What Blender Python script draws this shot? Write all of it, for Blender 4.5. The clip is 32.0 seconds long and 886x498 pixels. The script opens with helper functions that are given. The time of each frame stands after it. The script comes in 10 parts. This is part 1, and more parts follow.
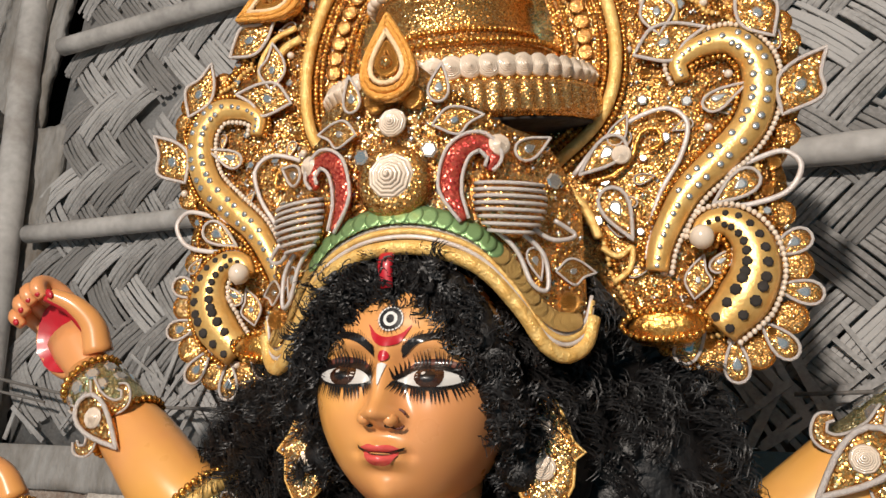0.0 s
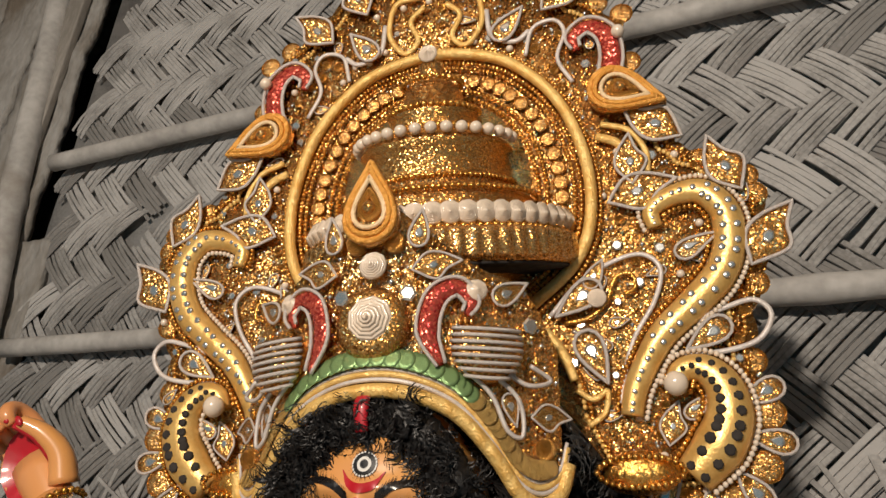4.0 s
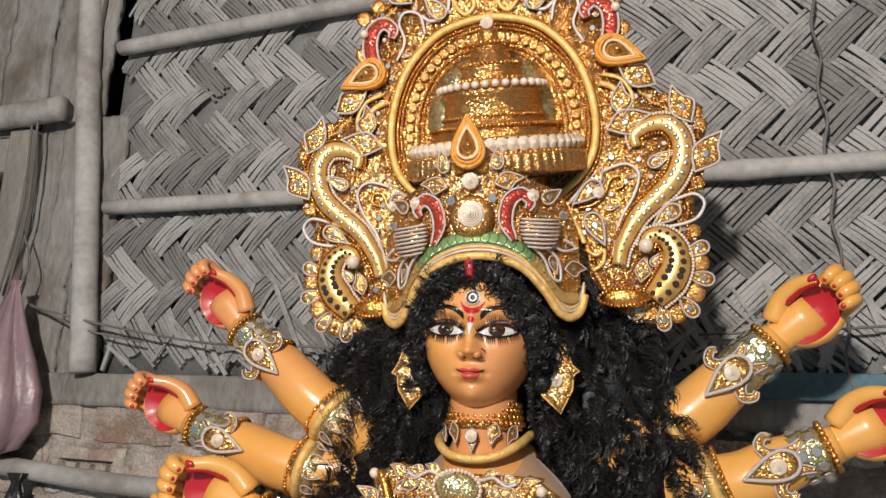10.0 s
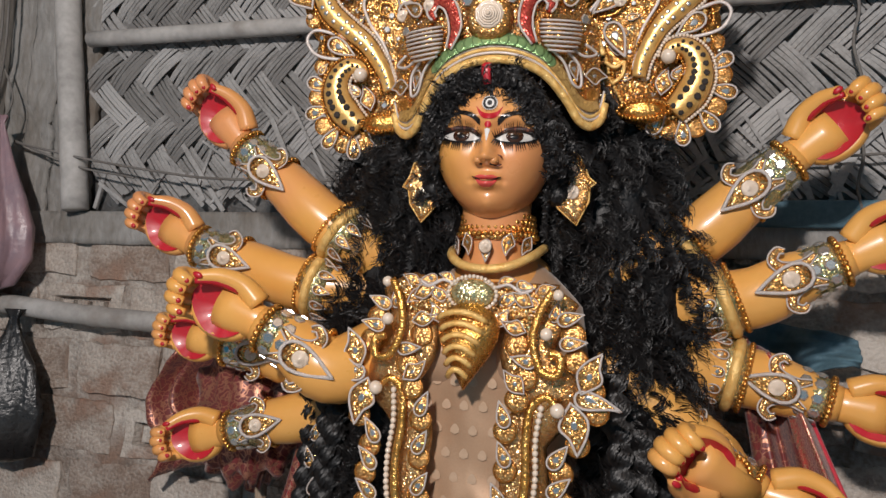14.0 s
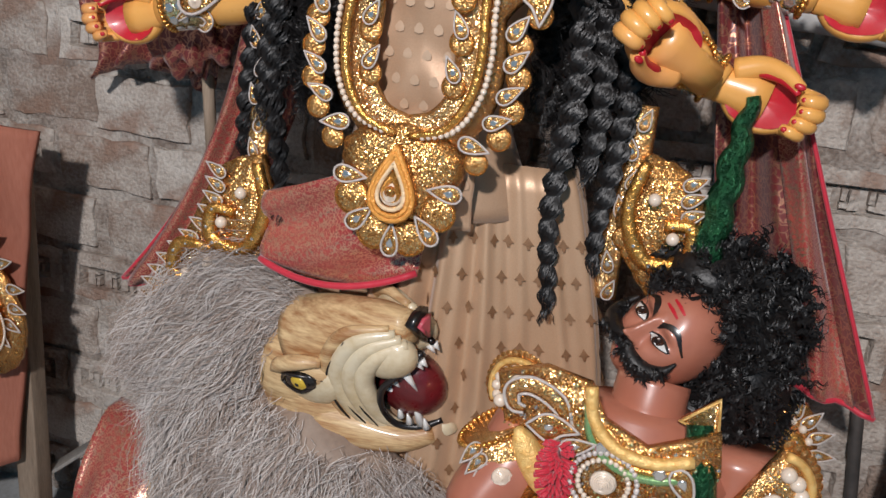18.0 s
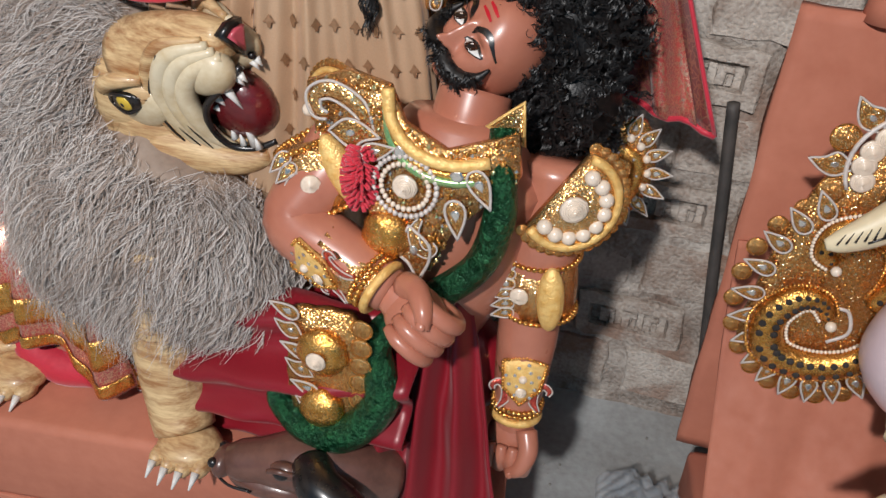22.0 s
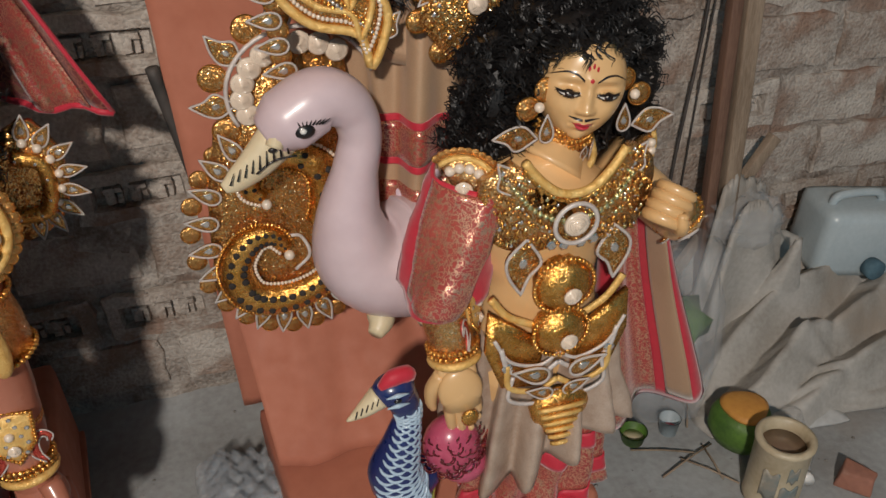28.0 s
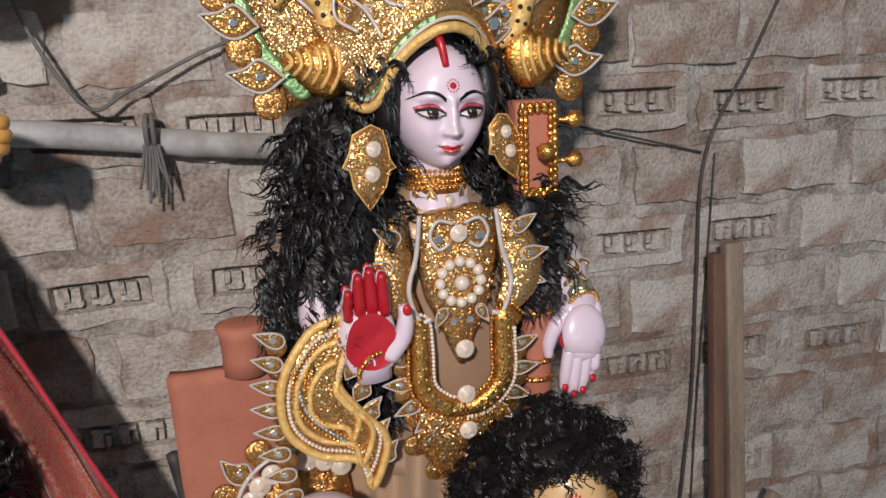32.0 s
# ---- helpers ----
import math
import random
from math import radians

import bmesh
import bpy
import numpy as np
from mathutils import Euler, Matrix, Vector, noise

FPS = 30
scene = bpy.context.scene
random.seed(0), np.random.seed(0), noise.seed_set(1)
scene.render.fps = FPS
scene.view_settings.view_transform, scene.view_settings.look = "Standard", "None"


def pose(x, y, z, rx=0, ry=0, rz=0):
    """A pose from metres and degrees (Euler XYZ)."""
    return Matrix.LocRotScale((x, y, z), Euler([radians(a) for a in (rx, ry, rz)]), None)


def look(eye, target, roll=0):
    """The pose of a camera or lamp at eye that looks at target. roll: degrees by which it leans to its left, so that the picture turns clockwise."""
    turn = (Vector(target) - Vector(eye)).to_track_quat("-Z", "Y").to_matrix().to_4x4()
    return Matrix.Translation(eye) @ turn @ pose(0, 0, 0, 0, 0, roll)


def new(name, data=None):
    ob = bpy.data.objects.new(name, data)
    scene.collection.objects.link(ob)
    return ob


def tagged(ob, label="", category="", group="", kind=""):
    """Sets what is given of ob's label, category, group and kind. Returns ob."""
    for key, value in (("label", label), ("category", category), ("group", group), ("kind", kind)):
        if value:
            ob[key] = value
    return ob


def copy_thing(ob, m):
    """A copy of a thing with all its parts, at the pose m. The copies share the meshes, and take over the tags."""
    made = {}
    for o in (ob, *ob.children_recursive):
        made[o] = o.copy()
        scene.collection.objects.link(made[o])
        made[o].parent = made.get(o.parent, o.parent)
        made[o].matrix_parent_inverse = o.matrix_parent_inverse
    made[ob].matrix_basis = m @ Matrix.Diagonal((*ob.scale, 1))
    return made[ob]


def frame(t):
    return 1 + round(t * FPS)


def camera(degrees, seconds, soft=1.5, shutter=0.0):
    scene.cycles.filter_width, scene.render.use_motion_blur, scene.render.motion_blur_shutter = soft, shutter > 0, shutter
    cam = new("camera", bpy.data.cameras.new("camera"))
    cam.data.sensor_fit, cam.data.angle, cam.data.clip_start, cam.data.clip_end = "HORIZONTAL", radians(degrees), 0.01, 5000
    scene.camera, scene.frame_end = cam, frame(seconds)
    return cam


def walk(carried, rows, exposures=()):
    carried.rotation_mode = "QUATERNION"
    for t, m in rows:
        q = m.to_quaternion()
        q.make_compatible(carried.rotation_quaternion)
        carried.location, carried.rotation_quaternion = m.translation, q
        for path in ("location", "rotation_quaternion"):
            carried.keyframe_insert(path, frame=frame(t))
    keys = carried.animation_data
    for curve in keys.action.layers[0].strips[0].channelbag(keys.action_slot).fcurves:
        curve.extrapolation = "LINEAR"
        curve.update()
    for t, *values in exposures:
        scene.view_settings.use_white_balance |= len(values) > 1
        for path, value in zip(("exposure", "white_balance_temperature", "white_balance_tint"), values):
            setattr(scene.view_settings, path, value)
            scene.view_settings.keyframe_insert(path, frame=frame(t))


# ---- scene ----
cam = camera(57.1, 32.0)
PATH = [
    (0, (0.019, 0.036, 1.81), (-0.812, 1.749, 2.423), 4.0),
    (0.5, (0.031, 0.01, 1.82), (-0.792, 1.695, 2.513), 4.2),
    (1, (0.033, 0.005, 1.823), (-0.785, 1.679, 2.548), 4.5),
    (1.5, (0.032, -0.002, 1.831), (-0.782, 1.664, 2.581), 4.5),
    (2, (0.031, -0.005, 1.84), (-0.777, 1.641, 2.638), 4.6),
    (2.5, (0.029, -0.012, 1.852), (-0.772, 1.613, 2.7), 4.6),
    (4.5, (0.031, 0.024, 1.826), (-0.721, 1.661, 2.694), 4.8),
    (5, (0.101, 0.029, 1.819), (-0.649, 1.683, 2.658), 3.2),
    (5.5, (0.256, 0.075, 1.81), (-0.707, 1.687, 2.498), 2.1),
    (6, (0.329, 0.088, 1.79), (-0.798, 1.624, 2.398), 2.9),
    (6.5, (0.328, 0.076, 1.777), (-0.921, 1.537, 2.326), 3.9),
    (7, (0.292, 0.042, 1.782), (-0.97, 1.506, 2.298), 3.6),
    (7.5, (0.178, -0.153, 1.751), (-0.707, 1.565, 2.268), 2.2),
    (7.8, (0.07, -0.272, 1.715), (-0.666, 1.537, 2.149), 1.8),
    (8, (0.046, -0.357, 1.724), (-0.695, 1.452, 2.144), 1.9),
    (8.5, (0.024, -0.432, 1.734), (-0.713, 1.379, 2.152), 2.6),
    (9, (0.045, -0.481, 1.735), (-0.666, 1.34, 2.159), 2.9),
    (9.5, (0.058, -0.513, 1.742), (-0.641, 1.309, 2.181), 2.9),
    (10, (0.063, -0.519, 1.75), (-0.62, 1.303, 2.211), 2.8),
    (10.5, (0.055, -0.516, 1.752), (-0.6, 1.311, 2.234), 2.5),
    (11, (0.057, -0.525, 1.759), (-0.593, 1.299, 2.261), 2.3),
    (11.5, (0.054, -0.518, 1.749), (-0.589, 1.303, 2.269), 2.0),
    (12, (0.047, -0.507, 1.732), (-0.596, 1.325, 2.214), 2.0),
    (12.5, (0.05, -0.499, 1.717), (-0.597, 1.357, 2.089), 1.9),
    (13, (0.056, -0.499, 1.705), (-0.593, 1.372, 1.987), 1.7),
    (13.5, (0.042, -0.506, 1.699), (-0.61, 1.37, 1.939), 1.6),
    (14, (0.002, -0.48, 1.645), (-0.641, 1.406, 1.822), 3.0),
    (14.5, (-0.024, -0.432, 1.621), (-0.627, 1.473, 1.691), 3.3),
    (16.5, (-0.008, -0.415, 1.565), (-0.525, 1.504, 1.334), 4.0),
    (17, (-0.003, -0.429, 1.547), (-0.513, 1.476, 1.209), 4.6),
    (17.5, (0.001, -0.432, 1.526), (-0.486, 1.442, 1.026), 5.3),
    (18, (0.001, -0.424, 1.506), (-0.47, 1.422, 0.899), 5.6),
    (18.5, (0.006, -0.407, 1.497), (-0.453, 1.417, 0.817), 5.9),
    (19, (0.076, -0.389, 1.498), (-0.383, 1.392, 0.712), 5.7),
    (19.5, (0.163, -0.406, 1.478), (-0.372, 1.339, 0.661), 4.7),
    (20, (0.185, -0.422, 1.454), (-0.432, 1.261, 0.568), 4.4),
    (20.5, (0.221, -0.42, 1.436), (-0.382, 1.232, 0.483), 4.9),
    (21, (0.244, -0.404, 1.431), (-0.327, 1.23, 0.429), 5.3),
    (21.5, (0.254, -0.391, 1.418), (-0.268, 1.246, 0.394), 5.8),
    (22, (0.285, -0.371, 1.408), (-0.106, 1.281, 0.351), 5.4),
    (22.5, (0.346, -0.334, 1.377), (0.198, 1.331, 0.279), 4.8),
    (23, (0.406, -0.305, 1.353), (0.477, 1.325, 0.195), 4.5),
    (23.5, (0.482, -0.299, 1.301), (0.687, 1.238, 0.037), 5.2),
    (24, (0.54, -0.292, 1.282), (0.84, 1.182, -0.036), 6.0),
    (24.5, (0.563, -0.296, 1.296), (0.87, 1.173, -0.026), 5.7),
    (26.5, (0.582, -0.325, 1.352), (0.957, 1.187, 0.097), -1.4),
    (27, (0.589, -0.317, 1.371), (1.012, 1.218, 0.162), -1.3),
    (27.5, (0.584, -0.32, 1.393), (1.021, 1.255, 0.241), -1.4),
    (28, (0.58, -0.326, 1.408), (1.026, 1.278, 0.301), -1.4),
    (28.5, (0.575, -0.327, 1.43), (1.034, 1.317, 0.387), -1.3),
    (29, (0.569, -0.332, 1.454), (1.033, 1.357, 0.488), -1.4),
    (29.5, (0.566, -0.336, 1.477), (1.039, 1.386, 0.577), -1.3),
    (30, (0.578, -0.346, 1.513), (1.061, 1.426, 0.721), -1.6),
    (30.5, (0.576, -0.349, 1.553), (1.073, 1.469, 0.885), -1.8),
    (31, (0.574, -0.352, 1.577), (1.076, 1.492, 0.987), -2.1),
    (31.5, (0.596, -0.352, 1.603), (1.099, 1.512, 1.081), -2.3),
    (32, (0.615, -0.355, 1.63), (1.111, 1.52, 1.142), -2.5),
]
walk(cam, [(t, look(eye, target, roll)) for t, eye, target, roll in PATH],
     [(0, -0.38, 6600, 10), (1, -0.38, 6750, 10), (2, -0.72, 7050, 11), (5, -0.78, 7100, 10), (7, -0.35, 6750, 10), (9, -0.45, 6450, 10), (12, -0.50, 6350, 10), (14, -0.72, 6150, 12),
      (17, -0.46, 5850, 12), (19, -0.32, 5850, 10), (20, -0.20, 5850, 10), (24, -0.25, 6050, 8), (27, -0.36, 6550, 9), (28, -0.64, 6450, 10), (30, -0.48, 6050, 12), (32, -0.42, 6000, 12)])

# ---- light ----
world = bpy.data.worlds.new("world")
world.use_nodes = True
scene.world = world
world.node_tree.nodes["Background"].inputs[0].default_value = (0.05, 0.37, 0.60, 1)
world.node_tree.nodes["Background"].inputs[1].default_value = 0.45


def lamp(name, place, power, colour, size):
    data = bpy.data.lights.new(name, "POINT")
    data.energy, data.color, data.shadow_soft_size = power, colour, size
    ob = new(name, data)
    ob.location = place
    return ob


lamp("work_lamp", (-0.15, -2.20, 2.70), 605, (1.0, 0.90, 0.80), 0.08)


# ---- materials ----
def material(name, a, b=None, rough=0.6, metal=0.0, scale=8.0, fine=90.0, bump=0.3, stain=None, coat=0.0, sheen=0.0, stretch=(1, 1, 1), depth=0.004, island=0.0):
    """Two base colours mixed by a coarse and a fine noise, with fine relief; stain: a third colour in blotches."""
    m = bpy.data.materials.new(name)
    m.use_nodes = True
    nt = m.node_tree
    n, l = nt.nodes, nt.links
    p = n["Principled BSDF"]
    tc = n.new("ShaderNodeTexCoord")
    mp = n.new("ShaderNodeMapping")
    mp.inputs["Scale"].default_value = stretch
    l.new(tc.outputs["Object"], mp.inputs[0])
    info = n.new("ShaderNodeObjectInfo")
    big, small = n.new("ShaderNodeTexNoise"), n.new("ShaderNodeTexNoise")
    big.inputs["Scale"].default_value, big.inputs["Detail"].default_value = scale, 4
    small.inputs["Scale"].default_value, small.inputs["Detail"].default_value = fine, 5
    l.new(mp.outputs[0], big.inputs["Vector"])
    l.new(mp.outputs[0], small.inputs["Vector"])
    add = n.new("ShaderNodeMath")
    add.operation = "MULTIPLY_ADD"
    l.new(small.outputs["Fac"], add.inputs[0])
    add.inputs[1].default_value = 0.5
    l.new(big.outputs["Fac"], add.inputs[2])
    shift = n.new("ShaderNodeMath")
    shift.operation = "MULTIPLY_ADD"
    l.new(info.outputs["Random"], shift.inputs[0])
    shift.inputs[1].default_value = island
    l.new(add.outputs[0], shift.inputs[2])
    ramp = n.new("ShaderNodeMapRange")
    ramp.inputs["From Min"].default_value, ramp.inputs["From Max"].default_value = 0.55 + island / 2, 0.95 + island / 2
    l.new(shift.outputs[0], ramp.inputs[0])
    mix = n.new("ShaderNodeMixRGB")
    mix.inputs[1].default_value = (*a, 1)
    mix.inputs[2].default_value = (*(b or [c * 0.72 for c in a]), 1)
    l.new(ramp.outputs[0], mix.inputs[0])
    out = mix.outputs[0]
    if stain:
        blot = n.new("ShaderNodeTexNoise")
        blot.inputs["Scale"].default_value, blot.inputs["Detail"].default_value = scale * 0.45, 6
        l.new(tc.outputs["Object"], blot.inputs["Vector"])
        r2 = n.new("ShaderNodeMapRange")
        r2.inputs["From Min"].default_value, r2.inputs["From Max"].default_value = 0.55, 0.68
        l.new(blot.outputs["Fac"], r2.inputs[0])
        mix2 = n.new("ShaderNodeMixRGB")
        mix2.inputs[2].default_value = (*stain, 1)
        l.new(r2.outputs[0], mix2.inputs[0])
        l.new(out, mix2.inputs[1])
        out = mix2.outputs[0]
    l.new(out, p.inputs["Base Color"])
    rr = n.new("ShaderNodeMapRange")
    rr.inputs["From Min"].default_value, rr.inputs["From Max"].default_value = 0.3, 0.7
    rr.inputs["To Min"].default_value, rr.inputs["To Max"].default_value = rough * 0.85, min(1, rough * 1.15)
    l.new(small.outputs["Fac"], rr.inputs[0])
    l.new(rr.outputs[0], p.inputs["Roughness"])
    p.inputs["Metallic"].default_value = metal
    p.inputs["Coat Weight"].default_value = coat
    p.inputs["Coat Roughness"].default_value = 0.12
    p.inputs["Sheen Weight"].default_value = sheen
    if bump:
        bn = n.new("ShaderNodeBump")
        bn.inputs["Strength"].default_value, bn.inputs["Distance"].default_value = bump, depth
        l.new(add.outputs[0], bn.inputs["Height"])
        l.new(bn.outputs[0], p.inputs["Normal"])
    return m


def glitter(name, a, b, size=520.0, rough=0.27, spread=0.75, metal=0.9, specks=None):
    """Flakes of foil: each small cell tilts its own way and has a colour between a and b."""
    m = bpy.data.materials.new(name)
    m.use_nodes = True
    n, l = m.node_tree.nodes, m.node_tree.links
    p = n["Principled BSDF"]
    tc, vo, geo = n.new("ShaderNodeTexCoord"), n.new("ShaderNodeTexVoronoi"), n.new("ShaderNodeNewGeometry")
    vo.inputs["Scale"].default_value = size
    l.new(tc.outputs["Object"], vo.inputs["Vector"])
    sub, mul, add, norm = (n.new("ShaderNodeVectorMath") for _ in range(4))
    sub.operation, mul.operation, add.operation, norm.operation = "SUBTRACT", "SCALE", "ADD", "NORMALIZE"
    l.new(vo.outputs["Color"], sub.inputs[0])
    sub.inputs[1].default_value = (0.5, 0.5, 0.5)
    l.new(sub.outputs[0], mul.inputs[0])
    mul.inputs["Scale"].default_value = spread
    l.new(geo.outputs["Normal"], add.inputs[0])
    l.new(mul.outputs[0], add.inputs[1])
    l.new(add.outputs[0], norm.inputs[0])
    l.new(norm.outputs[0], p.inputs["Normal"])
    sep, mix = n.new("ShaderNodeSeparateColor"), n.new("ShaderNodeMixRGB")
    l.new(vo.outputs["Color"], sep.inputs[0])
    mix.inputs[1].default_value, mix.inputs[2].default_value = (*a, 1), (*b, 1)
    l.new(sep.outputs[0], mix.inputs[0])
    out = mix.outputs[0]
    if specks:
        gt, m2 = n.new("ShaderNodeMath"), n.new("ShaderNodeMixRGB")
        gt.operation = "GREATER_THAN"
        gt.inputs[1].default_value = 0.9
        l.new(sep.outputs[1], gt.inputs[0])
        l.new(gt.outputs[0], m2.inputs[0])
        l.new(out, m2.inputs[1])
        m2.inputs[2].default_value = (*specks, 1)
        out = m2.outputs[0]
    l.new(out, p.inputs["Base Color"])
    p.inputs["Metallic"].default_value, p.inputs["Roughness"].default_value = metal, rough
    return m


M = dict(
    brick=material("whitewashed_brick", (0.58, 0.53, 0.475), (0.26, 0.195, 0.155), 0.95, scale=12, fine=120, bump=1.0, stain=(0.31, 0.185, 0.13), depth=0.014, island=0.3),
    mortar=material("lime_mortar", (0.56, 0.515, 0.465), (0.21, 0.165, 0.135), 0.97, scale=11, fine=110, bump=1.0, stain=(0.27, 0.175, 0.13), depth=0.016),
    floor=material("dusty_concrete", (0.38, 0.395, 0.40), (0.25, 0.25, 0.245), 0.85, scale=5, fine=60, bump=0.4, stain=(0.30, 0.275, 0.25), depth=0.006),
    mat=material("grey_split_bamboo", (0.41, 0.405, 0.40), (0.19, 0.185, 0.18), 0.8, scale=14, fine=160, bump=0.6, stretch=(1, 1, 1), depth=0.003, island=0.5),
    bamboo=material("weathered_bamboo_pole", (0.48, 0.47, 0.455), (0.29, 0.28, 0.27), 0.7, scale=8, fine=60, bump=0.35, stain=(0.20, 0.17, 0.14)),
    clay=material("terracotta_paint", (0.50, 0.185, 0.115), (0.42, 0.145, 0.088), 0.75, scale=4, fine=30, bump=0.25, stain=(0.40, 0.14, 0.09)),
    wood=material("dusty_timber", (0.34, 0.26, 0.19), (0.20, 0.145, 0.10), 0.85, scale=5, fine=50, bump=0.5, stretch=(6, 6, 0.7)),
    # near black: scroll dots, and painted shade under the tier and behind walls
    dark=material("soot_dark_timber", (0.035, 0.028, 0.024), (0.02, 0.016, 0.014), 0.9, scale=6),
    skin=material("ochre_yellow_gloss_paint", (0.79, 0.415, 0.105), (0.74, 0.355, 0.08), 0.32, scale=5, fine=30, bump=0.05, coat=0.4, stain=(0.70, 0.30, 0.12)),
    cream=material("cream_gloss_paint", (0.72, 0.46, 0.22), (0.67, 0.41, 0.18), 0.33, scale=5, fine=30, bump=0.05, coat=0.35),
    pink=material("pale_pink_gloss_paint", (0.80, 0.66, 0.74), (0.74, 0.59, 0.68), 0.33, scale=5, fine=30, bump=0.05, coat=0.35),
    brown=material("red_brown_gloss_paint", (0.46, 0.185, 0.120), (0.37, 0.130, 0.080), 0.32, scale=6, fine=30, bump=0.08, coat=0.3),
    red=material("alta_red_paint", (0.50, 0.012, 0.025), (0.42, 0.010, 0.02), 0.4, scale=8, bump=0.05, coat=0.2),
    white=material("white_paint", (0.75, 0.73, 0.70), (0.66, 0.64, 0.61), 0.4, bump=0.05, coat=0.3),
    black=material("black_gloss_paint", (0.008, 0.007, 0.007), (0.014, 0.01, 0.01), 0.3, bump=0, coat=0.3),
    iris=material("dark_brown_iris", (0.05, 0.018, 0.008), (0.03, 0.01, 0.005), 0.2, bump=0, coat=0.5),
    hair=material("black_jute_hair", (0.005, 0.0045, 0.0047), (0.011, 0.0095, 0.0095), 0.45, scale=20, fine=200, bump=0.6, stretch=(1, 1, 1), depth=0.003),
    fur=material("grey_brown_fur", (0.30, 0.25, 0.21), (0.17, 0.13, 0.10), 0.75, scale=7, fine=60, bump=0.2),
    gold=material("gold_foil", (0.90, 0.49, 0.14), (0.64, 0.31, 0.06), 0.28, 0.95, scale=70, fine=260, bump=0.75, depth=0.004),
    rope=material("yellow_gold_cord", (0.88, 0.60, 0.22), (0.76, 0.43, 0.11), 0.36, 0.25, scale=90, fine=420, bump=0.9, depth=0.003),
    cream_foil=material("cream_gold_foil", (0.84, 0.55, 0.20), (0.72, 0.40, 0.11), 0.34, 0.5, scale=60, fine=300, bump=0.4, depth=0.002),
    piping=material("silver_white_cord", (0.70, 0.64, 0.60), (0.52, 0.46, 0.43), 0.4, 0.15, scale=60, fine=600, bump=0.6, depth=0.002),
    pearl=material("cream_pearl", (0.78, 0.66, 0.54), (0.70, 0.58, 0.46), 0.22, scale=60, bump=0.05, coat=0.6),
    mirror=material("mirror_glass", (0.72, 0.70, 0.66), (0.60, 0.58, 0.54), 0.16, 0.8, scale=40, bump=0.02),
    green=material("green_foil", (0.20, 0.42, 0.17), (0.36, 0.48, 0.22), 0.28, 0.55, scale=40, bump=0.2),
    gold_glitter=glitter("gold_glitter", (0.50, 0.20, 0.035), (0.98, 0.62, 0.26), 820, specks=(0.90, 0.85, 0.60)),
    amber_glitter=glitter("amber_glitter", (0.36, 0.13, 0.02), (0.95, 0.52, 0.17), 760, specks=(0.80, 0.74, 0.45)),
    pale_glitter=glitter("pale_gold_glitter", (0.55, 0.44, 0.16), (0.92, 0.84, 0.52), 640, specks=(0.45, 0.80, 0.50)),
    red_glitter=glitter("red_glitter", (0.45, 0.03, 0.03), (0.75, 0.16, 0.10), 700, metal=0.6),
    green_glitter=material("crinkled_green_foil", (0.006, 0.045, 0.018), (0.025, 0.13, 0.05), 0.2, 0.65, scale=55, fine=170, bump=1.0, depth=0.014),
    silk=material("beige_brocade_silk", (0.50, 0.33, 0.21), (0.42, 0.26, 0.155), 0.42, 0.25, scale=5, fine=500, bump=0.25, depth=0.001, sheen=0.3),
    crimson=material("crimson_satin", (0.25, 0.007, 0.017), (0.19, 0.005, 0.012), 0.36, 0.05, scale=4, fine=400, bump=0.2, depth=0.001, sheen=0.1),
    redcloth=material("red_cloth_border", (0.55, 0.02, 0.045), (0.47, 0.015, 0.035), 0.6, bump=0.2, sheen=0.3),
    tarp=material("grey_dusty_tarpaulin", (0.46, 0.44, 0.41), (0.32, 0.30, 0.27), 0.7, scale=9, fine=90, bump=0.4, stain=(0.36, 0.31, 0.26)),
    blue_tarp=material("blue_grey_cloth", (0.10, 0.19, 0.24), (0.07, 0.13, 0.17), 0.8, scale=6, bump=0.3),
    swan=material("lilac_white_paint", (0.66, 0.53, 0.56), (0.56, 0.43, 0.46), 0.33, scale=5, fine=30, bump=0.08, coat=0.25, stain=(0.60, 0.50, 0.55)),
)

for node in M["hair"].node_tree.nodes:
    if node.type == "BSDF_PRINCIPLED":
        node.inputs["Specular IOR Level"].default_value = 0.45


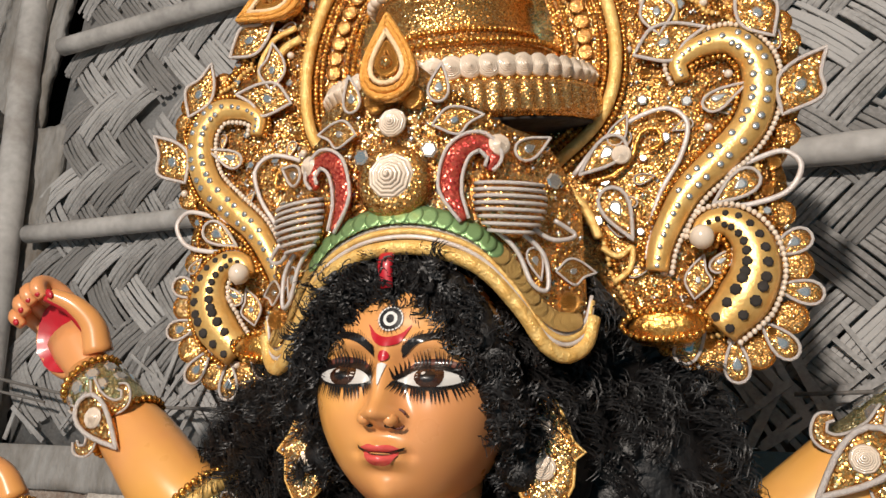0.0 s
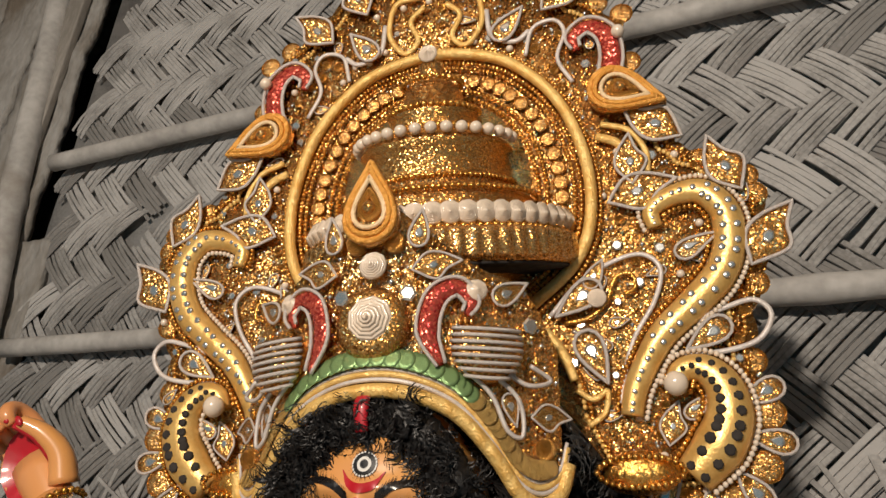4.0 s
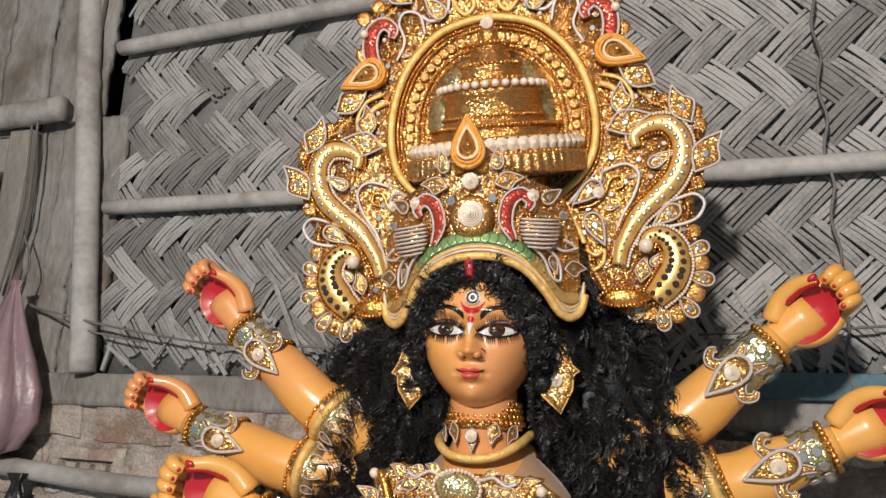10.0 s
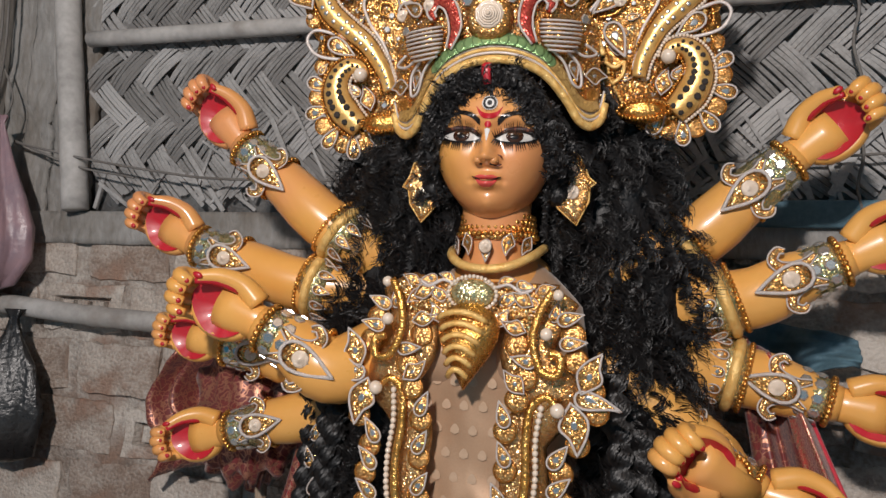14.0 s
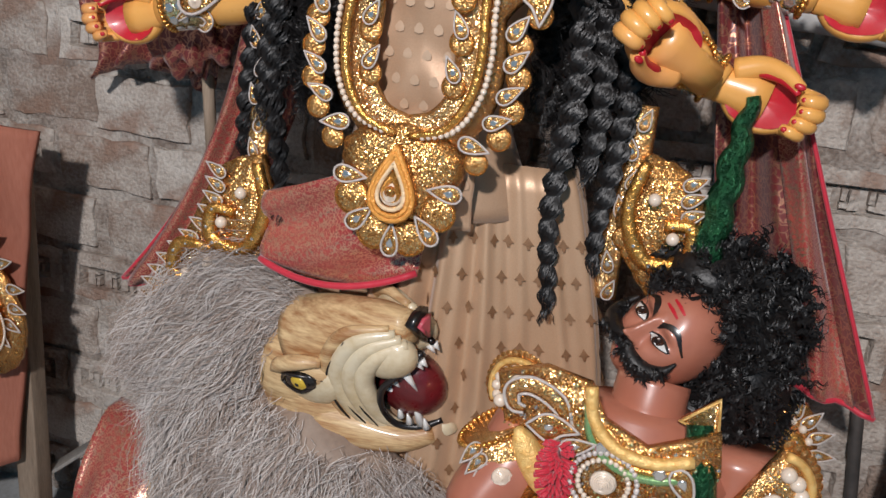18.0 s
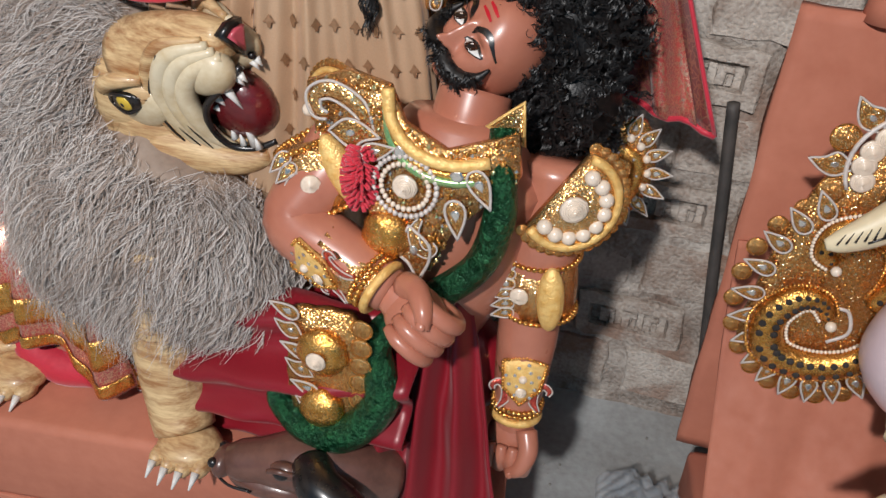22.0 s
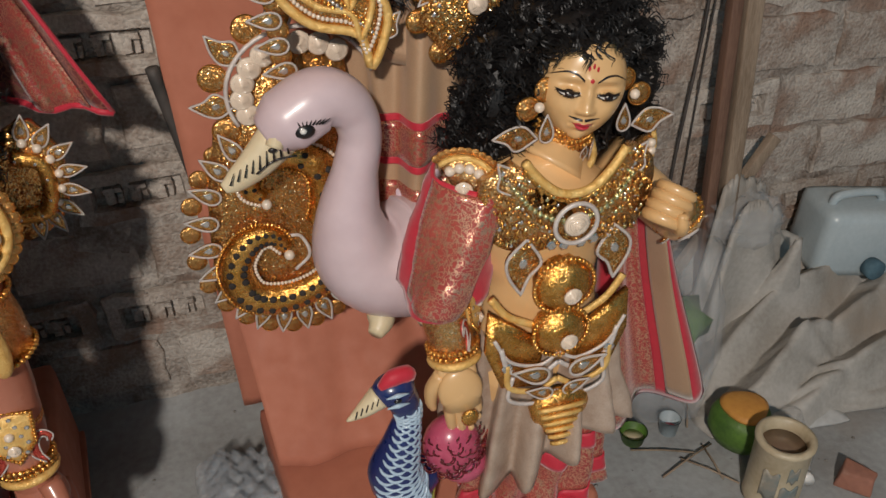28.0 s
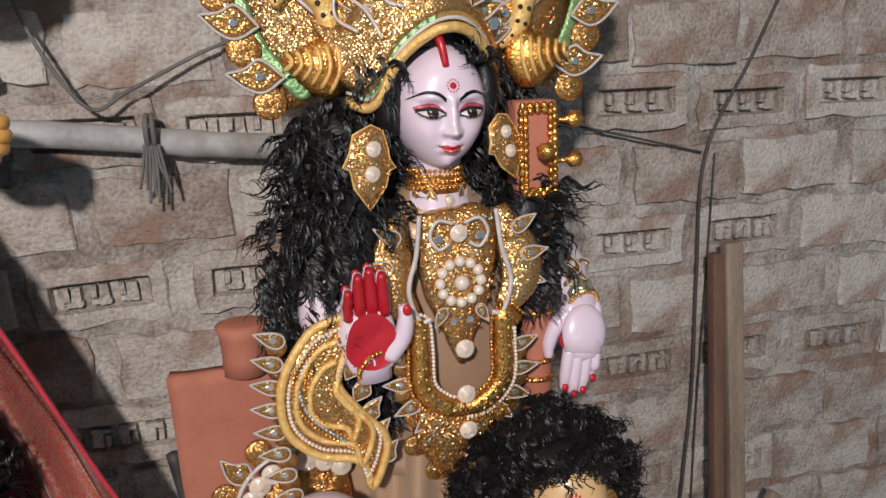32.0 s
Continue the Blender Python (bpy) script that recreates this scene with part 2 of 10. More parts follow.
def brocade(name, ground, ground2, thread, size, rough=0.42):
    """Woven cloth with a metallic vine pattern."""
    m = material(name, ground, ground2, rough, 0.15, scale=12, fine=420, bump=0.3, depth=0.0015, sheen=0.2)
    n, l = m.node_tree.nodes, m.node_tree.links
    p = n["Principled BSDF"]
    old = p.inputs["Base Color"].links[0].from_socket
    tc, warp, mixv, vo, lt = n.new("ShaderNodeTexCoord"), n.new("ShaderNodeTexNoise"), n.new("ShaderNodeMixRGB"), n.new("ShaderNodeTexVoronoi"), n.new("ShaderNodeMapRange")
    warp.inputs["Scale"].default_value = size * 0.7
    l.new(tc.outputs["Object"], warp.inputs["Vector"])
    mixv.blend_type, mixv.inputs[0].default_value = "ADD", 0.035
    l.new(tc.outputs["Object"], mixv.inputs[1])
    l.new(warp.outputs["Color"], mixv.inputs[2])
    vo.feature = "DISTANCE_TO_EDGE"
    vo.inputs["Scale"].default_value = size
    l.new(mixv.outputs[0], vo.inputs["Vector"])
    lt.inputs["From Min"].default_value, lt.inputs["From Max"].default_value = 0.05, 0.12
    lt.inputs["To Min"].default_value, lt.inputs["To Max"].default_value = 0.85, 0.0
    l.new(vo.outputs["Distance"], lt.inputs[0])
    mix = n.new("ShaderNodeMixRGB")
    l.new(lt.outputs[0], mix.inputs[0])
    l.new(old, mix.inputs[1])
    mix.inputs[2].default_value = (*thread, 1)
    l.new(mix.outputs[0], p.inputs["Base Color"])
    l.new(lt.outputs[0], p.inputs["Metallic"])
    return m


M["maroon"] = brocade("maroon_brocade", (0.13, 0.017, 0.018), (0.18, 0.032, 0.028), (0.52, 0.25, 0.16), 66)
M["copper"] = brocade("red_copper_zari", (0.30, 0.030, 0.030), (0.40, 0.075, 0.055), (0.80, 0.50, 0.33), 110, 0.30)
for nm, size in (("gold_glitter", 46), ("amber_glitter", 42), ("red_glitter", 40)):
    m = M[nm].copy()
    m.name = "fine_" + m.name
    m.node_tree.nodes["Voronoi Texture"].inputs["Scale"].default_value = size
    M["fine_" + nm] = m
M["orange_cord"] = material("orange_gold_cord", (0.86, 0.42, 0.09), (0.74, 0.31, 0.05), 0.38, 0.2, scale=4, fine=26, bump=0.5, depth=0.02)
M["cream_cord"] = material("cream_silk_cord", (0.86, 0.66, 0.42), (0.76, 0.54, 0.30), 0.45, 0.1, scale=4, fine=26, bump=0.4, depth=0.02)
M["lid"] = material("dark_eyeshadow", (0.085, 0.022, 0.015), (0.14, 0.04, 0.022), 0.5, scale=30, bump=0.05)
M["lips"] = material("coral_lip_paint", (0.72, 0.10, 0.085), (0.62, 0.07, 0.065), 0.25, bump=0.05, coat=0.5)


# ---- geometry kit ----
def spline(points, n=8):
    """A smooth line through the points (Catmull-Rom), n steps a span."""
    P = [Vector(p) for p in points]
    P = [2 * P[0] - P[1], *P, 2 * P[-1] - P[-2]]
    out = []
    for i in range(1, len(P) - 2):
        a, b, c, d = P[i - 1:i + 3]
        for k in range(n):
            t = k / n
            out.append(0.5 * (2 * b + (c - a) * t + (2 * a - 5 * b + 4 * c - d) * t * t + (3 * b - a - 3 * c + d) * t ** 3))
    return out + [P[-2]]


def lerp_list(values, n):
    """n values, spread evenly along the given ones."""
    return list(np.interp(np.linspace(0, 1, n), np.linspace(0, 1, len(values)), values))


class Geo:
    """Collects vertices and faces, with a material slot a face."""

    def __init__(self):
        self.v, self.f, self.m = [], [], []

    def add(self, verts, faces, slot=0, move=None):
        k = len(self.v)
        self.v += [move @ Vector(p) for p in verts] if move is not None else [Vector(p) for p in verts]
        self.f += [[i + k for i in f] for f in faces]
        self.m += [slot] * len(faces)
        return self

    def tube(self, path, radius, sides=8, slot=0, closed=False, flat=1.0, up=(0, 0, 1), move=None, cap=True):
        """A tube along the path; radius: a number or a list along it; flat: the height against the width."""
        path = [Vector(p) for p in path]
        n = len(path)
        rad = [radius] * n if isinstance(radius, (int, float)) else lerp_list(radius, n)
        verts, ref = [], Vector(up)
        for i, p in enumerate(path):
            a, b = (path[i - 1], path[(i + 1) % n]) if closed else (path[max(i - 1, 0)], path[min(i + 1, n - 1)])
            d = (b - a).normalized() if (b - a).length > 1e-9 else Vector((0, 0, 1))
            s = d.cross(ref)
            if s.length < 1e-4:
                s = d.orthogonal()
            s.normalize()
            w = s.cross(d).normalized()
            ref = w
            for k in range(sides):
                t = 2 * math.pi * k / sides
                verts.append(p + (s * math.cos(t) + w * math.sin(t) * flat) * rad[i])
        faces = []
        for i in range(n if closed else n - 1):
            j = (i + 1) % n
            faces += [[i * sides + k, i * sides + (k + 1) % sides, j * sides + (k + 1) % sides, j * sides + k] for k in range(sides)]
        if cap and not closed:
            faces += [list(range(sides))[::-1], list(range((n - 1) * sides, n * sides))]
        return self.add(verts, faces, slot, move)

    def ball(self, c, r, seg=16, rings=10, slot=0, move=None, shape=None):
        """An ellipsoid; shape: changes each vertex, given its unit direction."""
        r = (r, r, r) if isinstance(r, (int, float)) else r
        verts, faces = [], []
        for i in range(rings + 1):
            a = math.pi * i / rings
            for k in range(seg):
                b = 2 * math.pi * k / seg
                d = Vector((math.sin(a) * math.cos(b), math.sin(a) * math.sin(b), math.cos(a)))
                q = Vector((d.x * r[0], d.y * r[1], d.z * r[2]))
                verts.append((shape(d, q) if shape else q) + Vector(c))
        for i in range(rings):
            faces += [[i * seg + k, i * seg + seg + k, i * seg + seg + (k + 1) % seg, i * seg + (k + 1) % seg] for k in range(seg)]
        return self.add(verts, faces, slot, move)

    def lathe(self, profile, seg=24, slot=0, move=None, wave=None):
        """profile: (radius, height) from the bottom up; wave(angle, t): a factor on the radius."""
        verts, faces, n = [], [], len(profile)
        for i, (r, z) in enumerate(profile):
            for k in range(seg):
                t = 2 * math.pi * k / seg
                q = r * (wave(t, i / (n - 1)) if wave else 1)
                verts.append((q * math.cos(t), q * math.sin(t), z))
        for i in range(n - 1):
            faces += [[i * seg + k, i * seg + (k + 1) % seg, i * seg + seg + (k + 1) % seg, i * seg + seg + k] for k in range(seg)]
        faces += [list(range(seg))[::-1], list(range((n - 1) * seg, n * seg))]
        return self.add(verts, faces, slot, move)

    def box(self, a, b, slot=0, bevel=0.0, move=None, jitter=0.0):
        bm = bmesh.new()
        bmesh.ops.create_cube(bm, size=1)
        for v in bm.verts:
            v.co = Vector([a[i] + (v.co[i] + 0.5) * (b[i] - a[i]) + random.uniform(-jitter, jitter) for i in range(3)])
        if bevel:
            bmesh.ops.bevel(bm, geom=bm.edges[:], offset=bevel, segments=2, affect="EDGES", profile=0.6)
        bm.verts.index_update()
        self.add([v.co.copy() for v in bm.verts], [[v.index for v in f.verts] for f in bm.faces], slot, move)
        bm.free()
        return self

    def plate(self, outline, thick, slot=0, move=None, round_edge=0.0, dome=0.0):
        """A slab in the local x-z plane with its face at y = -thick; dome: bulge of the face about its middle."""
        n = len(outline)
        c = sum((Vector((p[0], 0, p[1])) for p in outline), Vector()) / n
        rings = [(1, 0.0), (1, -thick + round_edge)]
        if round_edge:
            rings += [(0.985, -thick)]
        rings += [(s, -thick - dome * (1 - s * s)) for s in ((0.75, 0.45, 0.15) if dome else (0.6,))]
        verts, faces = [], []
        for s, y in rings:
            verts += [(c.x + (p[0] - c.x) * s, y, c.z + (p[1] - c.z) * s) for p in outline]
        for i in range(len(rings) - 1):
            faces += [[i * n + k, i * n + (k + 1) % n, i * n + n + (k + 1) % n, i * n + n + k] for k in range(n)]
        faces += [list(range(n))[::-1], list(range((len(rings) - 1) * n, len(rings) * n))]
        return self.add(verts, faces, slot, move)

    def sheet(self, fn, nu, nv, slot=0, thick=0.004, move=None):
        """A cloth: fn(u, v) gives a point, u and v from 0 to 1; it has two sides."""
        grid = [[Vector(fn(i / nu, j / nv)) for j in range(nv + 1)] for i in range(nu + 1)]
        verts, faces = [], []
        w = nv + 1
        nor = []
        for i in range(nu + 1):
            for j in range(w):
                a = grid[min(i + 1, nu)][j] - grid[max(i - 1, 0)][j]
                b = grid[i][min(j + 1, nv)] - grid[i][max(j - 1, 0)]
                c = a.cross(b)
                nor.append(c.normalized() if c.length > 1e-12 else Vector((0, 1, 0)))
                verts.append(grid[i][j])
        k = len(verts)
        verts += [p + q * thick for p, q in zip(verts, nor)]
        for i in range(nu):
            for j in range(nv):
                q = [i * w + j, (i + 1) * w + j, (i + 1) * w + j + 1, i * w + j + 1]
                faces += [q[::-1], [x + k for x in q]]
        rim = [i * w for i in range(nu + 1)] + [nu * w + j for j in range(1, w)] + [i * w + nv for i in range(nu - 1, -1, -1)] + list(range(nv - 1, 0, -1))
        for a, b in zip(rim, rim[1:] + rim[:1]):
            faces.append([a, b, b + k, a + k])
        return self.add(verts, faces, slot, move)

    def mesh(self, name, mats, smooth=True):
        me = bpy.data.meshes.new(name)
        me.from_pydata([tuple(p) for p in self.v], [], self.f)
        for m in mats if isinstance(mats, (list, tuple)) else [mats]:
            me.materials.append(m)
        me.polygons.foreach_set("material_index", self.m)
        me.polygons.foreach_set("use_smooth", [smooth] * len(self.f))
        me.update()
        return me


def part(name, geo, mats, parent=None, label="", smooth=True, at=None):
    """Links a Geo or a mesh as one object under a thing or a part."""
    me = geo.mesh(name, mats, smooth) if isinstance(geo, Geo) else geo
    ob = new(name, me)
    if parent:
        ob.parent = parent
    if at is not None:
        ob.matrix_basis = at
    return tagged(ob, label)


def thing(name, place, label, category, group="", kind=""):
    """An empty at a thing's base, for its parts."""
    ob = new(name)
    ob.empty_display_size = 0.05
    ob.location = place
    return tagged(ob, label, category, group, kind)


def whole(name, geo, mats, label, category, group="", kind="", smooth=True, at=None):
    """A thing that is one mesh."""
    return tagged(part(name, geo, mats, None, "", smooth, at), label, category, group, kind)


def wpart(name, geo, mats, parent, label="", smooth=True):
    """A part whose points are given in the world; the thing stands unturned at its place."""
    return part(name, geo, mats, parent, label, smooth, Matrix.Translation(-parent.location))

# ---- the shed ----
FLOOR_X, FLOOR_Y = (-3.2, 4.2), (-3.0, 1.32)
g = Geo()
NX, NY = 90, 60


def ground_height(x, y):
    return 0.012 * noise.noise((x * 2.1, y * 2.1, 0)) + 0.005 * noise.noise((x * 9, y * 9, 3)) + 0.05 * max(0, (y - 1.05) / 0.27) ** 2


verts = [(FLOOR_X[0] + (FLOOR_X[1] - FLOOR_X[0]) * i / NX, FLOOR_Y[0] + (FLOOR_Y[1] - FLOOR_Y[0]) * j / NY) for i in range(NX + 1) for j in range(NY + 1)]
g.add([(x, y, ground_height(x, y)) for x, y in verts], [[i * (NY + 1) + j, (i + 1) * (NY + 1) + j, (i + 1) * (NY + 1) + j + 1, i * (NY + 1) + j + 1] for i in range(NX) for j in range(NY)])
whole("floor", g, M["floor"], "grey dusty cement floor with plaster stains", "floor", kind="structure")
WALL_Y = 1.25
WALL_TOP = 1.875
g = Geo().box((-3.2, WALL_Y + 0.02, -0.1), (4.2, WALL_Y + 0.25, WALL_TOP))
MX, MZ = 380, 100
BRICKS = []
rnd = random.Random(7)
for c in range(14):
    for k in range(-12, 16):
        frog = c % 2 == 0 and rnd.random() < 0.86
        x = 0.095 + 0.278 * k + (0 if c % 2 == 0 else 0.12) + rnd.uniform(-0.012, 0.012)
        z = 0.0 + 0.1505 * c + (0.105 if k < -2 else 0.0) + rnd.uniform(-0.008, 0.008) - 0.012 * x
        if 0.02 < z < 1.83:
            BRICKS.append((x, z, frog))


def mortar_y(x, z):
    """The smeared face of the mortar: proud in lumps, hollow at the joints and in the frogs."""
    y = WALL_Y - 0.004 + 0.010 * noise.noise((x * 5, z * 5, 1)) + 0.006 * noise.noise((x * 17, z * 17, 4)) + 0.004 * noise.noise((x * 45, z * 45, 8))
    for bx, bz, frog in BRICKS:
        if abs(x - bx) < 0.13 and abs(z - bz) < 0.07:
            y += 0.03 if frog and abs(x - bx) < 0.105 and abs(z - bz) < 0.042 else 0.004
            break
    else:
        y += 0.012
    return y


mesh_pts = [(-3.2 + 7.4 * i / MX, -0.1 + (WALL_TOP + 0.1) * j / MZ) for i in range(MX + 1) for j in range(MZ + 1)]
g.add([(x, mortar_y(x, z), z) for x, z in mesh_pts], [[i * (MZ + 1) + j, (i + 1) * (MZ + 1) + j, (i + 1) * (MZ + 1) + j + 1, i * (MZ + 1) + j + 1] for i in range(MX) for j in range(MZ)])
wall = whole("wall_north", g, M["mortar"], "old brick wall smeared with grey lime mortar", "wall", kind="structure")
whole("wall_west", Geo().box((-3.4, -3.0, -0.1), (-3.2, 1.72, 3.6)), M["mortar"], "plain grey mud-plastered side wall", "wall", kind="structure")
whole("wall_east", Geo().box((4.2, -3.0, -0.1), (4.4, 1.72, 3.6)), M["mortar"], "plain grey mud-plastered side wall", "wall", kind="structure")
whole("ceiling", Geo().box((-3.4, -1.2, 3.6), (4.4, 1.7, 3.65)), M["wood"], "dark timber shed roof", "ceiling", kind="structure")


# ---- ornaments of foil, cord and pearl ----
def teardrop(length=1.0, width=0.6, n=22, bend=0.0):
    """The outline of a drop with its tip up, about its middle."""
    out = []
    for k in range(n):
        t = 2 * math.pi * k / n
        z = -math.cos(t)
        x = math.sin(t) * (0.5 - 0.5 * z) ** 0.72 * 0.9
        out.append((x * width * 0.62 + bend * (z + 1) ** 2 * 0.12, z * length / 2))
    return out


def ringed(outline, y=0.0):
    return [Vector((p[0], y, p[1])) for p in outline]


def drop_mesh(name, bend, body, inner):
    g = Geo()
    o = teardrop(1, 0.62, 18, bend)
    g.plate([(x * 1.03, z * 1.02) for x, z in o], 0.07, 1)
    g.tube(ringed(o, -0.09), 0.036, 6, 0, closed=True, up=(0, 1, 0))
    g.plate([(x * 0.42, z * 0.30 - 0.10) for x, z in o], 0.10, 2)
    return g.mesh(name, [M["piping"], body, inner])


def leaf_mesh(name):
    g = Geo()
    left = spline([(-0.05, 0, -0.5), (-0.28, 0, -0.12), (-0.2, 0, 0.2), (0.1, 0, 0.55)], 6)
    right = spline([(0.1, 0, 0.55), (0.16, 0, 0.2), (0.3, 0, -0.1), (-0.05, 0, -0.5)], 6)
    o = [(p.x, p.z) for p in left + right[1:-1]]
    g.plate(o, 0.07, 1)
    g.tube(ringed(o, -0.08), 0.029, 6, 0, closed=True, up=(0, 1, 0))
    g.plate([(0.075 * math.cos(t), 0.10 * math.sin(t) - 0.05) for t in np.linspace(0, 2 * math.pi, 7)[:-1]], 0.10, 2)
    return g.mesh(name, [M["piping"], M["fine_amber_glitter"], M["mirror"]])


def shell_mesh():
    """A coiled cord cone that faces the front."""
    g = Geo()
    n = 56
    path = [Vector((math.cos(t) * r, -0.55 * (1 - r) - 0.05, math.sin(t) * r)) for t, r in ((k * 0.70, 1 - k / n) for k in range(n))]
    g.tube(path, 0.085, 4, 0)
    g.lathe([(1.05, 0), (0.95, 0.1), (0.05, 0.55)], 16, 0, pose(0, 0, 0, 90))
    return g.mesh("shell", [M["pearl"]])


def gem_mesh():
    g = Geo()
    g.lathe([(0.5, 0), (0.5, 0.08), (0.36, 0.16)], 6, 0, pose(0, 0, 0, 90))
    return g.mesh("mirror_tile", [M["mirror"]], smooth=False)


def scallop_mesh():
    g = Geo()
    g.ball((0, -0.02, 0), (0.5, 0.10, 0.5), 14, 8, 0)
    g.ball((0, -0.09, 0), (0.16, 0.05, 0.16), 10, 6, 0)
    g.tube([(0.5 * math.cos(t), -0.06, 0.5 * math.sin(t)) for t in np.linspace(0, 2 * math.pi, 17)[:-1]], 0.034, 5, 1, closed=True, up=(0, 1, 0))
    return g.mesh("scallop", [M["fine_amber_glitter"], M["gold"]])


def fan_mesh():
    """A bird's body: a half bowl wound with white cord."""
    g = Geo()
    g.ball((0, 0, 0), (0.40, 0.28, 0.46), 18, 10, 1, shape=lambda d, q: Vector((q.x, q.y, q.z if q.z < 0.14 else 0.14)))
    for k in range(8):
        z = 0.15 - 0.074 * k
        w = 0.40 * math.sqrt(max(0.02, 1 - (z / 0.47) ** 2)) + 0.012
        g.tube([(w * math.sin(t), -0.29 * math.cos(t) * math.sqrt(max(0.05, 1 - (z / 0.47) ** 2)) - 0.01, z - 0.06 * math.cos(t)) for t in np.linspace(-1.5, 1.5, 12)], 0.023, 5, 0, up=(0, 1, 0))
    return g.mesh("bird_body", [M["piping"], M["fine_amber_glitter"]])


def paisley_mesh(body):
    """A curled neck edged with white cord."""
    g = Geo()
    mid = spline([(0.0, 0, -0.5), (0.20, 0, -0.15), (0.16, 0, 0.25), (-0.06, 0, 0.42), (-0.24, 0, 0.28), (-0.2, 0, 0.12)], 7)
    g.tube(mid, [0.05, 0.12, 0.12, 0.10, 0.08, 0.05], 8, 1, flat=0.6, up=(0, 1, 0))
    for s in (-1, 1):
        edge = []
        wid = lerp_list([0.05, 0.13, 0.13, 0.11, 0.09, 0.05], len(mid))
        for i, p in enumerate(mid):
            d = (mid[min(i + 1, len(mid) - 1)] - mid[max(i - 1, 0)]).normalized()
            edge.append(p + Vector((d.z, 0, -d.x)) * wid[i] * s + Vector((0, -0.05, 0)))
        g.tube(edge, 0.024, 5, 0, up=(0, 1, 0))
    return g.mesh("paisley", [M["piping"], body])


def almond_mesh():
    g = Geo()
    o = teardrop(1, 0.75)
    g.plate([(x * 1.15, z * 1.1) for x, z in o], 0.16, 1)
    for s, m, y, r in ((1.02, 0, -0.17, 0.045), (0.86, 0, -0.2, 0.04), (0.66, 2, -0.2, 0.035), (0.36, 3, -0.18, 0.05)):
        g.tube(ringed([(x * s, z * s - 0.06 * (1 - s)) for x, z in o], y), r, 6, m, closed=True, up=(0, 1, 0))
    g.ball((0, -0.2, -0.1), 0.09, 10, 6, 1)
    return g.mesh("almond_boss", [M["orange_cord"], M["fine_amber_glitter"], M["cream_cord"], M["gold"]])


BITS = dict(
    drop=drop_mesh("drop", 0.0, M["fine_amber_glitter"], M["mirror"]), bent_drop=drop_mesh("drop", 1.2, M["fine_gold_glitter"], M["mirror"]),
    leaf=leaf_mesh("leaf"), shell=shell_mesh(), gem=gem_mesh(), scallop=scallop_mesh(), bird=fan_mesh(),
    paisley=paisley_mesh(M["fine_red_glitter"]), curl=paisley_mesh(M["fine_gold_glitter"]), almond=almond_mesh(),
    pearl=Geo().ball((0, 0, 0), 0.5, 12, 8).mesh("pearl", [M["pearl"]]), bead=Geo().ball((0, 0, 0), 0.5, 8, 6).mesh("bead", [M["gold"]]),
)
BIT_NAMES = dict(drop="drop", bent_drop="drop", leaf="leaf", shell="shell", gem="mirror_tile", scallop="scallop", bird="bird_body", paisley="paisley", curl="scroll_leaf", almond="almond_boss", pearl="pearl", bead="bead")


def bit(kind, parent, u, v, w, size, ang=0.0, flip=False, yaw=0.0):
    """One ornament on a thing's front: u along it, v up, w out of it; ang turns it clockwise, yaw about the upright."""
    m = Matrix.Translation((u, -w, v)) @ pose(0, 0, 0, 0, 0, yaw) @ pose(0, 0, 0, 0, ang, 0) @ Matrix.Diagonal((-size if flip else size, size, size, 1))
    return part(BIT_NAMES[kind], BITS[kind], None, parent, at=m)


def inside(p, poly):
    x, y, hit = p[0], p[1], False
    for (x1, y1), (x2, y2) in zip(poly, poly[1:] + poly[:1]):
        if (y1 > y) != (y2 > y) and x < (x2 - x1) * (y - y1) / (y2 - y1) + x1:
            hit = not hit
    return hit


def bead_fill(name, parent, poly, n, size, w, label, front=None, mats=("gold", "amber_glitter", "mirror", "pale_glitter"), lean=None):
    """Small beads and foil dots glued all over a shape."""
    g = Geo()
    xs, zs = [p[0] for p in poly], [p[1] for p in poly]
    k = 0
    while k < n:
        p = (random.uniform(min(xs), max(xs)), random.uniform(min(zs), max(zs)))
        if inside(p, poly):
            k += 1
            s = size * random.uniform(0.5, 1.25)
            y = front(*p) if front else -w
            g.ball((p[0], y, p[1]), (s, s * 0.7, s), 5, 2, random.choices(range(len(mats)), [5, 4, 1.2, 1.6][:len(mats)])[0])
    ob = part(name, g, [M[m] for m in mats], parent, label)
    return tagged(ob, kind="stuff")


def bead_row(name, parent, path, size, mat, label="", closed=False, slot_mats=None):
    """A string of beads along a line, one mesh."""
    pts = [Vector(p) for p in path]
    if closed:
        pts.append(pts[0])
    g, carry = Geo(), 0.0
    for a, b in zip(pts, pts[1:]):
        d = (b - a).length
        while carry < d:
            g.ball(a.lerp(b, carry / d), size * 0.55, 6, 4)
            carry += size
        carry -= d
    return tagged(part(name, g, M[mat], parent, label), kind="stuff")


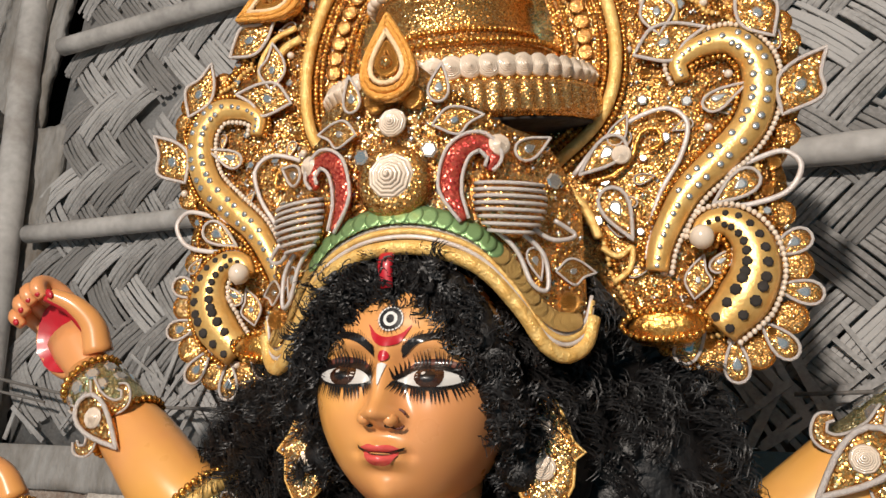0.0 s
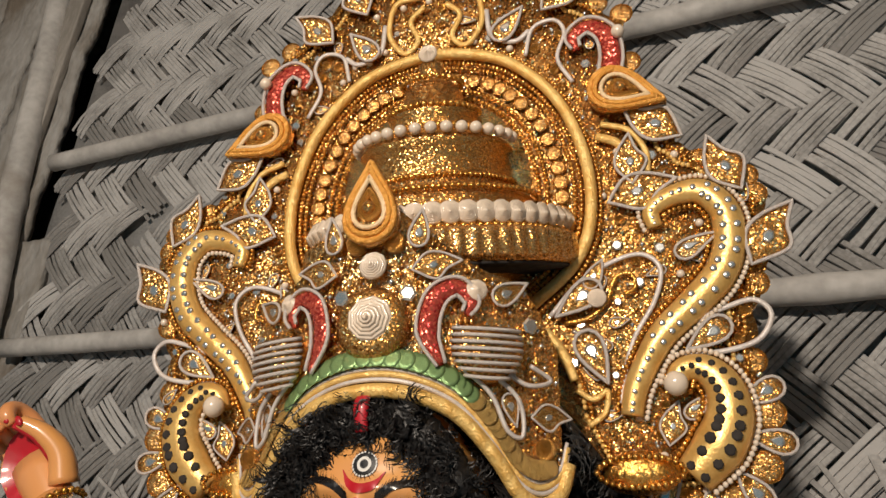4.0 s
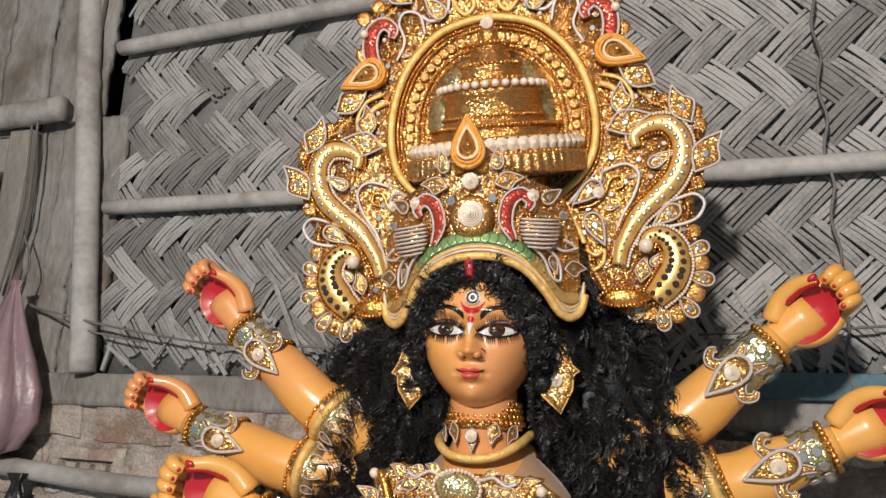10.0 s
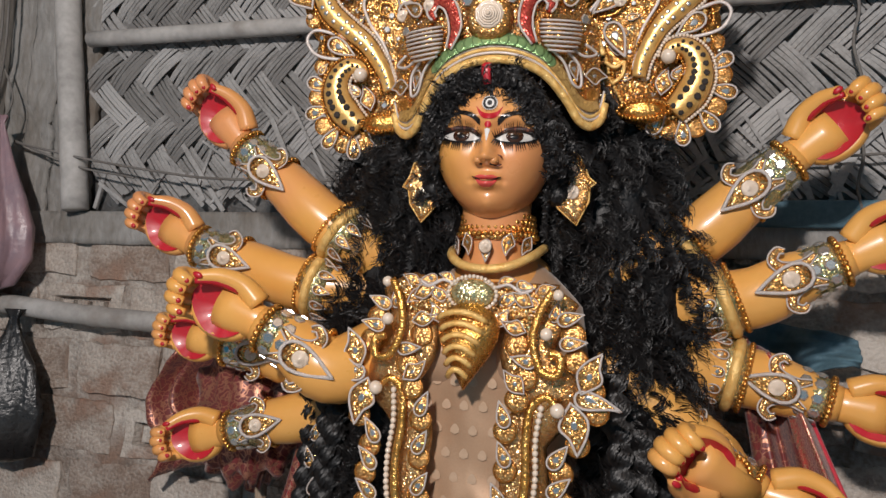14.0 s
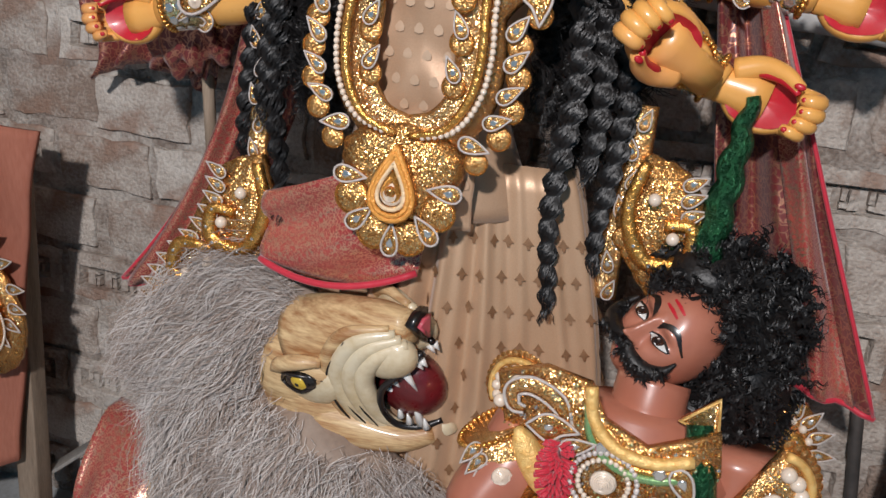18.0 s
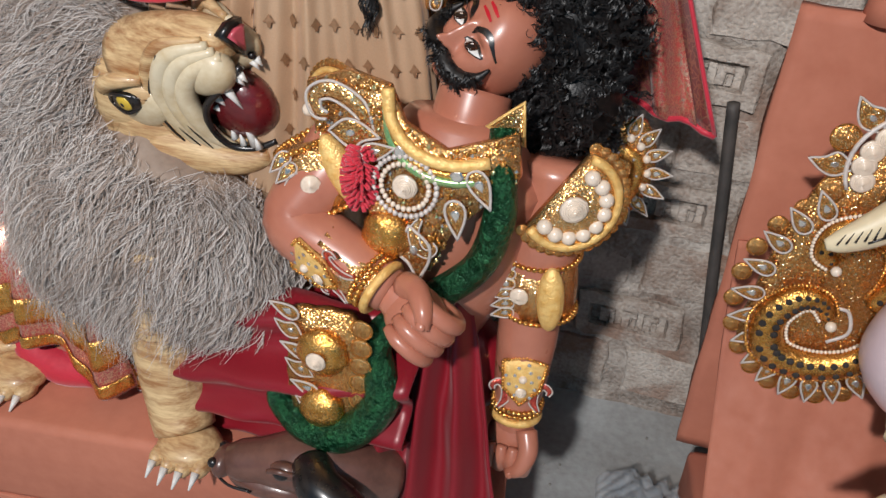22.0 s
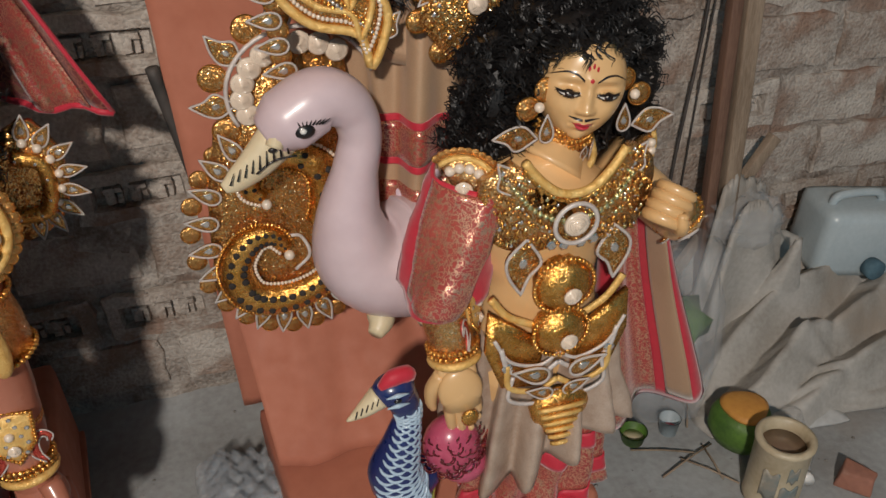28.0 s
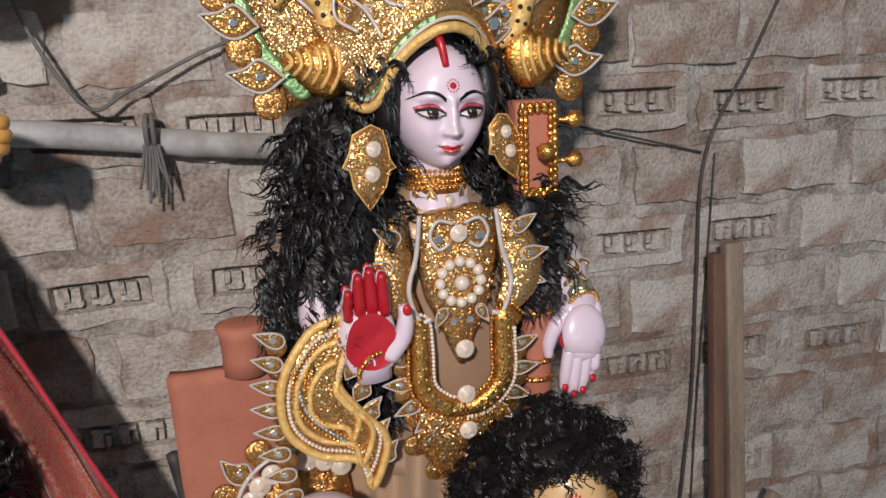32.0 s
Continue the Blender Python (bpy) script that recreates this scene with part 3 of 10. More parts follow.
def scroll(name, parent, points, radius, w, dots=0, body="rope", label="", flip=False, dot_mat="mirror", edge=None):
    """A padded roll of foil along a curve, with dots on its face."""
    s = -1 if flip else 1
    path = spline([(s * p[0], -w, p[1]) for p in points], 7)
    g = Geo()
    rad = lerp_list(radius if isinstance(radius, (list, tuple)) else [radius] * 2, len(path))
    g.tube(path, rad, 10, 0, flat=0.75, up=(0, -1, 0))
    for k in range(dots):
        i = min(len(path) - 1, int((k + 0.5) / dots * len(path)))
        p, r = path[i], rad[i]
        for o in ((-0.4, 0.4) if r > 0.014 else (0,)):
            d = (path[min(i + 1, len(path) - 1)] - path[max(i - 1, 0)]).normalized()
            q = p + Vector((d.z, 0, -d.x)) * r * o + Vector((0, -r * (0.70 - 0.25 * abs(o)), 0))
            g.lathe([(r * 0.23, 0), (r * 0.23, r * 0.12), (r * 0.12, r * 0.15)], 7, 1, Matrix.Translation(q) @ pose(0, 0, 0, 90))
    ob = part(name, g, [M[body], M[dot_mat]], parent, label)
    if edge:
        for o in (-1, 1):
            line = []
            for i, p in enumerate(path):
                d = (path[min(i + 1, len(path) - 1)] - path[max(i - 1, 0)]).normalized()
                line.append(p + Vector((d.z, 0, -d.x)) * (rad[i] + 0.0035) * o)
            bead_row("bead_string", ob, line, edge, "gold" if o > 0 else "pearl")
    return ob


# ---- faces and limbs of the statues ----
class Head:
    """A head that looks along -y, about its middle; w, d, h: half its width, depth and height."""

    def __init__(self, w, d, h, nose=1.0):
        self.w, self.d, self.h, self.nose = w, d, h, nose

    def bumps(self, x, z):
        """How far the features stand out, in half widths; x and z in half widths and half heights."""
        gs = lambda cx, cz, sx, sz: math.exp(-((x - cx) / sx) ** 2 - ((z - cz) / sz) ** 2)
        two = lambda cx, cz, sx, sz: gs(cx, cz, sx, sz) + gs(-cx, cz, sx, sz)
        t = min(1, max(0, (0.20 - z) / 0.48))
        fade = 1 if -0.29 < z < 0.14 else (math.exp(-((z + 0.29) / 0.055) ** 2) if z <= -0.29 else math.exp(-((z - 0.14) / 0.14) ** 2))
        ridge = (0.11 + 0.16 * t) * math.exp(-(abs(x) / (0.095 + 0.045 * t)) ** 2.4) * fade
        tip = 0.10 * gs(0, -0.265, 0.10, 0.075)
        wings = 0.13 * two(0.155, -0.285, 0.065, 0.055)
        socket = -0.13 * two(0.40, 0.10, 0.24, 0.075) - 0.05 * two(0.20, 0.02, 0.08, 0.12)
        ball = 0.11 * two(0.42, 0.0, 0.20, 0.075)
        brow = 0.05 * two(0.40, 0.25, 0.30, 0.06)
        mouth = 0.13 * gs(0, -0.535, 0.24, 0.10) + 0.06 * (gs(0, -0.49, 0.15, 0.03) + gs(0, -0.585, 0.13, 0.04)) - 0.08 * gs(0, -0.535, 0.22, 0.014) - 0.04 * gs(0, -0.66, 0.16, 0.04) - 0.04 * two(0.27, -0.53, 0.05, 0.05)
        return self.nose * (ridge + tip + wings) + socket + ball + brow + mouth + 0.13 * gs(0, -0.83, 0.20, 0.12) + 0.07 * two(0.52, -0.28, 0.25, 0.22)

    def taper(self, z):
        return 1 - 0.16 * max(0, -z) ** 1.6 - 0.02 * max(0, z)

    def front(self, x, z):
        t = self.taper(z)
        q = max(0.0, 1 - z * z * 0.98 - (x / t) ** 2)
        return -self.d * (1 - (1 - math.sqrt(q)) ** 1.45) - self.w * self.bumps(x / t, z) * (1 if q > 0.02 else q / 0.02)

    def build(self, g, slot=0, move=None, seg=150, rings=120):
        def shape(d, q):
            t = self.taper(d.z)
            y = q.y
            if d.y < 0:
                y = -self.d * (1 - (1 + d.y) ** 1.45)
                y -= self.w * self.bumps(d.x, d.z) * min(1, d.y * d.y / 0.02)
            return Vector((q.x * t, y, q.z))
        return g.ball((0, 0, 0), (self.w, self.d, self.h), seg, rings, slot, move, shape)

    def patch(self, g, top, bottom, slot, lift, move=None, n=16, m=3):
        """Paint between two lines (x and z in half widths and half heights) on the face."""
        A, B = spline([(p[0], 0, p[1]) for p in top], n), spline([(p[0], 0, p[1]) for p in bottom], n)
        k = min(len(A), len(B))
        A, B = [A[round(i * (len(A) - 1) / (k - 1))] for i in range(k)], [B[round(i * (len(B) - 1) / (k - 1))] for i in range(k)]
        verts, faces = [], []
        for a, b in zip(A, B):
            for j in range(m + 1):
                p = a.lerp(b, j / m)
                verts.append((p.x * self.w, self.front(p.x, p.z) - lift, p.z * self.h))
        for i in range(k - 1):
            faces += [[i * (m + 1) + j, i * (m + 1) + j + 1, (i + 1) * (m + 1) + j + 1, (i + 1) * (m + 1) + j] for j in range(m)]
        return g.add(verts, faces, slot, move)

    def spot(self, g, x, z, rx, rz, slot, lift, move=None, n=18):
        verts = [(x * self.w, self.front(x, z) - lift, z * self.h)]
        for s in (0.5, 1.0):
            for k in range(n):
                t = 2 * math.pi * k / n
                a, b = x + rx * s * math.cos(t), z + rz * s * math.sin(t)
                verts.append((a * self.w, self.front(a, b) - lift, b * self.h))
        faces = [[0, 1 + k, 1 + (k + 1) % n] for k in range(n)]
        faces += [[1 + k, 1 + n + k, 1 + n + (k + 1) % n, 1 + (k + 1) % n] for k in range(n)]
        return g.add(verts, [f[::-1] for f in faces], slot, move)

    def eyes(self, g, move, white, black, iris, lid, size=1.0, z0=0.03, lash=1.0, down=0.0):
        for s in (-1, 1):
            cx = 0.42
            e = lambda pts: [(s * (cx + (x - cx) * size), z0 + z * size) for x, z in pts]
            lidc = e([(0.13, 0.0), (0.26, 0.10), (0.44, 0.135), (0.62, 0.115), (0.80, 0.06)])
            up, lo = e([(0.14, -0.022), (0.27, 0.040 - down), (0.43, 0.062 - down), (0.6, 0.045 - down), (0.74, 0.012)]), e([(0.14, -0.032), (0.28, -0.060), (0.44, -0.068), (0.6, -0.045), (0.73, 0.004)])
            self.patch(g, lidc, up, lid, 0.0010, move, 10, 6)
            self.patch(g, up, lo, white, 0.0012, move, 10, 6)
            zi = z0 + (0.004 - down * 0.5) * size
            self.spot(g, s * cx, zi, 0.125 * size, 0.078 * size, iris, 0.0017, move)
            self.spot(g, s * cx, zi, 0.062 * size, 0.042 * size, black, 0.0020, move)
            self.spot(g, s * cx - 0.045, zi + 0.02, 0.02, 0.013, white, 0.0023, move)
            rim = lambda line, a, b: self.patch(g, [(x, z + a) for x, z in line], [(x, z - b) for x, z in line], black, 0.0022, move, 10, 2)
            rim(up, 0.026, 0.010)
            rim(lo, 0.005, 0.014)
            if lash:
                for k in range(21):
                    f = k / 20
                    for line, dz, rise in ((lo, -1, 0.085), (up, 1, 0.10)):
                        L = spline([(p[0], 0, p[1]) for p in line], 6)
                        p = L[int(f * (len(L) - 1))]
                        q = (p.x + s * (f - 0.4) * 0.13 * lash, p.z + dz * rise * lash * size * (0.75 + 0.45 * math.sin(f * math.pi)))
                        self.patch(g, [(p.x - 0.014, p.z), (q[0], q[1])], [(p.x + 0.014, p.z), (q[0] + 0.002, q[1])], black, 0.0024, move, 4, 1)

    def brows(self, g, move, slot, z0=0.25, thick=0.03, hairs=True, arch=0.09):
        for s in (-1, 1):
            mid = [(s * 0.14, z0 - 0.03), (s * 0.3, z0 + arch * 0.7), (s * 0.5, z0 + arch), (s * 0.7, z0 + arch * 0.4), (s * 0.86, z0 - 0.05)]
            self.patch(g, [(x, z + thick * (1 - 0.8 * i / 4)) for i, (x, z) in enumerate(mid)], [(x, z - thick * (1 - 0.8 * i / 4)) for i, (x, z) in enumerate(mid)], slot, 0.0014, move)
            if hairs:
                L = spline([(x, 0, z) for x, z in mid], 6)
                for k in range(22):
                    p = L[int(k / 21 * (len(L) - 1))]
                    self.patch(g, [(p.x - 0.01, p.z), (p.x + s * 0.02, p.z + 0.075)], [(p.x + 0.01, p.z), (p.x + s * 0.024, p.z + 0.075)], slot, 0.0018, move, 3, 1)

    def lips(self, g, move, slot, dark, w=0.23, z0=-0.53):
        self.patch(g, [(-w, z0 + 0.03), (-w / 2, z0 + 0.055), (0, z0 + 0.045), (w / 2, z0 + 0.055), (w, z0 + 0.03)], [(-w, z0 + 0.02), (-w / 2, z0 + 0.0), (0, z0 - 0.005), (w / 2, z0), (w, z0 + 0.02)], slot, 0.0014, move)
        self.patch(g, [(-w * 0.9, z0 + 0.015), (-w / 2, z0 - 0.005), (0, z0 - 0.01), (w / 2, z0 - 0.005), (w * 0.9, z0 + 0.015)], [(-w * 0.9, z0 + 0.01), (-w / 2, z0 - 0.07), (0, z0 - 0.09), (w / 2, z0 - 0.07), (w * 0.9, z0 + 0.01)], slot, 0.0018, move)
        self.patch(g, [(-w * 1.15, z0 + 0.045), (-w / 2, z0 + 0.008), (0, z0), (w / 2, z0 + 0.008), (w * 1.15, z0 + 0.045)], [(-w * 1.1, z0 + 0.025), (-w / 2, z0 - 0.01), (0, z0 - 0.016), (w / 2, z0 - 0.01), (w * 1.1, z0 + 0.025)], dark, 0.0024, move)


def grip(g, move, size, skin, red, nail, thumb=1):
    """A half-closed hand along +x from the wrist: a hollow red palm to -y, fingers curled over its end, the thumb along its top."""
    m = move @ Matrix.Scale(size * 0.88, 4)
    g.tube([(-0.04, 0.004, 0), (0.012, 0.006, 0), (0.045, 0.010, 0), (0.07, 0.012, 0)], [0.027, 0.028, 0.034, 0.034], 16, skin, False, 0.75, (0, 1, 0), m)
    cx, rx, ry, rz = 0.062, 0.062, 0.030, 0.052

    def hollow(d, q):
        r = math.sqrt(max(0, 1 - d.y * d.y))
        if d.y < 0 and r < 0.84:
            return Vector((q.x, -0.0163 + 0.015 * (1 - (r / 0.84) ** 2), q.z))
        return q
    g.ball((cx, 0.012, 0), (rx, ry, rz), 28, 26, skin, m, hollow)
    verts = [(cx + 0.004, 0.0085, 0)]
    for r in (0.2, 0.4, 0.6, 0.78, 0.9):
        for k in range(28):
            a = 2 * math.pi * k / 28
            rr = r * (1 + 0.05 * math.cos(3 * a + 1)) * 0.92
            y = (0.012 - 0.0163 + 0.015 * (1 - (rr / 0.84) ** 2)) if rr < 0.84 else 0.012 - ry * math.sqrt(1 - rr * rr)
            crease = 0.0016 * math.sin(9 * a) * (1 if math.cos(a) < 0.3 else 0.2)
            verts.append((cx + rx * rr * math.cos(a), y - 0.0022 + crease, rz * rr * math.sin(a)))
    faces = [[0, 1 + (k + 1) % 28, 1 + k] for k in range(28)]
    for i in range(4):
        faces += [[1 + i * 28 + k, 1 + i * 28 + (k + 1) % 28, 29 + i * 28 + (k + 1) % 28, 29 + i * 28 + k] for k in range(28)]
    g.add(verts, faces, red, m)
    for k in range(4):
        z = (0.026, 0.0075, -0.0115, -0.029)[k] * thumb
        r = (0.0118, 0.0118, 0.0112, 0.0098)[k]
        x = (0.0, 0.004, 0.001, -0.008)[k]
        path = [(0.098 + x, 0.016, z * 1.05), (0.124 + x, 0.005, z), (0.137 + x, -0.010, z * 0.97), (0.136 + x, -0.025, z * 0.94), (0.125 + x, -0.033, z * 0.90), (0.112 + x, -0.029, z * 0.86)]
        g.tube(spline(path, 5), [r * 0.9, r * 1.05, r * 1.04, r, r * 0.94, r * 0.66], 11, skin, move=m)
        g.ball((0.117 + x, -0.0385, z * 0.87), (0.0055, 0.0030, 0.0042), 10, 6, nail, m)
    path = [(0.012, 0.006, 0.026 * thumb), (0.045, 0.000, 0.044 * thumb), (0.078, -0.014, 0.045 * thumb), (0.106, -0.030, 0.034 * thumb)]
    g.tube(spline(path, 5), [0.020, 0.0165, 0.0135, 0.0095], 12, skin, move=m)
    g.tube(spline([(x, y - 0.0040, z - 0.0075 * thumb) for x, y, z in path[1:]], 5), [0.0085, 0.0075, 0.0045], 10, red, move=m)
    g.ball((0.103, -0.0375, 0.037 * thumb), (0.0085, 0.0034, 0.0050), 10, 6, nail, m)


def clench(g, move, size, skin, nail, thumb=1):
    """A closed fist along +x from the wrist, its fingers to -y."""
    m = move @ Matrix.Scale(size, 4)
    g.tube([(-0.02, 0, 0), (0.01, 0, 0), (0.04, 0.004, 0), (0.06, 0.006, 0)], [0.027, 0.028, 0.036, 0.036], 16, skin, False, 0.8, (0, 1, 0), m)
    g.ball((0.046, 0.002, 0), (0.046, 0.031, 0.041), 20, 14, skin, m)
    for k in range(4):
        z = (0.0300, 0.0105, -0.0090, -0.0275)[k] * thumb
        r = (0.0124, 0.0126, 0.0118, 0.0104)[k]
        path = [(0.050, 0.024, z), (0.080, 0.016, z * 1.03), (0.094, -0.006, z * 1.02), (0.084, -0.030, z), (0.058, -0.039, z * 0.97), (0.038, -0.033, z * 0.95)]
        g.tube(spline(path, 5), [r * 0.7, r * 1.04, r * 1.06, r * 1.02, r, r * 0.7], 11, skin, move=m)
    path = [(0.012, -0.014, 0.024 * thumb), (0.036, -0.036, 0.034 * thumb), (0.062, -0.050, 0.026 * thumb), (0.078, -0.050, 0.008 * thumb)]
    g.tube(spline(path, 5), [0.018, 0.0160, 0.0130, 0.0085], 12, skin, move=m)
    g.ball((0.074, -0.0585, 0.012 * thumb), (0.0075, 0.0034, 0.0060), 10, 6, nail, m)


def fist(g, move, size, skin, red, nail, open_hand=False, thumb=1):
    """A hand along +x from the wrist, palm to -y: open, or half closed."""
    if not open_hand:
        return grip(g, move, size, skin, red, nail, thumb)
    m = move @ Matrix.Scale(size, 4)
    g.tube([(-0.02, 0, 0), (0.015, 0.002, 0), (0.05, 0.012, 0.001), (0.085, 0.016, 0.001)], [0.026, 0.027, 0.037, 0.035], 16, skin, False, 0.52, (0, 1, 0), m)
    g.ball((0.050, 0.014, 0), (0.050, 0.017, 0.041), 20, 12, skin, m)
    dish = lambda x, z: -0.0095 - 0.006 * min(1, ((x - 0.046) / 0.045) ** 2 + (z / 0.036) ** 2) + 0.0015 * math.sin(150 * (x + 0.6 * z))
    verts = [(0.046, dish(0.046, 0), 0)]
    for r in (0.3, 0.6, 0.85, 1.0):
        for k in range(20):
            a = 2 * math.pi * k / 20
            x, z = 0.049 + 0.046 * r * math.cos(a), 0.0385 * r * math.sin(a) * (1 + 0.08 * math.cos(3 * a))
            verts.append((x, dish(x, z), z))
    faces = [[0, 1 + (k + 1) % 20, 1 + k] for k in range(20)]
    for i in range(3):
        faces += [[1 + i * 20 + k, 1 + i * 20 + (k + 1) % 20, 21 + i * 20 + (k + 1) % 20, 21 + i * 20 + k] for k in range(20)]
    g.add(verts, faces, red, m)
    g.ball((0.014, 0.002, 0.020 * thumb), (0.022, 0.012, 0.015), 14, 8, skin, m)
    g.ball((0.022, 0.003, -0.026 * thumb), (0.030, 0.011, 0.012), 14, 8, skin, m)
    for k in range(4):
        z = (0.0255 - 0.0170 * k) * thumb
        r = (0.0122, 0.0126, 0.0120, 0.0105)[k]
        top = (0.150, 0.160, 0.153, 0.132)[k]
        path = [(0.08, 0.012, z), (0.105, 0.008, z * 1.02), (top - 0.02, 0.002, z * 1.0), (top, -0.006, z * 0.98)]
        g.tube(spline([(x, y - 0.0055, zz) for x, y, zz in path], 4), [r * 0.7, r * 0.78, r * 0.72, r * 0.5], 8, red, move=m)
        g.tube(spline(path, 4), [r * 0.9, r * 0.92, r * 0.85, r * 0.5], 10, skin, move=m)
        g.ball((top - 0.004, 0.006, z), (0.008, 0.004, 0.0062), 8, 5, nail, m)
    path = [(0.015, 0.0, 0.024 * thumb), (0.045, -0.008, 0.045 * thumb), (0.075, -0.014, 0.052 * thumb), (0.098, -0.016, 0.050 * thumb)]
    g.tube(spline(path, 5), [0.016, 0.0145, 0.0118, 0.0070], 11, skin, move=m)
    g.ball(Vector(path[-1]) + Vector((-0.005, -0.007, 0.004 * thumb)), (0.0095, 0.0045, 0.0068), 10, 6, nail, m)


def aim(a, b, up=(0, 0, 1)):
    """The pose at a with x towards b, and -y kept to the front."""
    x = (Vector(b) - Vector(a)).normalized()
    y = Vector((0, 1, 0)) - x * x.y
    if y.length < 0.2:
        y = Vector(up) - x * x.dot(Vector(up))
    y.normalize()
    z = x.cross(y)
    return Matrix.Translation(a) @ Matrix((x, y, z)).transposed().to_4x4()


def strand_mesh(name, paths, radius, mats, slots=None):
    """Fine flat hairs along an array of paths (strand, point, xyz)."""
    P = np.asarray(paths, dtype=float)
    N, n = P.shape[:2]
    d = np.gradient(P, axis=1)
    d /= np.linalg.norm(d, axis=2, keepdims=True) + 1e-9
    s = np.cross(d, np.array((0.12, 0.97, 0.2)))
    s /= np.linalg.norm(s, axis=2, keepdims=True) + 1e-9
    r = np.interp(np.linspace(0, 1, n), np.linspace(0, 1, len(radius)), radius)[None, :, None]
    V = np.stack([P - s * r, P + s * r], 2).reshape(-1, 3)
    i, j = np.meshgrid(np.arange(N), np.arange(n - 1), indexing="ij")
    at = (i * n + j) * 2
    F = np.stack([at, at + 1, at + 3, at + 2], -1).reshape(-1, 4)
    me = bpy.data.meshes.new(name)
    me.vertices.add(len(V))
    me.vertices.foreach_set("co", V.ravel())
    me.loops.add(F.size)
    me.loops.foreach_set("vertex_index", F.ravel().astype(np.int32))
    me.polygons.add(len(F))
    me.polygons.foreach_set("loop_start", np.arange(0, F.size, 4, dtype=np.int32))
    for m in mats:
        me.materials.append(m)
    if slots is not None:
        me.polygons.foreach_set("material_index", np.repeat(np.asarray(slots, dtype=np.int32), n - 1))
    me.polygons.foreach_set("use_smooth", np.ones(len(F), dtype=bool))
    me.update(calc_edges=True)
    return me


def curl_paths(roots, drop, length, coil, turns, strands, loose, spread, n=14, fuzz=0.0, out=None):
    """Locks of curled hairs: each root has a bundle of strands that wind together."""
    R = np.asarray([tuple(p) for p in roots], dtype=float)
    N = len(R)
    d = np.array(drop, dtype=float)[None] + np.random.uniform(-spread, spread, (N, 3))
    if out is not None:
        o = np.asarray([tuple(p) for p in out], dtype=float)
        d = d - np.minimum(0, (d * o).sum(1, keepdims=True)) * o + 0.10 * o
    d /= np.linalg.norm(d, axis=1, keepdims=True) + 1e-9
    s = np.cross(d, np.array((0.2, 0.95, 0.24)))
    s /= np.linalg.norm(s, axis=1, keepdims=True) + 1e-9
    w = np.cross(s, d)
    ln, c, a0, tn = (np.random.uniform(a, b, N) for a, b in ((0.65 * length, 1.3 * length), (0.6 * coil, 1.35 * coil), (0, 6.28), (0.75 * turns, 1.3 * turns)))
    t = np.linspace(0, 1, n)
    locks = []
    for _ in range(strands):
        o = np.random.normal(0, loose, (N, 3))
        ph = a0[:, None] + tn[:, None] * 6.283 * t[None] + np.random.normal(0, 0.35, (N, 1))
        k = (ln * np.random.uniform(0.75, 1.15, N))[:, None] * t[None]
        rad = (c * np.random.uniform(0.8, 1.2, N))[:, None] * (1 - 0.35 * t[None])
        p = R[:, None] + o[:, None] * (0.4 + 0.9 * t)[None, :, None] + d[:, None] * k[..., None] + (s[:, None] * np.cos(ph)[..., None] + w[:, None] * np.sin(ph)[..., None]) * rad[..., None]
        if fuzz:
            p = p + np.random.normal(0, fuzz, p.shape)
        locks.append(p)
    return np.concatenate(locks)


# ---- the ten-armed goddess ----
HX, HY, HZ = -0.3335, 0.738, 1.937
SKIN = [M["skin"], M["red"], M["white"], M["black"], M["iris"], M["lips"], M["silk"], M["lid"]]
g = Geo()
head = Head(0.093, 0.098, 0.120, 0.95)
hm = pose(HX, HY, HZ - 0.0145, 3.5, 0.5, 8)
head.build(g, 0, hm)
head.eyes(g, hm, 2, 3, 4, 7, 1.08, -0.005, 1.0, -0.006)
head.brows(g, hm, 3, 0.200, 0.040)
head.lips(g, hm, 5, 3, 0.20)
for s in (-1, 1):
    g.ball((s * 0.0115, head.front(s * 0.16, -0.32) - 0.001, -0.305 * head.h), (0.0065, 0.008, 0.006), 12, 8, 0, hm)
    g.ball((s * 0.008, head.front(s * 0.09, -0.345) - 0.001, -0.35 * head.h), (0.0032, 0.003, 0.0018), 8, 6, 3, hm)
head.spot(g, 0, 0.13, 0.055, 0.04, 1, 0.002, hm)
head.patch(g, [(-0.045, 0.07), (0, 0.08), (0.045, 0.07)], [(-0.008, -0.07), (0, -0.08), (0.008, -0.07)], 2, 0.0012, hm)
head.patch(g, [(-0.21, 0.37), (-0.12, 0.30), (0, 0.27), (0.12, 0.30), (0.21, 0.37)], [(-0.21, 0.36), (-0.13, 0.24), (0, 0.20), (0.13, 0.24), (0.21, 0.36)], 1, 0.0014, hm)
head.spot(g, 0, 0.41, 0.125, 0.095, 2, 0.0016, hm)
head.spot(g, 0, 0.41, 0.110, 0.082, 3, 0.0020, hm)
head.spot(g, 0, 0.41, 0.070, 0.056, 2, 0.0024, hm)
head.spot(g, 0, 0.41, 0.040, 0.033, 3, 0.0028, hm)
for k in range(22):
    t = 2 * math.pi * k / 22
    head.patch(g, [(0.09 * math.cos(t) - 0.008, 0.41 + 0.065 * math.sin(t)), (0.16 * math.cos(t + 0.15), 0.41 + 0.13 * math.sin(t + 0.15))], [(0.09 * math.cos(t) + 0.008, 0.41 + 0.065 * math.sin(t)), (0.162 * math.cos(t + 0.15), 0.41 + 0.13 * math.sin(t + 0.15))], 3, 0.002, hm, 3, 1)
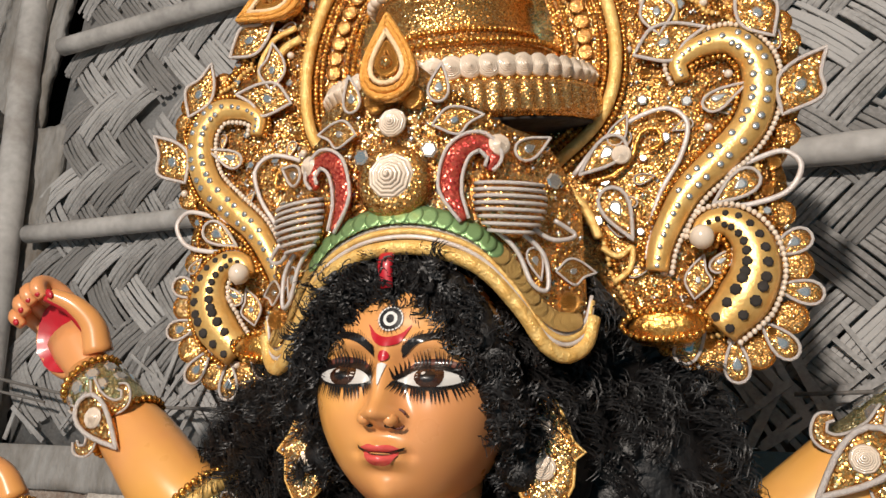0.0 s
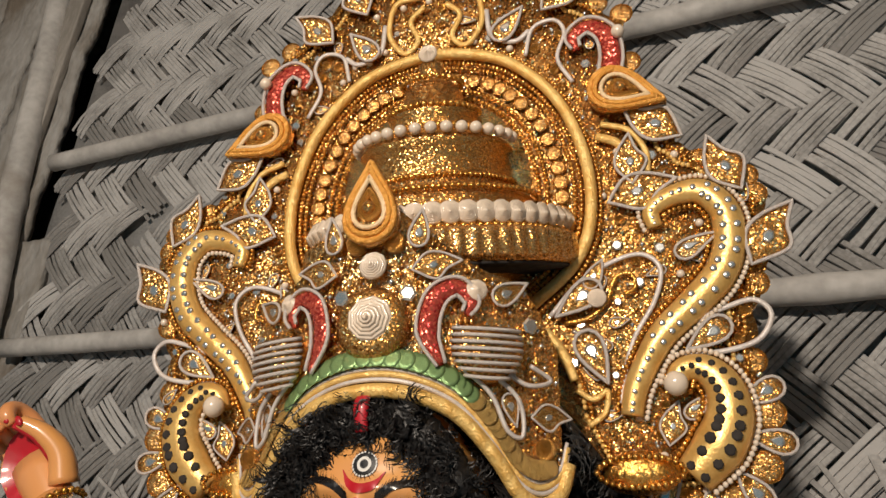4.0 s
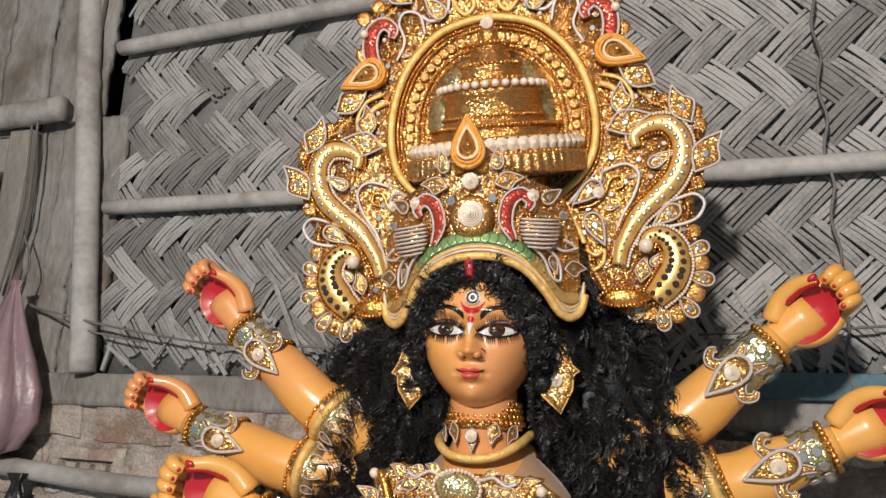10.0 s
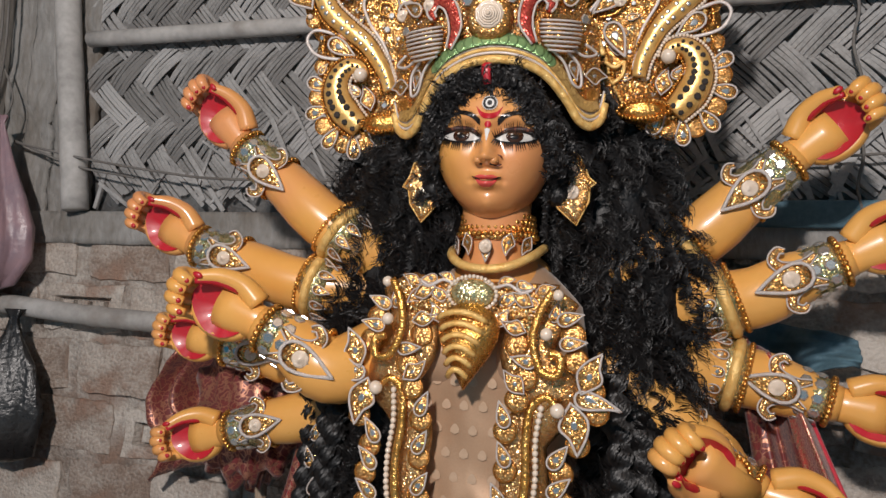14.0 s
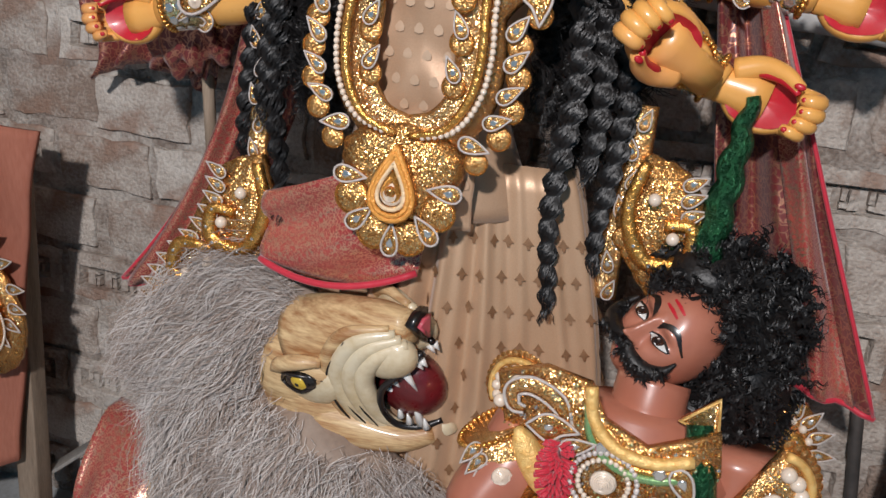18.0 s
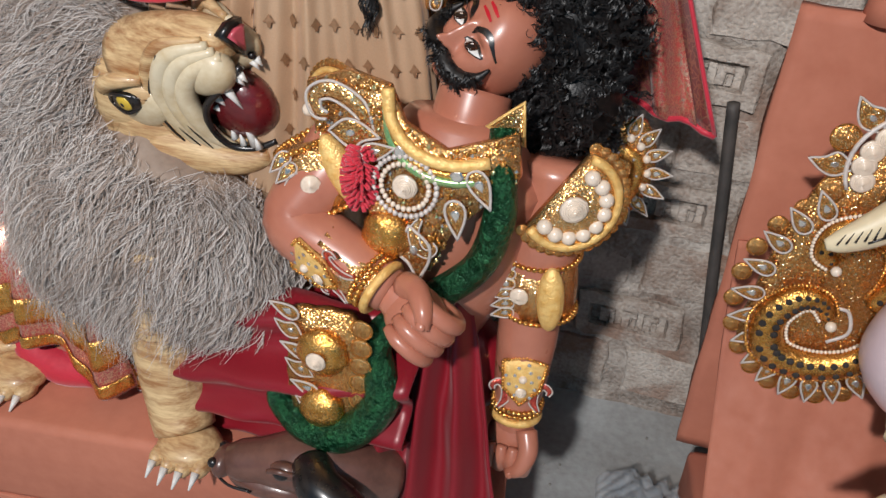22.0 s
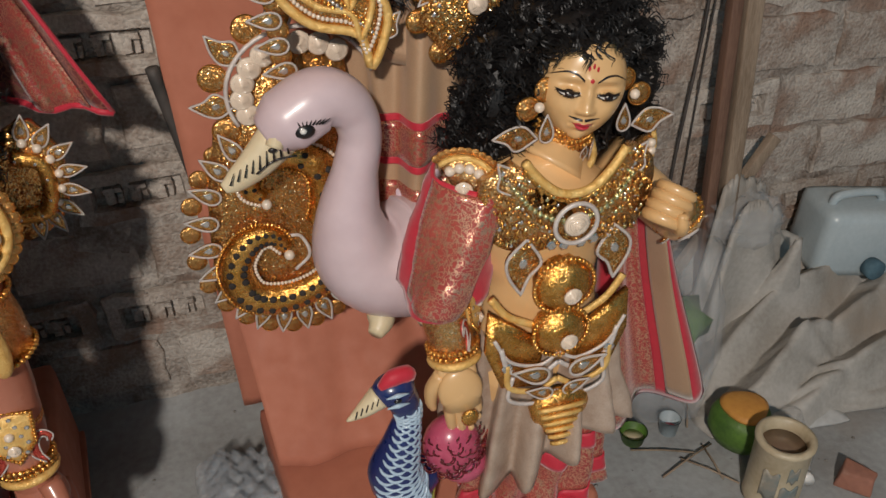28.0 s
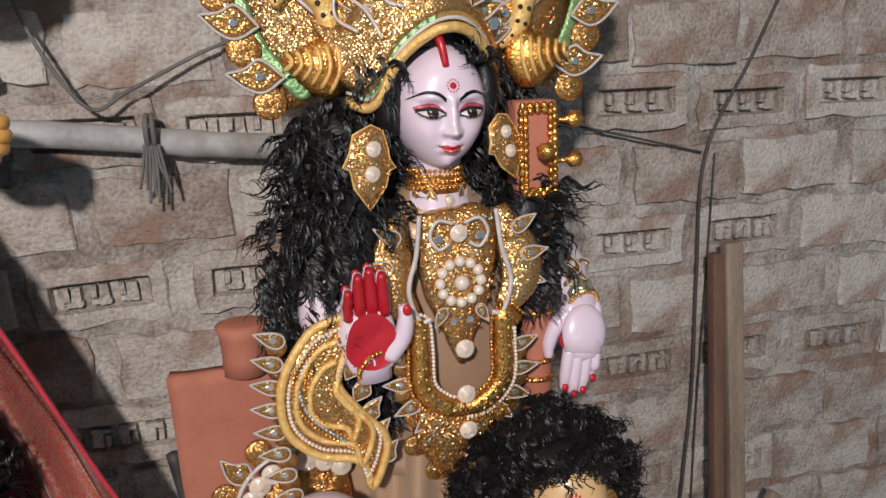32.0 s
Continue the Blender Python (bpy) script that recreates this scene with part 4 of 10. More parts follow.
g.tube([(0.168 * head.w + 0.008 * math.cos(t), head.front(0.22, -0.30) - 0.003, -0.30 * head.h + 0.008 * math.sin(t)) for t in np.linspace(0.5, 5.6, 14)], 0.0012, 5, 7, move=hm)
# neck, shoulders, trunk
g.tube(spline([(HX, HY + 0.02, 1.84), (HX, 0.765, 1.76), (HX, 0.79, 1.72)], 6), [0.056, 0.048, 0.085], 22, 0, up=(0, 1, 0))
g.tube(spline([(HX, 0.79, 1.75), (HX, 0.80, 1.68), (HX - 0.003, 0.80, 1.60), (-0.34, 0.80, 1.47), (-0.35, 0.82, 1.32), (-0.35, 0.84, 1.18)], 6), [0.06, 0.135, 0.15, 0.125, 0.12, 0.17], 28, 6, flat=0.62, up=(0, 1, 0))
for s in (-1, 1):
    g.ball((HX + s * 0.068, 0.725, 1.60), (0.062, 0.05, 0.058), 18, 12, 6)
# arms: shoulder, elbow, wrist, and the way in which the hand goes on
ARMS = [
    ((-0.50, 0.86, 1.72), (-0.63, 0.785, 1.795), (-0.815, 0.765, 1.945), (-0.905, 0.745, 2.045), 1.0, -1),
    ((-0.50, 0.86, 1.69), (-0.68, 0.79, 1.695), (-0.90, 0.765, 1.762), (-1.03, 0.75, 1.832), 1.0, -1),
    ((-0.48, 0.80, 1.62), (-0.56, 0.69, 1.56), (-0.69, 0.66, 1.627), (-0.815, 0.64, 1.672), 1.12, -1),
    ((-0.50, 0.86, 1.60), (-0.68, 0.83, 1.56), (-0.86, 0.81, 1.58), (-1.00, 0.80, 1.61), 0.92, -1),
    ((-0.50, 0.86, 1.55), (-0.66, 0.83, 1.475), (-0.84, 0.815, 1.425), (-0.98, 0.80, 1.39), 0.95, -1),
    ((-0.18, 0.88, 1.73), (-0.045, 0.935, 1.80), (0.118, 0.935, 1.945), (0.216, 0.915, 2.022), 1.08, 1),
    ((-0.18, 0.88, 1.68), (0.033, 0.935, 1.704), (0.198, 0.930, 1.778), (0.315, 0.91, 1.838), 1.08, 1),
    ((-0.18, 0.88, 1.62), (0.050, 0.945, 1.580), (0.185, 0.940, 1.548), (0.30, 0.93, 1.528), 1.05, 1),
    ((-0.18, 0.86, 1.60), (-0.02, 0.86, 1.47), (0.025, 0.78, 1.435), (-0.045, 0.72, 1.485), 1.05, 1),
    ((-0.18, 0.86, 1.55), (-0.03, 0.87, 1.46), (0.07, 0.865, 1.41), (0.19, 0.85, 1.38), 1.05, 1),
]
WRISTS = []
for sh, el, wr, tip, size, th in ARMS:
    path = spline([sh, el, Vector(el).lerp(Vector(wr), 0.5), wr], 6)
    g.tube(path, [0.052 * size, 0.050 * size, 0.047 * size, 0.046 * size, 0.042 * size, 0.034 * size, 0.027 * size], 18, 0)
    m = aim(wr, tip)
    fist(g, m, size * 1.06, 0, 1, 1, False, th)
    WRISTS.append((aim(wr, el), size))
goddess = whole("goddess_statue", g, SKIN, "ochre-yellow glossy clay goddess statue with ten raised arms", "statue")

# bracelets on the forearms
bracelet = thing("bracelet", (0, 0, 0), "gilt forearm cuff with mirror tiles and a pearl drop", "bracelet", "bracelets on the arms")
part("cuff", Geo().tube(spline([(0.0, 0, 0), (0.03, 0, 0), (0.07, 0, 0), (0.075, 0, 0)], 4), [0.0315, 0.035, 0.039, 0.037], 20, 0), M["pale_glitter"], bracelet)
for x, r in ((-0.004, 0.034), (0.078, 0.0415)):
    bead_row("bead_string", bracelet, [(x, r * math.cos(t), r * math.sin(t)) for t in np.linspace(0, 2 * math.pi, 25)[:-1]], 0.0085, "gold", closed=True)
for k in range(10):
    t = 2 * math.pi * k / 10
    for x, r in ((0.014, 0.0345), (0.034, 0.037)):
        me = BITS["gem"]
        ob = part("mirror_tile", me, None, bracelet, at=Matrix.Translation((x, -r * math.cos(t), r * math.sin(t))) @ pose(0, 0, 0, -math.degrees(t), 0, 0) @ Matrix.Scale(0.017, 4))
bit("drop", bracelet, 0.078, 0.0, 0.041, 0.078, 90)
bit("shell", bracelet, 0.068, 0.0, 0.048, 0.0115)
bit("curl", bracelet, 0.055, 0.026, 0.034, 0.06, 80)
bit("curl", bracelet, 0.055, -0.026, 0.034, 0.06, 100, True)
for k, (m, size) in enumerate(WRISTS):
    flip = m.to_3x3() @ Vector((0, -1, 0))
    at = m if flip.y < 0 else m @ pose(0, 0, 0, 180)
    c = copy_thing(bracelet, at @ pose(0.02, 0, 0)) if k else bracelet
    if not k:
        bracelet.matrix_basis = at @ pose(0.02, 0, 0) @ Matrix.Scale(size, 4)
    c.scale = (size * 1.05,) * 3
# upper arm bands
band = thing("armlet", (0, 0, 0), "yellow cord armlet with a fringe of silver loops", "armlet", "armlets above the elbows")
part("cord_band", Geo().tube([(0, 0.052 * math.cos(t), 0.052 * math.sin(t)) for t in np.linspace(0, 2 * math.pi, 25)[:-1]], 0.009, 8, 0, closed=True, up=(1, 0, 0)), M["rope"], band)
part("foil_band", Geo().tube([(-0.03, 0, 0), (0.02, 0, 0)], 0.053, 20), M["pale_glitter"], band)
bead_row("bead_string", band, [(0.018, 0.054 * math.cos(t), 0.054 * math.sin(t)) for t in np.linspace(0, 2 * math.pi, 25)[:-1]], 0.008, "gold", closed=True)
for k in range(7):
    t = 0.5 * (k - 3)
    part("drop", BITS["drop"], None, band, at=Matrix.Translation((-0.03, -0.054 * math.cos(t), 0.054 * math.sin(t))) @ pose(0, 0, 0, -math.degrees(t), 0, 0) @ pose(0, 0, 0, 0, -90, 0) @ Matrix.Scale(0.032, 4))
first = True
for sh, el, wr, tip, size, th in (ARMS[i] for i in (0, 1, 5, 6, 7)):
    at = aim(Vector(el).lerp(Vector(sh), 0.1), wr)
    c = band if first else copy_thing(band, at)
    c.matrix_basis = at
    c.scale = (size * 0.98,) * 3
    first = False

# ---- her crown ----
CX, CY, CZ = -0.337, 0.8265, 2.083
crown = thing("crown", (CX, CY, CZ), "tall gilded crown of foil, beads and white cord on the goddess", "crown")
crown.rotation_euler = (radians(6), radians(-3.3), radians(8.5))
crown.scale = (1.02,) * 3


def scalloped(points, bumps, depth):
    """A smooth closed line with small scallops."""
    line = spline(points + points[:1], 10)[:-1]
    n = len(line)
    c = sum(line, Vector()) / n
    return [((p.x - c.x) * (1 + depth * abs(math.sin(bumps * math.pi * i / n))) + c.x, (p.z - c.z) * (1 + depth * abs(math.sin(bumps * math.pi * i / n))) + c.z) for i, p in enumerate(line)]


HALF = [(0.17, -0.055), (0.195, -0.112), (0.238, -0.132), (0.278, -0.118), (0.306, -0.085), (0.318, -0.045), (0.322, 0.0), (0.326, 0.060), (0.343, 0.115), (0.352, 0.170), (0.330, 0.212), (0.288, 0.240), (0.262, 0.275), (0.246, 0.315), (0.226, 0.36), (0.222, 0.42), (0.175, 0.475), (0.11, 0.54), (0.045, 0.60)]
full = [(u, 0, v) for u, v in HALF] + [(-u, 0, v) for u, v in HALF[::-1]]
outline = scalloped(full + [(-0.14, 0, 0.02), (0.0, 0, 0.06), (0.14, 0, 0.02)], 64, 0.020)
part("back_plate", Geo().plate(outline, 0.022), M["amber_glitter"], crown)
bead_fill("bead_cover", crown, outline, 8200, 0.0026, 0.0235, "scattered gilt beads and foil dots")
for k, mt in ((0.965, "gold"), (0.925, "rope")):
    bead_row("bead_string", crown, [(u * k, -0.0245, 0.2 + (v - 0.2) * k) for u, v in outline if v > -0.06 or abs(u) > 0.2], 0.0055, mt)
S_SCROLL = [(0.242, 0.158), (0.240, 0.178), (0.262, 0.192), (0.292, 0.194), (0.313, 0.170), (0.314, 0.134), (0.300, 0.100), (0.270, 0.070), (0.240, 0.043), (0.222, 0.016), (0.208, -0.012), (0.202, -0.038)]
LOW_SCROLL = [(0.246, -0.012), (0.254, 0.004), (0.275, 0.004), (0.291, -0.015), (0.293, -0.043), (0.280, -0.070), (0.254, -0.098)]
for s in (-1, 1):
    f = s < 0
    scroll("scroll", crown, S_SCROLL, [0.008, 0.011, 0.015, 0.017, 0.017, 0.015, 0.013, 0.011], 0.032, 30, "cream_foil", "cream gold padded scroll set with mirror dots", f, edge=0.0055)
    scroll("scroll", crown, LOW_SCROLL, [0.011, 0.012, 0.015, 0.019, 0.023, 0.025, 0.019], 0.034, 15, "cream_foil", "cream padded scroll with black dots", f, "dark", 0.0055)
    bit("pearl", crown, s * 0.246, -0.012, 0.052, 0.024)
    for line, r, mt, lab in ((((0.126, 0.069), (0.158, 0.104), (0.196, 0.125), (0.226, 0.130), (0.243, 0.112), (0.234, 0.078), (0.212, 0.043), (0.200, 0.010), (0.192, -0.025)), 0.0026, "piping", "silver cord curl"),
                             (((0.140, 0.060), (0.168, 0.066), (0.186, 0.082), (0.196, 0.106), (0.212, 0.110), (0.216, 0.094), (0.204, 0.088)), 0.0024, "gold", ""),
                             (((0.258, 0.020), (0.298, 0.022), (0.330, 0.032), (0.344, 0.056), (0.330, 0.072), (0.302, 0.066), (0.272, 0.054)), 0.0028, "piping", "silver cord loop"),
                             (((0.120, 0.055), (0.138, 0.028), (0.148, 0.0)), 0.0050, "rope", ""),
                             (((0.150, -0.010), (0.166, -0.020), (0.180, -0.012), (0.176, -0.034), (0.160, -0.046)), 0.0030, "rope", ""),
                             (((0.188, 0.275), (0.212, 0.262), (0.222, 0.232), (0.214, 0.196)), 0.0050, "rope", "yellow cord rib"),
                             (((0.194, 0.290), (0.224, 0.278), (0.240, 0.250), (0.240, 0.225)), 0.0036, "rope", ""),
                             (((0.112, 0.395), (0.122, 0.432), (0.148, 0.440), (0.160, 0.420), (0.150, 0.385), (0.166, 0.350)), 0.0026, "piping", "white cord curl"),
                             (((0.020, 0.505), (0.052, 0.500), (0.060, 0.455), (0.040, 0.424), (0.022, 0.440), (0.032, 0.470), (0.014, 0.490)), 0.0036, "rope", "yellow cord curl"),
                             (((0.066, 0.470), (0.072, 0.430), (0.100, 0.418), (0.118, 0.430)), 0.0032, "piping", "")):
        scroll("cord", crown, line, r, 0.030, 0, mt, lab, f)
    for u, v, size, ang, kind in ((0.353, 0.139, 0.076, 28, "leaf"), (0.318, 0.222, 0.068, -31, "leaf"), (0.230, 0.202, 0.072, 66, "leaf"), (0.222, 0.240, 0.058, -8, "leaf"), (0.250, 0.282, 0.072, -61, "leaf"), (0.156, 0.084, 0.058, -126, "drop"), (0.170, 0.022, 0.060, 157, "drop"), (0.282, 0.038, 0.052, -122, "drop"), (0.094, 0.442, 0.055, 40, "drop"), (0.160, 0.478, 0.07, 40, "leaf"), (0.105, 0.520, 0.07, 20, "leaf"), (0.040, 0.560, 0.07, 5, "drop"), (0.240, -0.048, 0.042, 8, "leaf"), (0.262, -0.028, 0.034, 20, "bent_drop"), (0.176, 0.112, 0.036, 30, "drop"), (0.275, 0.140, 0.045, 30, "bent_drop")):
        bit(kind, crown, s * u, v, 0.030, size, s * ang, f)
    for k in range(9):
        a = 24 - 19 * k
        u, v = 0.268 + 0.062 * math.cos(radians(a)), -0.046 + (0.080 if a < 0 else 0.062) * math.sin(radians(a))
        bit("scallop" if k % 2 else "drop", crown, s * u, v, 0.024, 0.030 if k % 2 else 0.046, s * (-90 - a), f)
    for u, v in ((0.335, 0.092), (0.346, 0.190), (0.340, 0.212), (0.296, 0.236), (0.270, 0.248), (0.322, 0.012), (0.232, 0.372), (0.228, 0.44), (0.200, 0.46)):
        bit("scallop", crown, s * u, v, 0.020, 0.026)
    bit("almond", crown, s * 0.226, 0.320, 0.032, 0.082, s * 113, f)
    bit("paisley", crown, s * 0.192, 0.378, 0.032, 0.100, s * 4, f)
    bit("pearl", crown, s * 0.222, 0.402, 0.042, 0.016)
    part("foil_barrel", Geo().ball((0, 0, 0), (0.038, 0.022, 0.021), 24, 16, shape=lambda d, q: q * (1 + 0.03 * math.sin(d.z * 22))), M["gold"], crown, "ribbed gold foil roll", at=Matrix.Translation((s * 0.206, -0.042, -0.094)))
    bead_row("bead_string", crown, [(s * (0.206 + 0.040 * math.cos(t)), -0.060, -0.094 + 0.014 * math.sin(t)) for t in np.linspace(0, 2 * math.pi, 25)[:-1]], 0.006, "gold", closed=True)
    bit("shell", crown, s * 0.176, 0.084, 0.036, 0.010)
placed = []
scat = random.Random(31)
while len(placed) < 230:
    u, v = scat.uniform(-0.34, 0.34), scat.uniform(-0.13, 0.56)
    if not inside((u, v), outline) or math.hypot(u, v - 0.235) < 0.19 or (abs(u) < 0.14 and v < 0.12) or any(math.hypot(u - a, v - b) < 0.017 for a, b in placed):
        continue
    placed.append((u, v))
    kind, size = scat.choice((("gem", 0.012), ("gem", 0.009), ("drop", 0.022), ("bead", 0.013), ("bead", 0.010), ("pearl", 0.009), ("bead", 0.012)))
    bit(kind, crown, u, v, 0.025, size, scat.uniform(0, 360))
# arch round the tower, with mirrors inside it
arch = [(p.x, p.z) for p in spline([(0.108, 0, 0.082), (0.150, 0, 0.118), (0.172, 0, 0.158), (0.178, 0, 0.212), (0.170, 0, 0.268), (0.148, 0, 0.325), (0.112, 0, 0.370), (0.070, 0, 0.398), (0.0, 0, 0.412), (-0.070, 0, 0.398), (-0.112, 0, 0.370), (-0.148, 0, 0.325), (-0.170, 0, 0.268), (-0.178, 0, 0.212), (-0.172, 0, 0.158), (-0.150, 0, 0.118), (-0.108, 0, 0.082)], 5)]
part("arch_roll", Geo().tube([(u, -0.034, v) for u, v in arch], 0.0068, 10, up=(0, 1, 0)), M["rope"], crown, "yellow cord arch")
for k, s in ((0.94, 0.0055), (0.90, 0.0055), (0.73, 0.0055), (0.68, 0.0055), (1.055, 0.0055)):
    bead_row("bead_string", crown, [(u * k, -0.030, 0.23 + (v - 0.23) * k) for u, v in arch], s, "gold")
for k in range(33):
    u, v = arch[8 + 2 * k]
    bit("scallop", crown, u * 0.82, 0.23 + (v - 0.23) * 0.82, 0.028, 0.017, 25 * k)
part("foil_panel", Geo().plate([(0.112 * math.cos(t), 0.235 + 0.115 * math.sin(t)) for t in np.linspace(0, 2 * math.pi, 30)[:-1]], 0.028), M["pale_glitter"], crown, "crinkled pale gold foil")
# tower of tiers
tower = part("tower", Geo().lathe([(0.090, -0.0305), (0.092, 0.0520), (0.100, 0.0905), (0.155, 0.0938), (0.158, 0.1026), (0.156, 0.1180), (0.138, 0.1290), (0.12, 0.1565), (0.116, 0.1730), (0.112, 0.1818), (0.092, 0.1950), (0.086, 0.2400), (0.092, 0.2470), (0.088, 0.2540), (0.062, 0.2660), (0.052, 0.2900), (0.056, 0.2950), (0.040, 0.3050), (0.034, 0.3325), (0.014, 0.3490), (0.016, 0.3655), (0.004, 0.3765)], 48), M["amber_glitter"], crown, "tiered bell tower of gold foil", at=Matrix.Translation((0.006, 0.012, 0.046)) @ pose(0, 0, 0, 14) @ Matrix.Diagonal((0.96, 0.96, 0.92, 1)))
for r, z, s, mt in ((0.150, 0.1345, 0.0085, "gold"), (0.122, 0.1620, 0.006, "gold"), (0.116, 0.1851, 0.007, "gold"), (0.092, 0.2038, 0.006, "gold"), (0.058, 0.2720, 0.010, "gold"), (0.054, 0.3000, 0.008, "gold"), (0.036, 0.3402, 0.008, "gold"), (0.094, 0.0300, 0.008, "gold"), (0.092, 0.0025, 0.008, "gold")):
    bead_row("bead_string", tower, [(r * math.cos(t), r * math.sin(t), z) for t in np.linspace(0, 2 * math.pi, 40)[:-1]], s, mt, closed=True)
# Added near-black ring: its colour stands in for shade below the rim.
part("shaded_soffit", Geo().lathe([(0.101, 0.088), (0.154, 0.0915), (0.156, 0.0945), (0.101, 0.0945)], 48), M["dark"], tower, "near-black ring standing in for shade under the tier")
part("foil_fringe", Geo().lathe([(0.160, 0.0982), (0.163, 0.1026), (0.161, 0.1290), (0.157, 0.1334)], 240, wave=lambda a, t: 1 + 0.016 * math.sin(a * 60)), M["gold_glitter"], tower, "pleated gold foil band")
for k in range(26):
    t = math.pi + math.pi * (k + 0.5) / 26
    part("shell", BITS["shell"], None, tower, at=Matrix.Translation((0.152 * math.cos(t), 0.152 * math.sin(t), 0.149)) @ pose(0, 0, 0, 0, 0, math.degrees(t) + 90) @ Matrix.Scale(0.0125, 4))
for k in range(17):
    t = math.pi + math.pi * (k + 0.5) / 17
    part("pearl", BITS["pearl"], None, tower, at=Matrix.Translation((0.094 * math.cos(t), 0.094 * math.sin(t), 0.259)) @ Matrix.Scale(0.0145, 4))
for k in range(20):
    t = math.pi + math.pi * (k + 0.5) / 20
    part("mirror_tile", BITS["gem"], None, tower, at=Matrix.Translation((0.093 * math.cos(t), 0.093 * math.sin(t), 0.03 + 0.03 * (k % 2))) @ pose(0, 0, 0, 0, 0, math.degrees(t) + 90) @ Matrix.Scale(0.018, 4))
bit("shell", crown, 0.006, 0.380, 0.085, 0.011)
# front band round the brow
TX = -0.014


def brow_y(u):
    """How far forward the front band stands at u from the parting."""
    return 0.184 - 2.9 * u * u


def fbit(kind, u, v, size, ang=0.0, out=0.0, flip=False):
    bit(kind, crown, TX + u, v, brow_y(u) + out, size, ang, flip, math.degrees(math.atan(5.8 * u)))


top = [(-0.155, 0.01), (-0.13, 0.065), (-0.09, 0.085), (-0.05, 0.115), (0, 0.150), (0.05, 0.115), (0.09, 0.085), (0.13, 0.065), (0.155, 0.01)]
low = [(-0.155, -0.10), (-0.128, -0.098), (-0.094, -0.070), (-0.05, -0.040), (0, -0.031), (0.05, -0.040), (0.094, -0.070), (0.128, -0.098), (0.155, -0.10)]
A, B = spline([(u, 0, v) for u, v in top], 5), spline([(u, 0, v) for u, v in low], 5)
part("brow_band", Geo().sheet(lambda s, t: (lambda a, b: (TX + a.x + (b.x - a.x) * t, -brow_y(a.x + (b.x - a.x) * t), a.z + (b.z - a.z) * t))(A[round(s * (len(A) - 1))], B[round(s * (len(B) - 1))]), len(A) - 1, 8, thick=0.012), M["gold_glitter"], crown)
bead_fill("bead_cover", crown, [(TX + u, v) for u, v in top + low[::-1]], 1700, 0.0028, 0, "gilt beads", lambda u, v: -brow_y(u - TX) - 0.004)
edge = [(-0.160, -0.092), (-0.153, -0.116), (-0.138, -0.127), (-0.121, -0.118), (-0.103, -0.088), (-0.074, -0.054), (-0.038, -0.037), (0, -0.032), (0.038, -0.037), (0.074, -0.054), (0.103, -0.088), (0.121, -0.118), (0.138, -0.127), (0.153, -0.116), (0.160, -0.092)]
for r, k, mt, nm in ((0.0068, 0.0, "rope", "yellow cord hem"), (0.0022, 0.0095, "piping", "white cord line"), (0.0028, 0.0145, "rope", ""), (0.0018, 0.019, "piping", "white cord line")):
    part("hem_cord", Geo().tube([(TX + p.x, -brow_y(p.x) - 0.008, p.z + k * (1 if abs(p.x) < 0.2 else 0.3)) for p in spline([(u, 0, v) for u, v in edge], 6)], r, 8, up=(0, 1, 0)), M[mt], crown, nm)
leafgeo = Geo().plate([(0.5 * math.cos(t), 0.62 * math.sin(t)) for t in np.linspace(0, 2 * math.pi, 14)[:-1]], 0.05)
green_leaf, gold_leaf = leafgeo.mesh("foil_leaf", [M["green"]]), leafgeo.mesh("foil_leaf", [M["rope"]])
E2 = spline([(u, 0, v) for u, v in edge], 6)
for i in range(9, len(E2) - 9, 1):
    p = E2[i]
    u, v = p.x, p.z + 0.029
    m = Matrix.Translation((TX + u, -brow_y(u) - 0.009 - 0.0012 * (i % 2), v)) @ pose(0, 0, 0, 0, 30 * (1 if u > 0 else -1) * min(1, abs(u) * 9), math.degrees(math.atan(5.8 * u))) @ pose(0, 0, 0, -22) @ Matrix.Scale(0.0165, 4)
    part("foil_leaf", green_leaf if abs(u) < 0.085 else gold_leaf, None, crown, at=m)
for s in (-1, 1):
    f = s < 0
    fbit("bird", s * 0.098, 0.010, 0.080, 0, 0.010)
    fbit("paisley", s * 0.066, 0.028, 0.080, s * 8, 0.010, not f)
    fbit("shell", s * 0.092, 0.058, 0.010, 0, 0.014)
    fbit("leaf", s * 0.056, 0.082, 0.045, s * 70, 0.008, f)
    fbit("drop", s * 0.042, 0.118, 0.038, s * 8, 0.008)
    fbit("drop", s * 0.118, 0.060, 0.040, s * 60, 0.008, f)
    for line in ((0.078, -0.012, 0.102, -0.036, 0.114, -0.066, 0.126, -0.070, 0.124, -0.040, 0.104, -0.018), (0.112, -0.014, 0.132, -0.026, 0.150, -0.020, 0.134, -0.008)):
        part("cord_loop", Geo().tube([(TX + s * q.x, -brow_y(q.x) - 0.014, q.z) for q in spline([(a, 0, b) for a, b in zip(line[::2], line[1::2])], 6)], 0.0022, 6, up=(0, 1, 0)), M["piping"], crown)
    fbit("drop", s * 0.116, -0.048, 0.030, s * 165, 0.006, f)
    fbit("leaf", s * 0.146, -0.052, 0.040, s * 80, 0.006, f)
    fbit("bead", s * 0.142, -0.080, 0.020, 0, 0.006)
    fbit("gem", s * 0.032, 0.055, 0.016, 10, 0.008)
    fbit("gem", s * 0.134, 0.030, 0.016, 10, 0.008)
part("boss", Geo().lathe([(0.034, 0), (0.034, 0.012), (0.028, 0.018), (0.02, 0.02)], 22, 0, pose(0, 0, 0, 90)), M["amber_glitter"], crown, at=Matrix.Translation((TX, -0.182, 0.028)))
fbit("shell", 0, 0.030, 0.021, 0, 0.016)
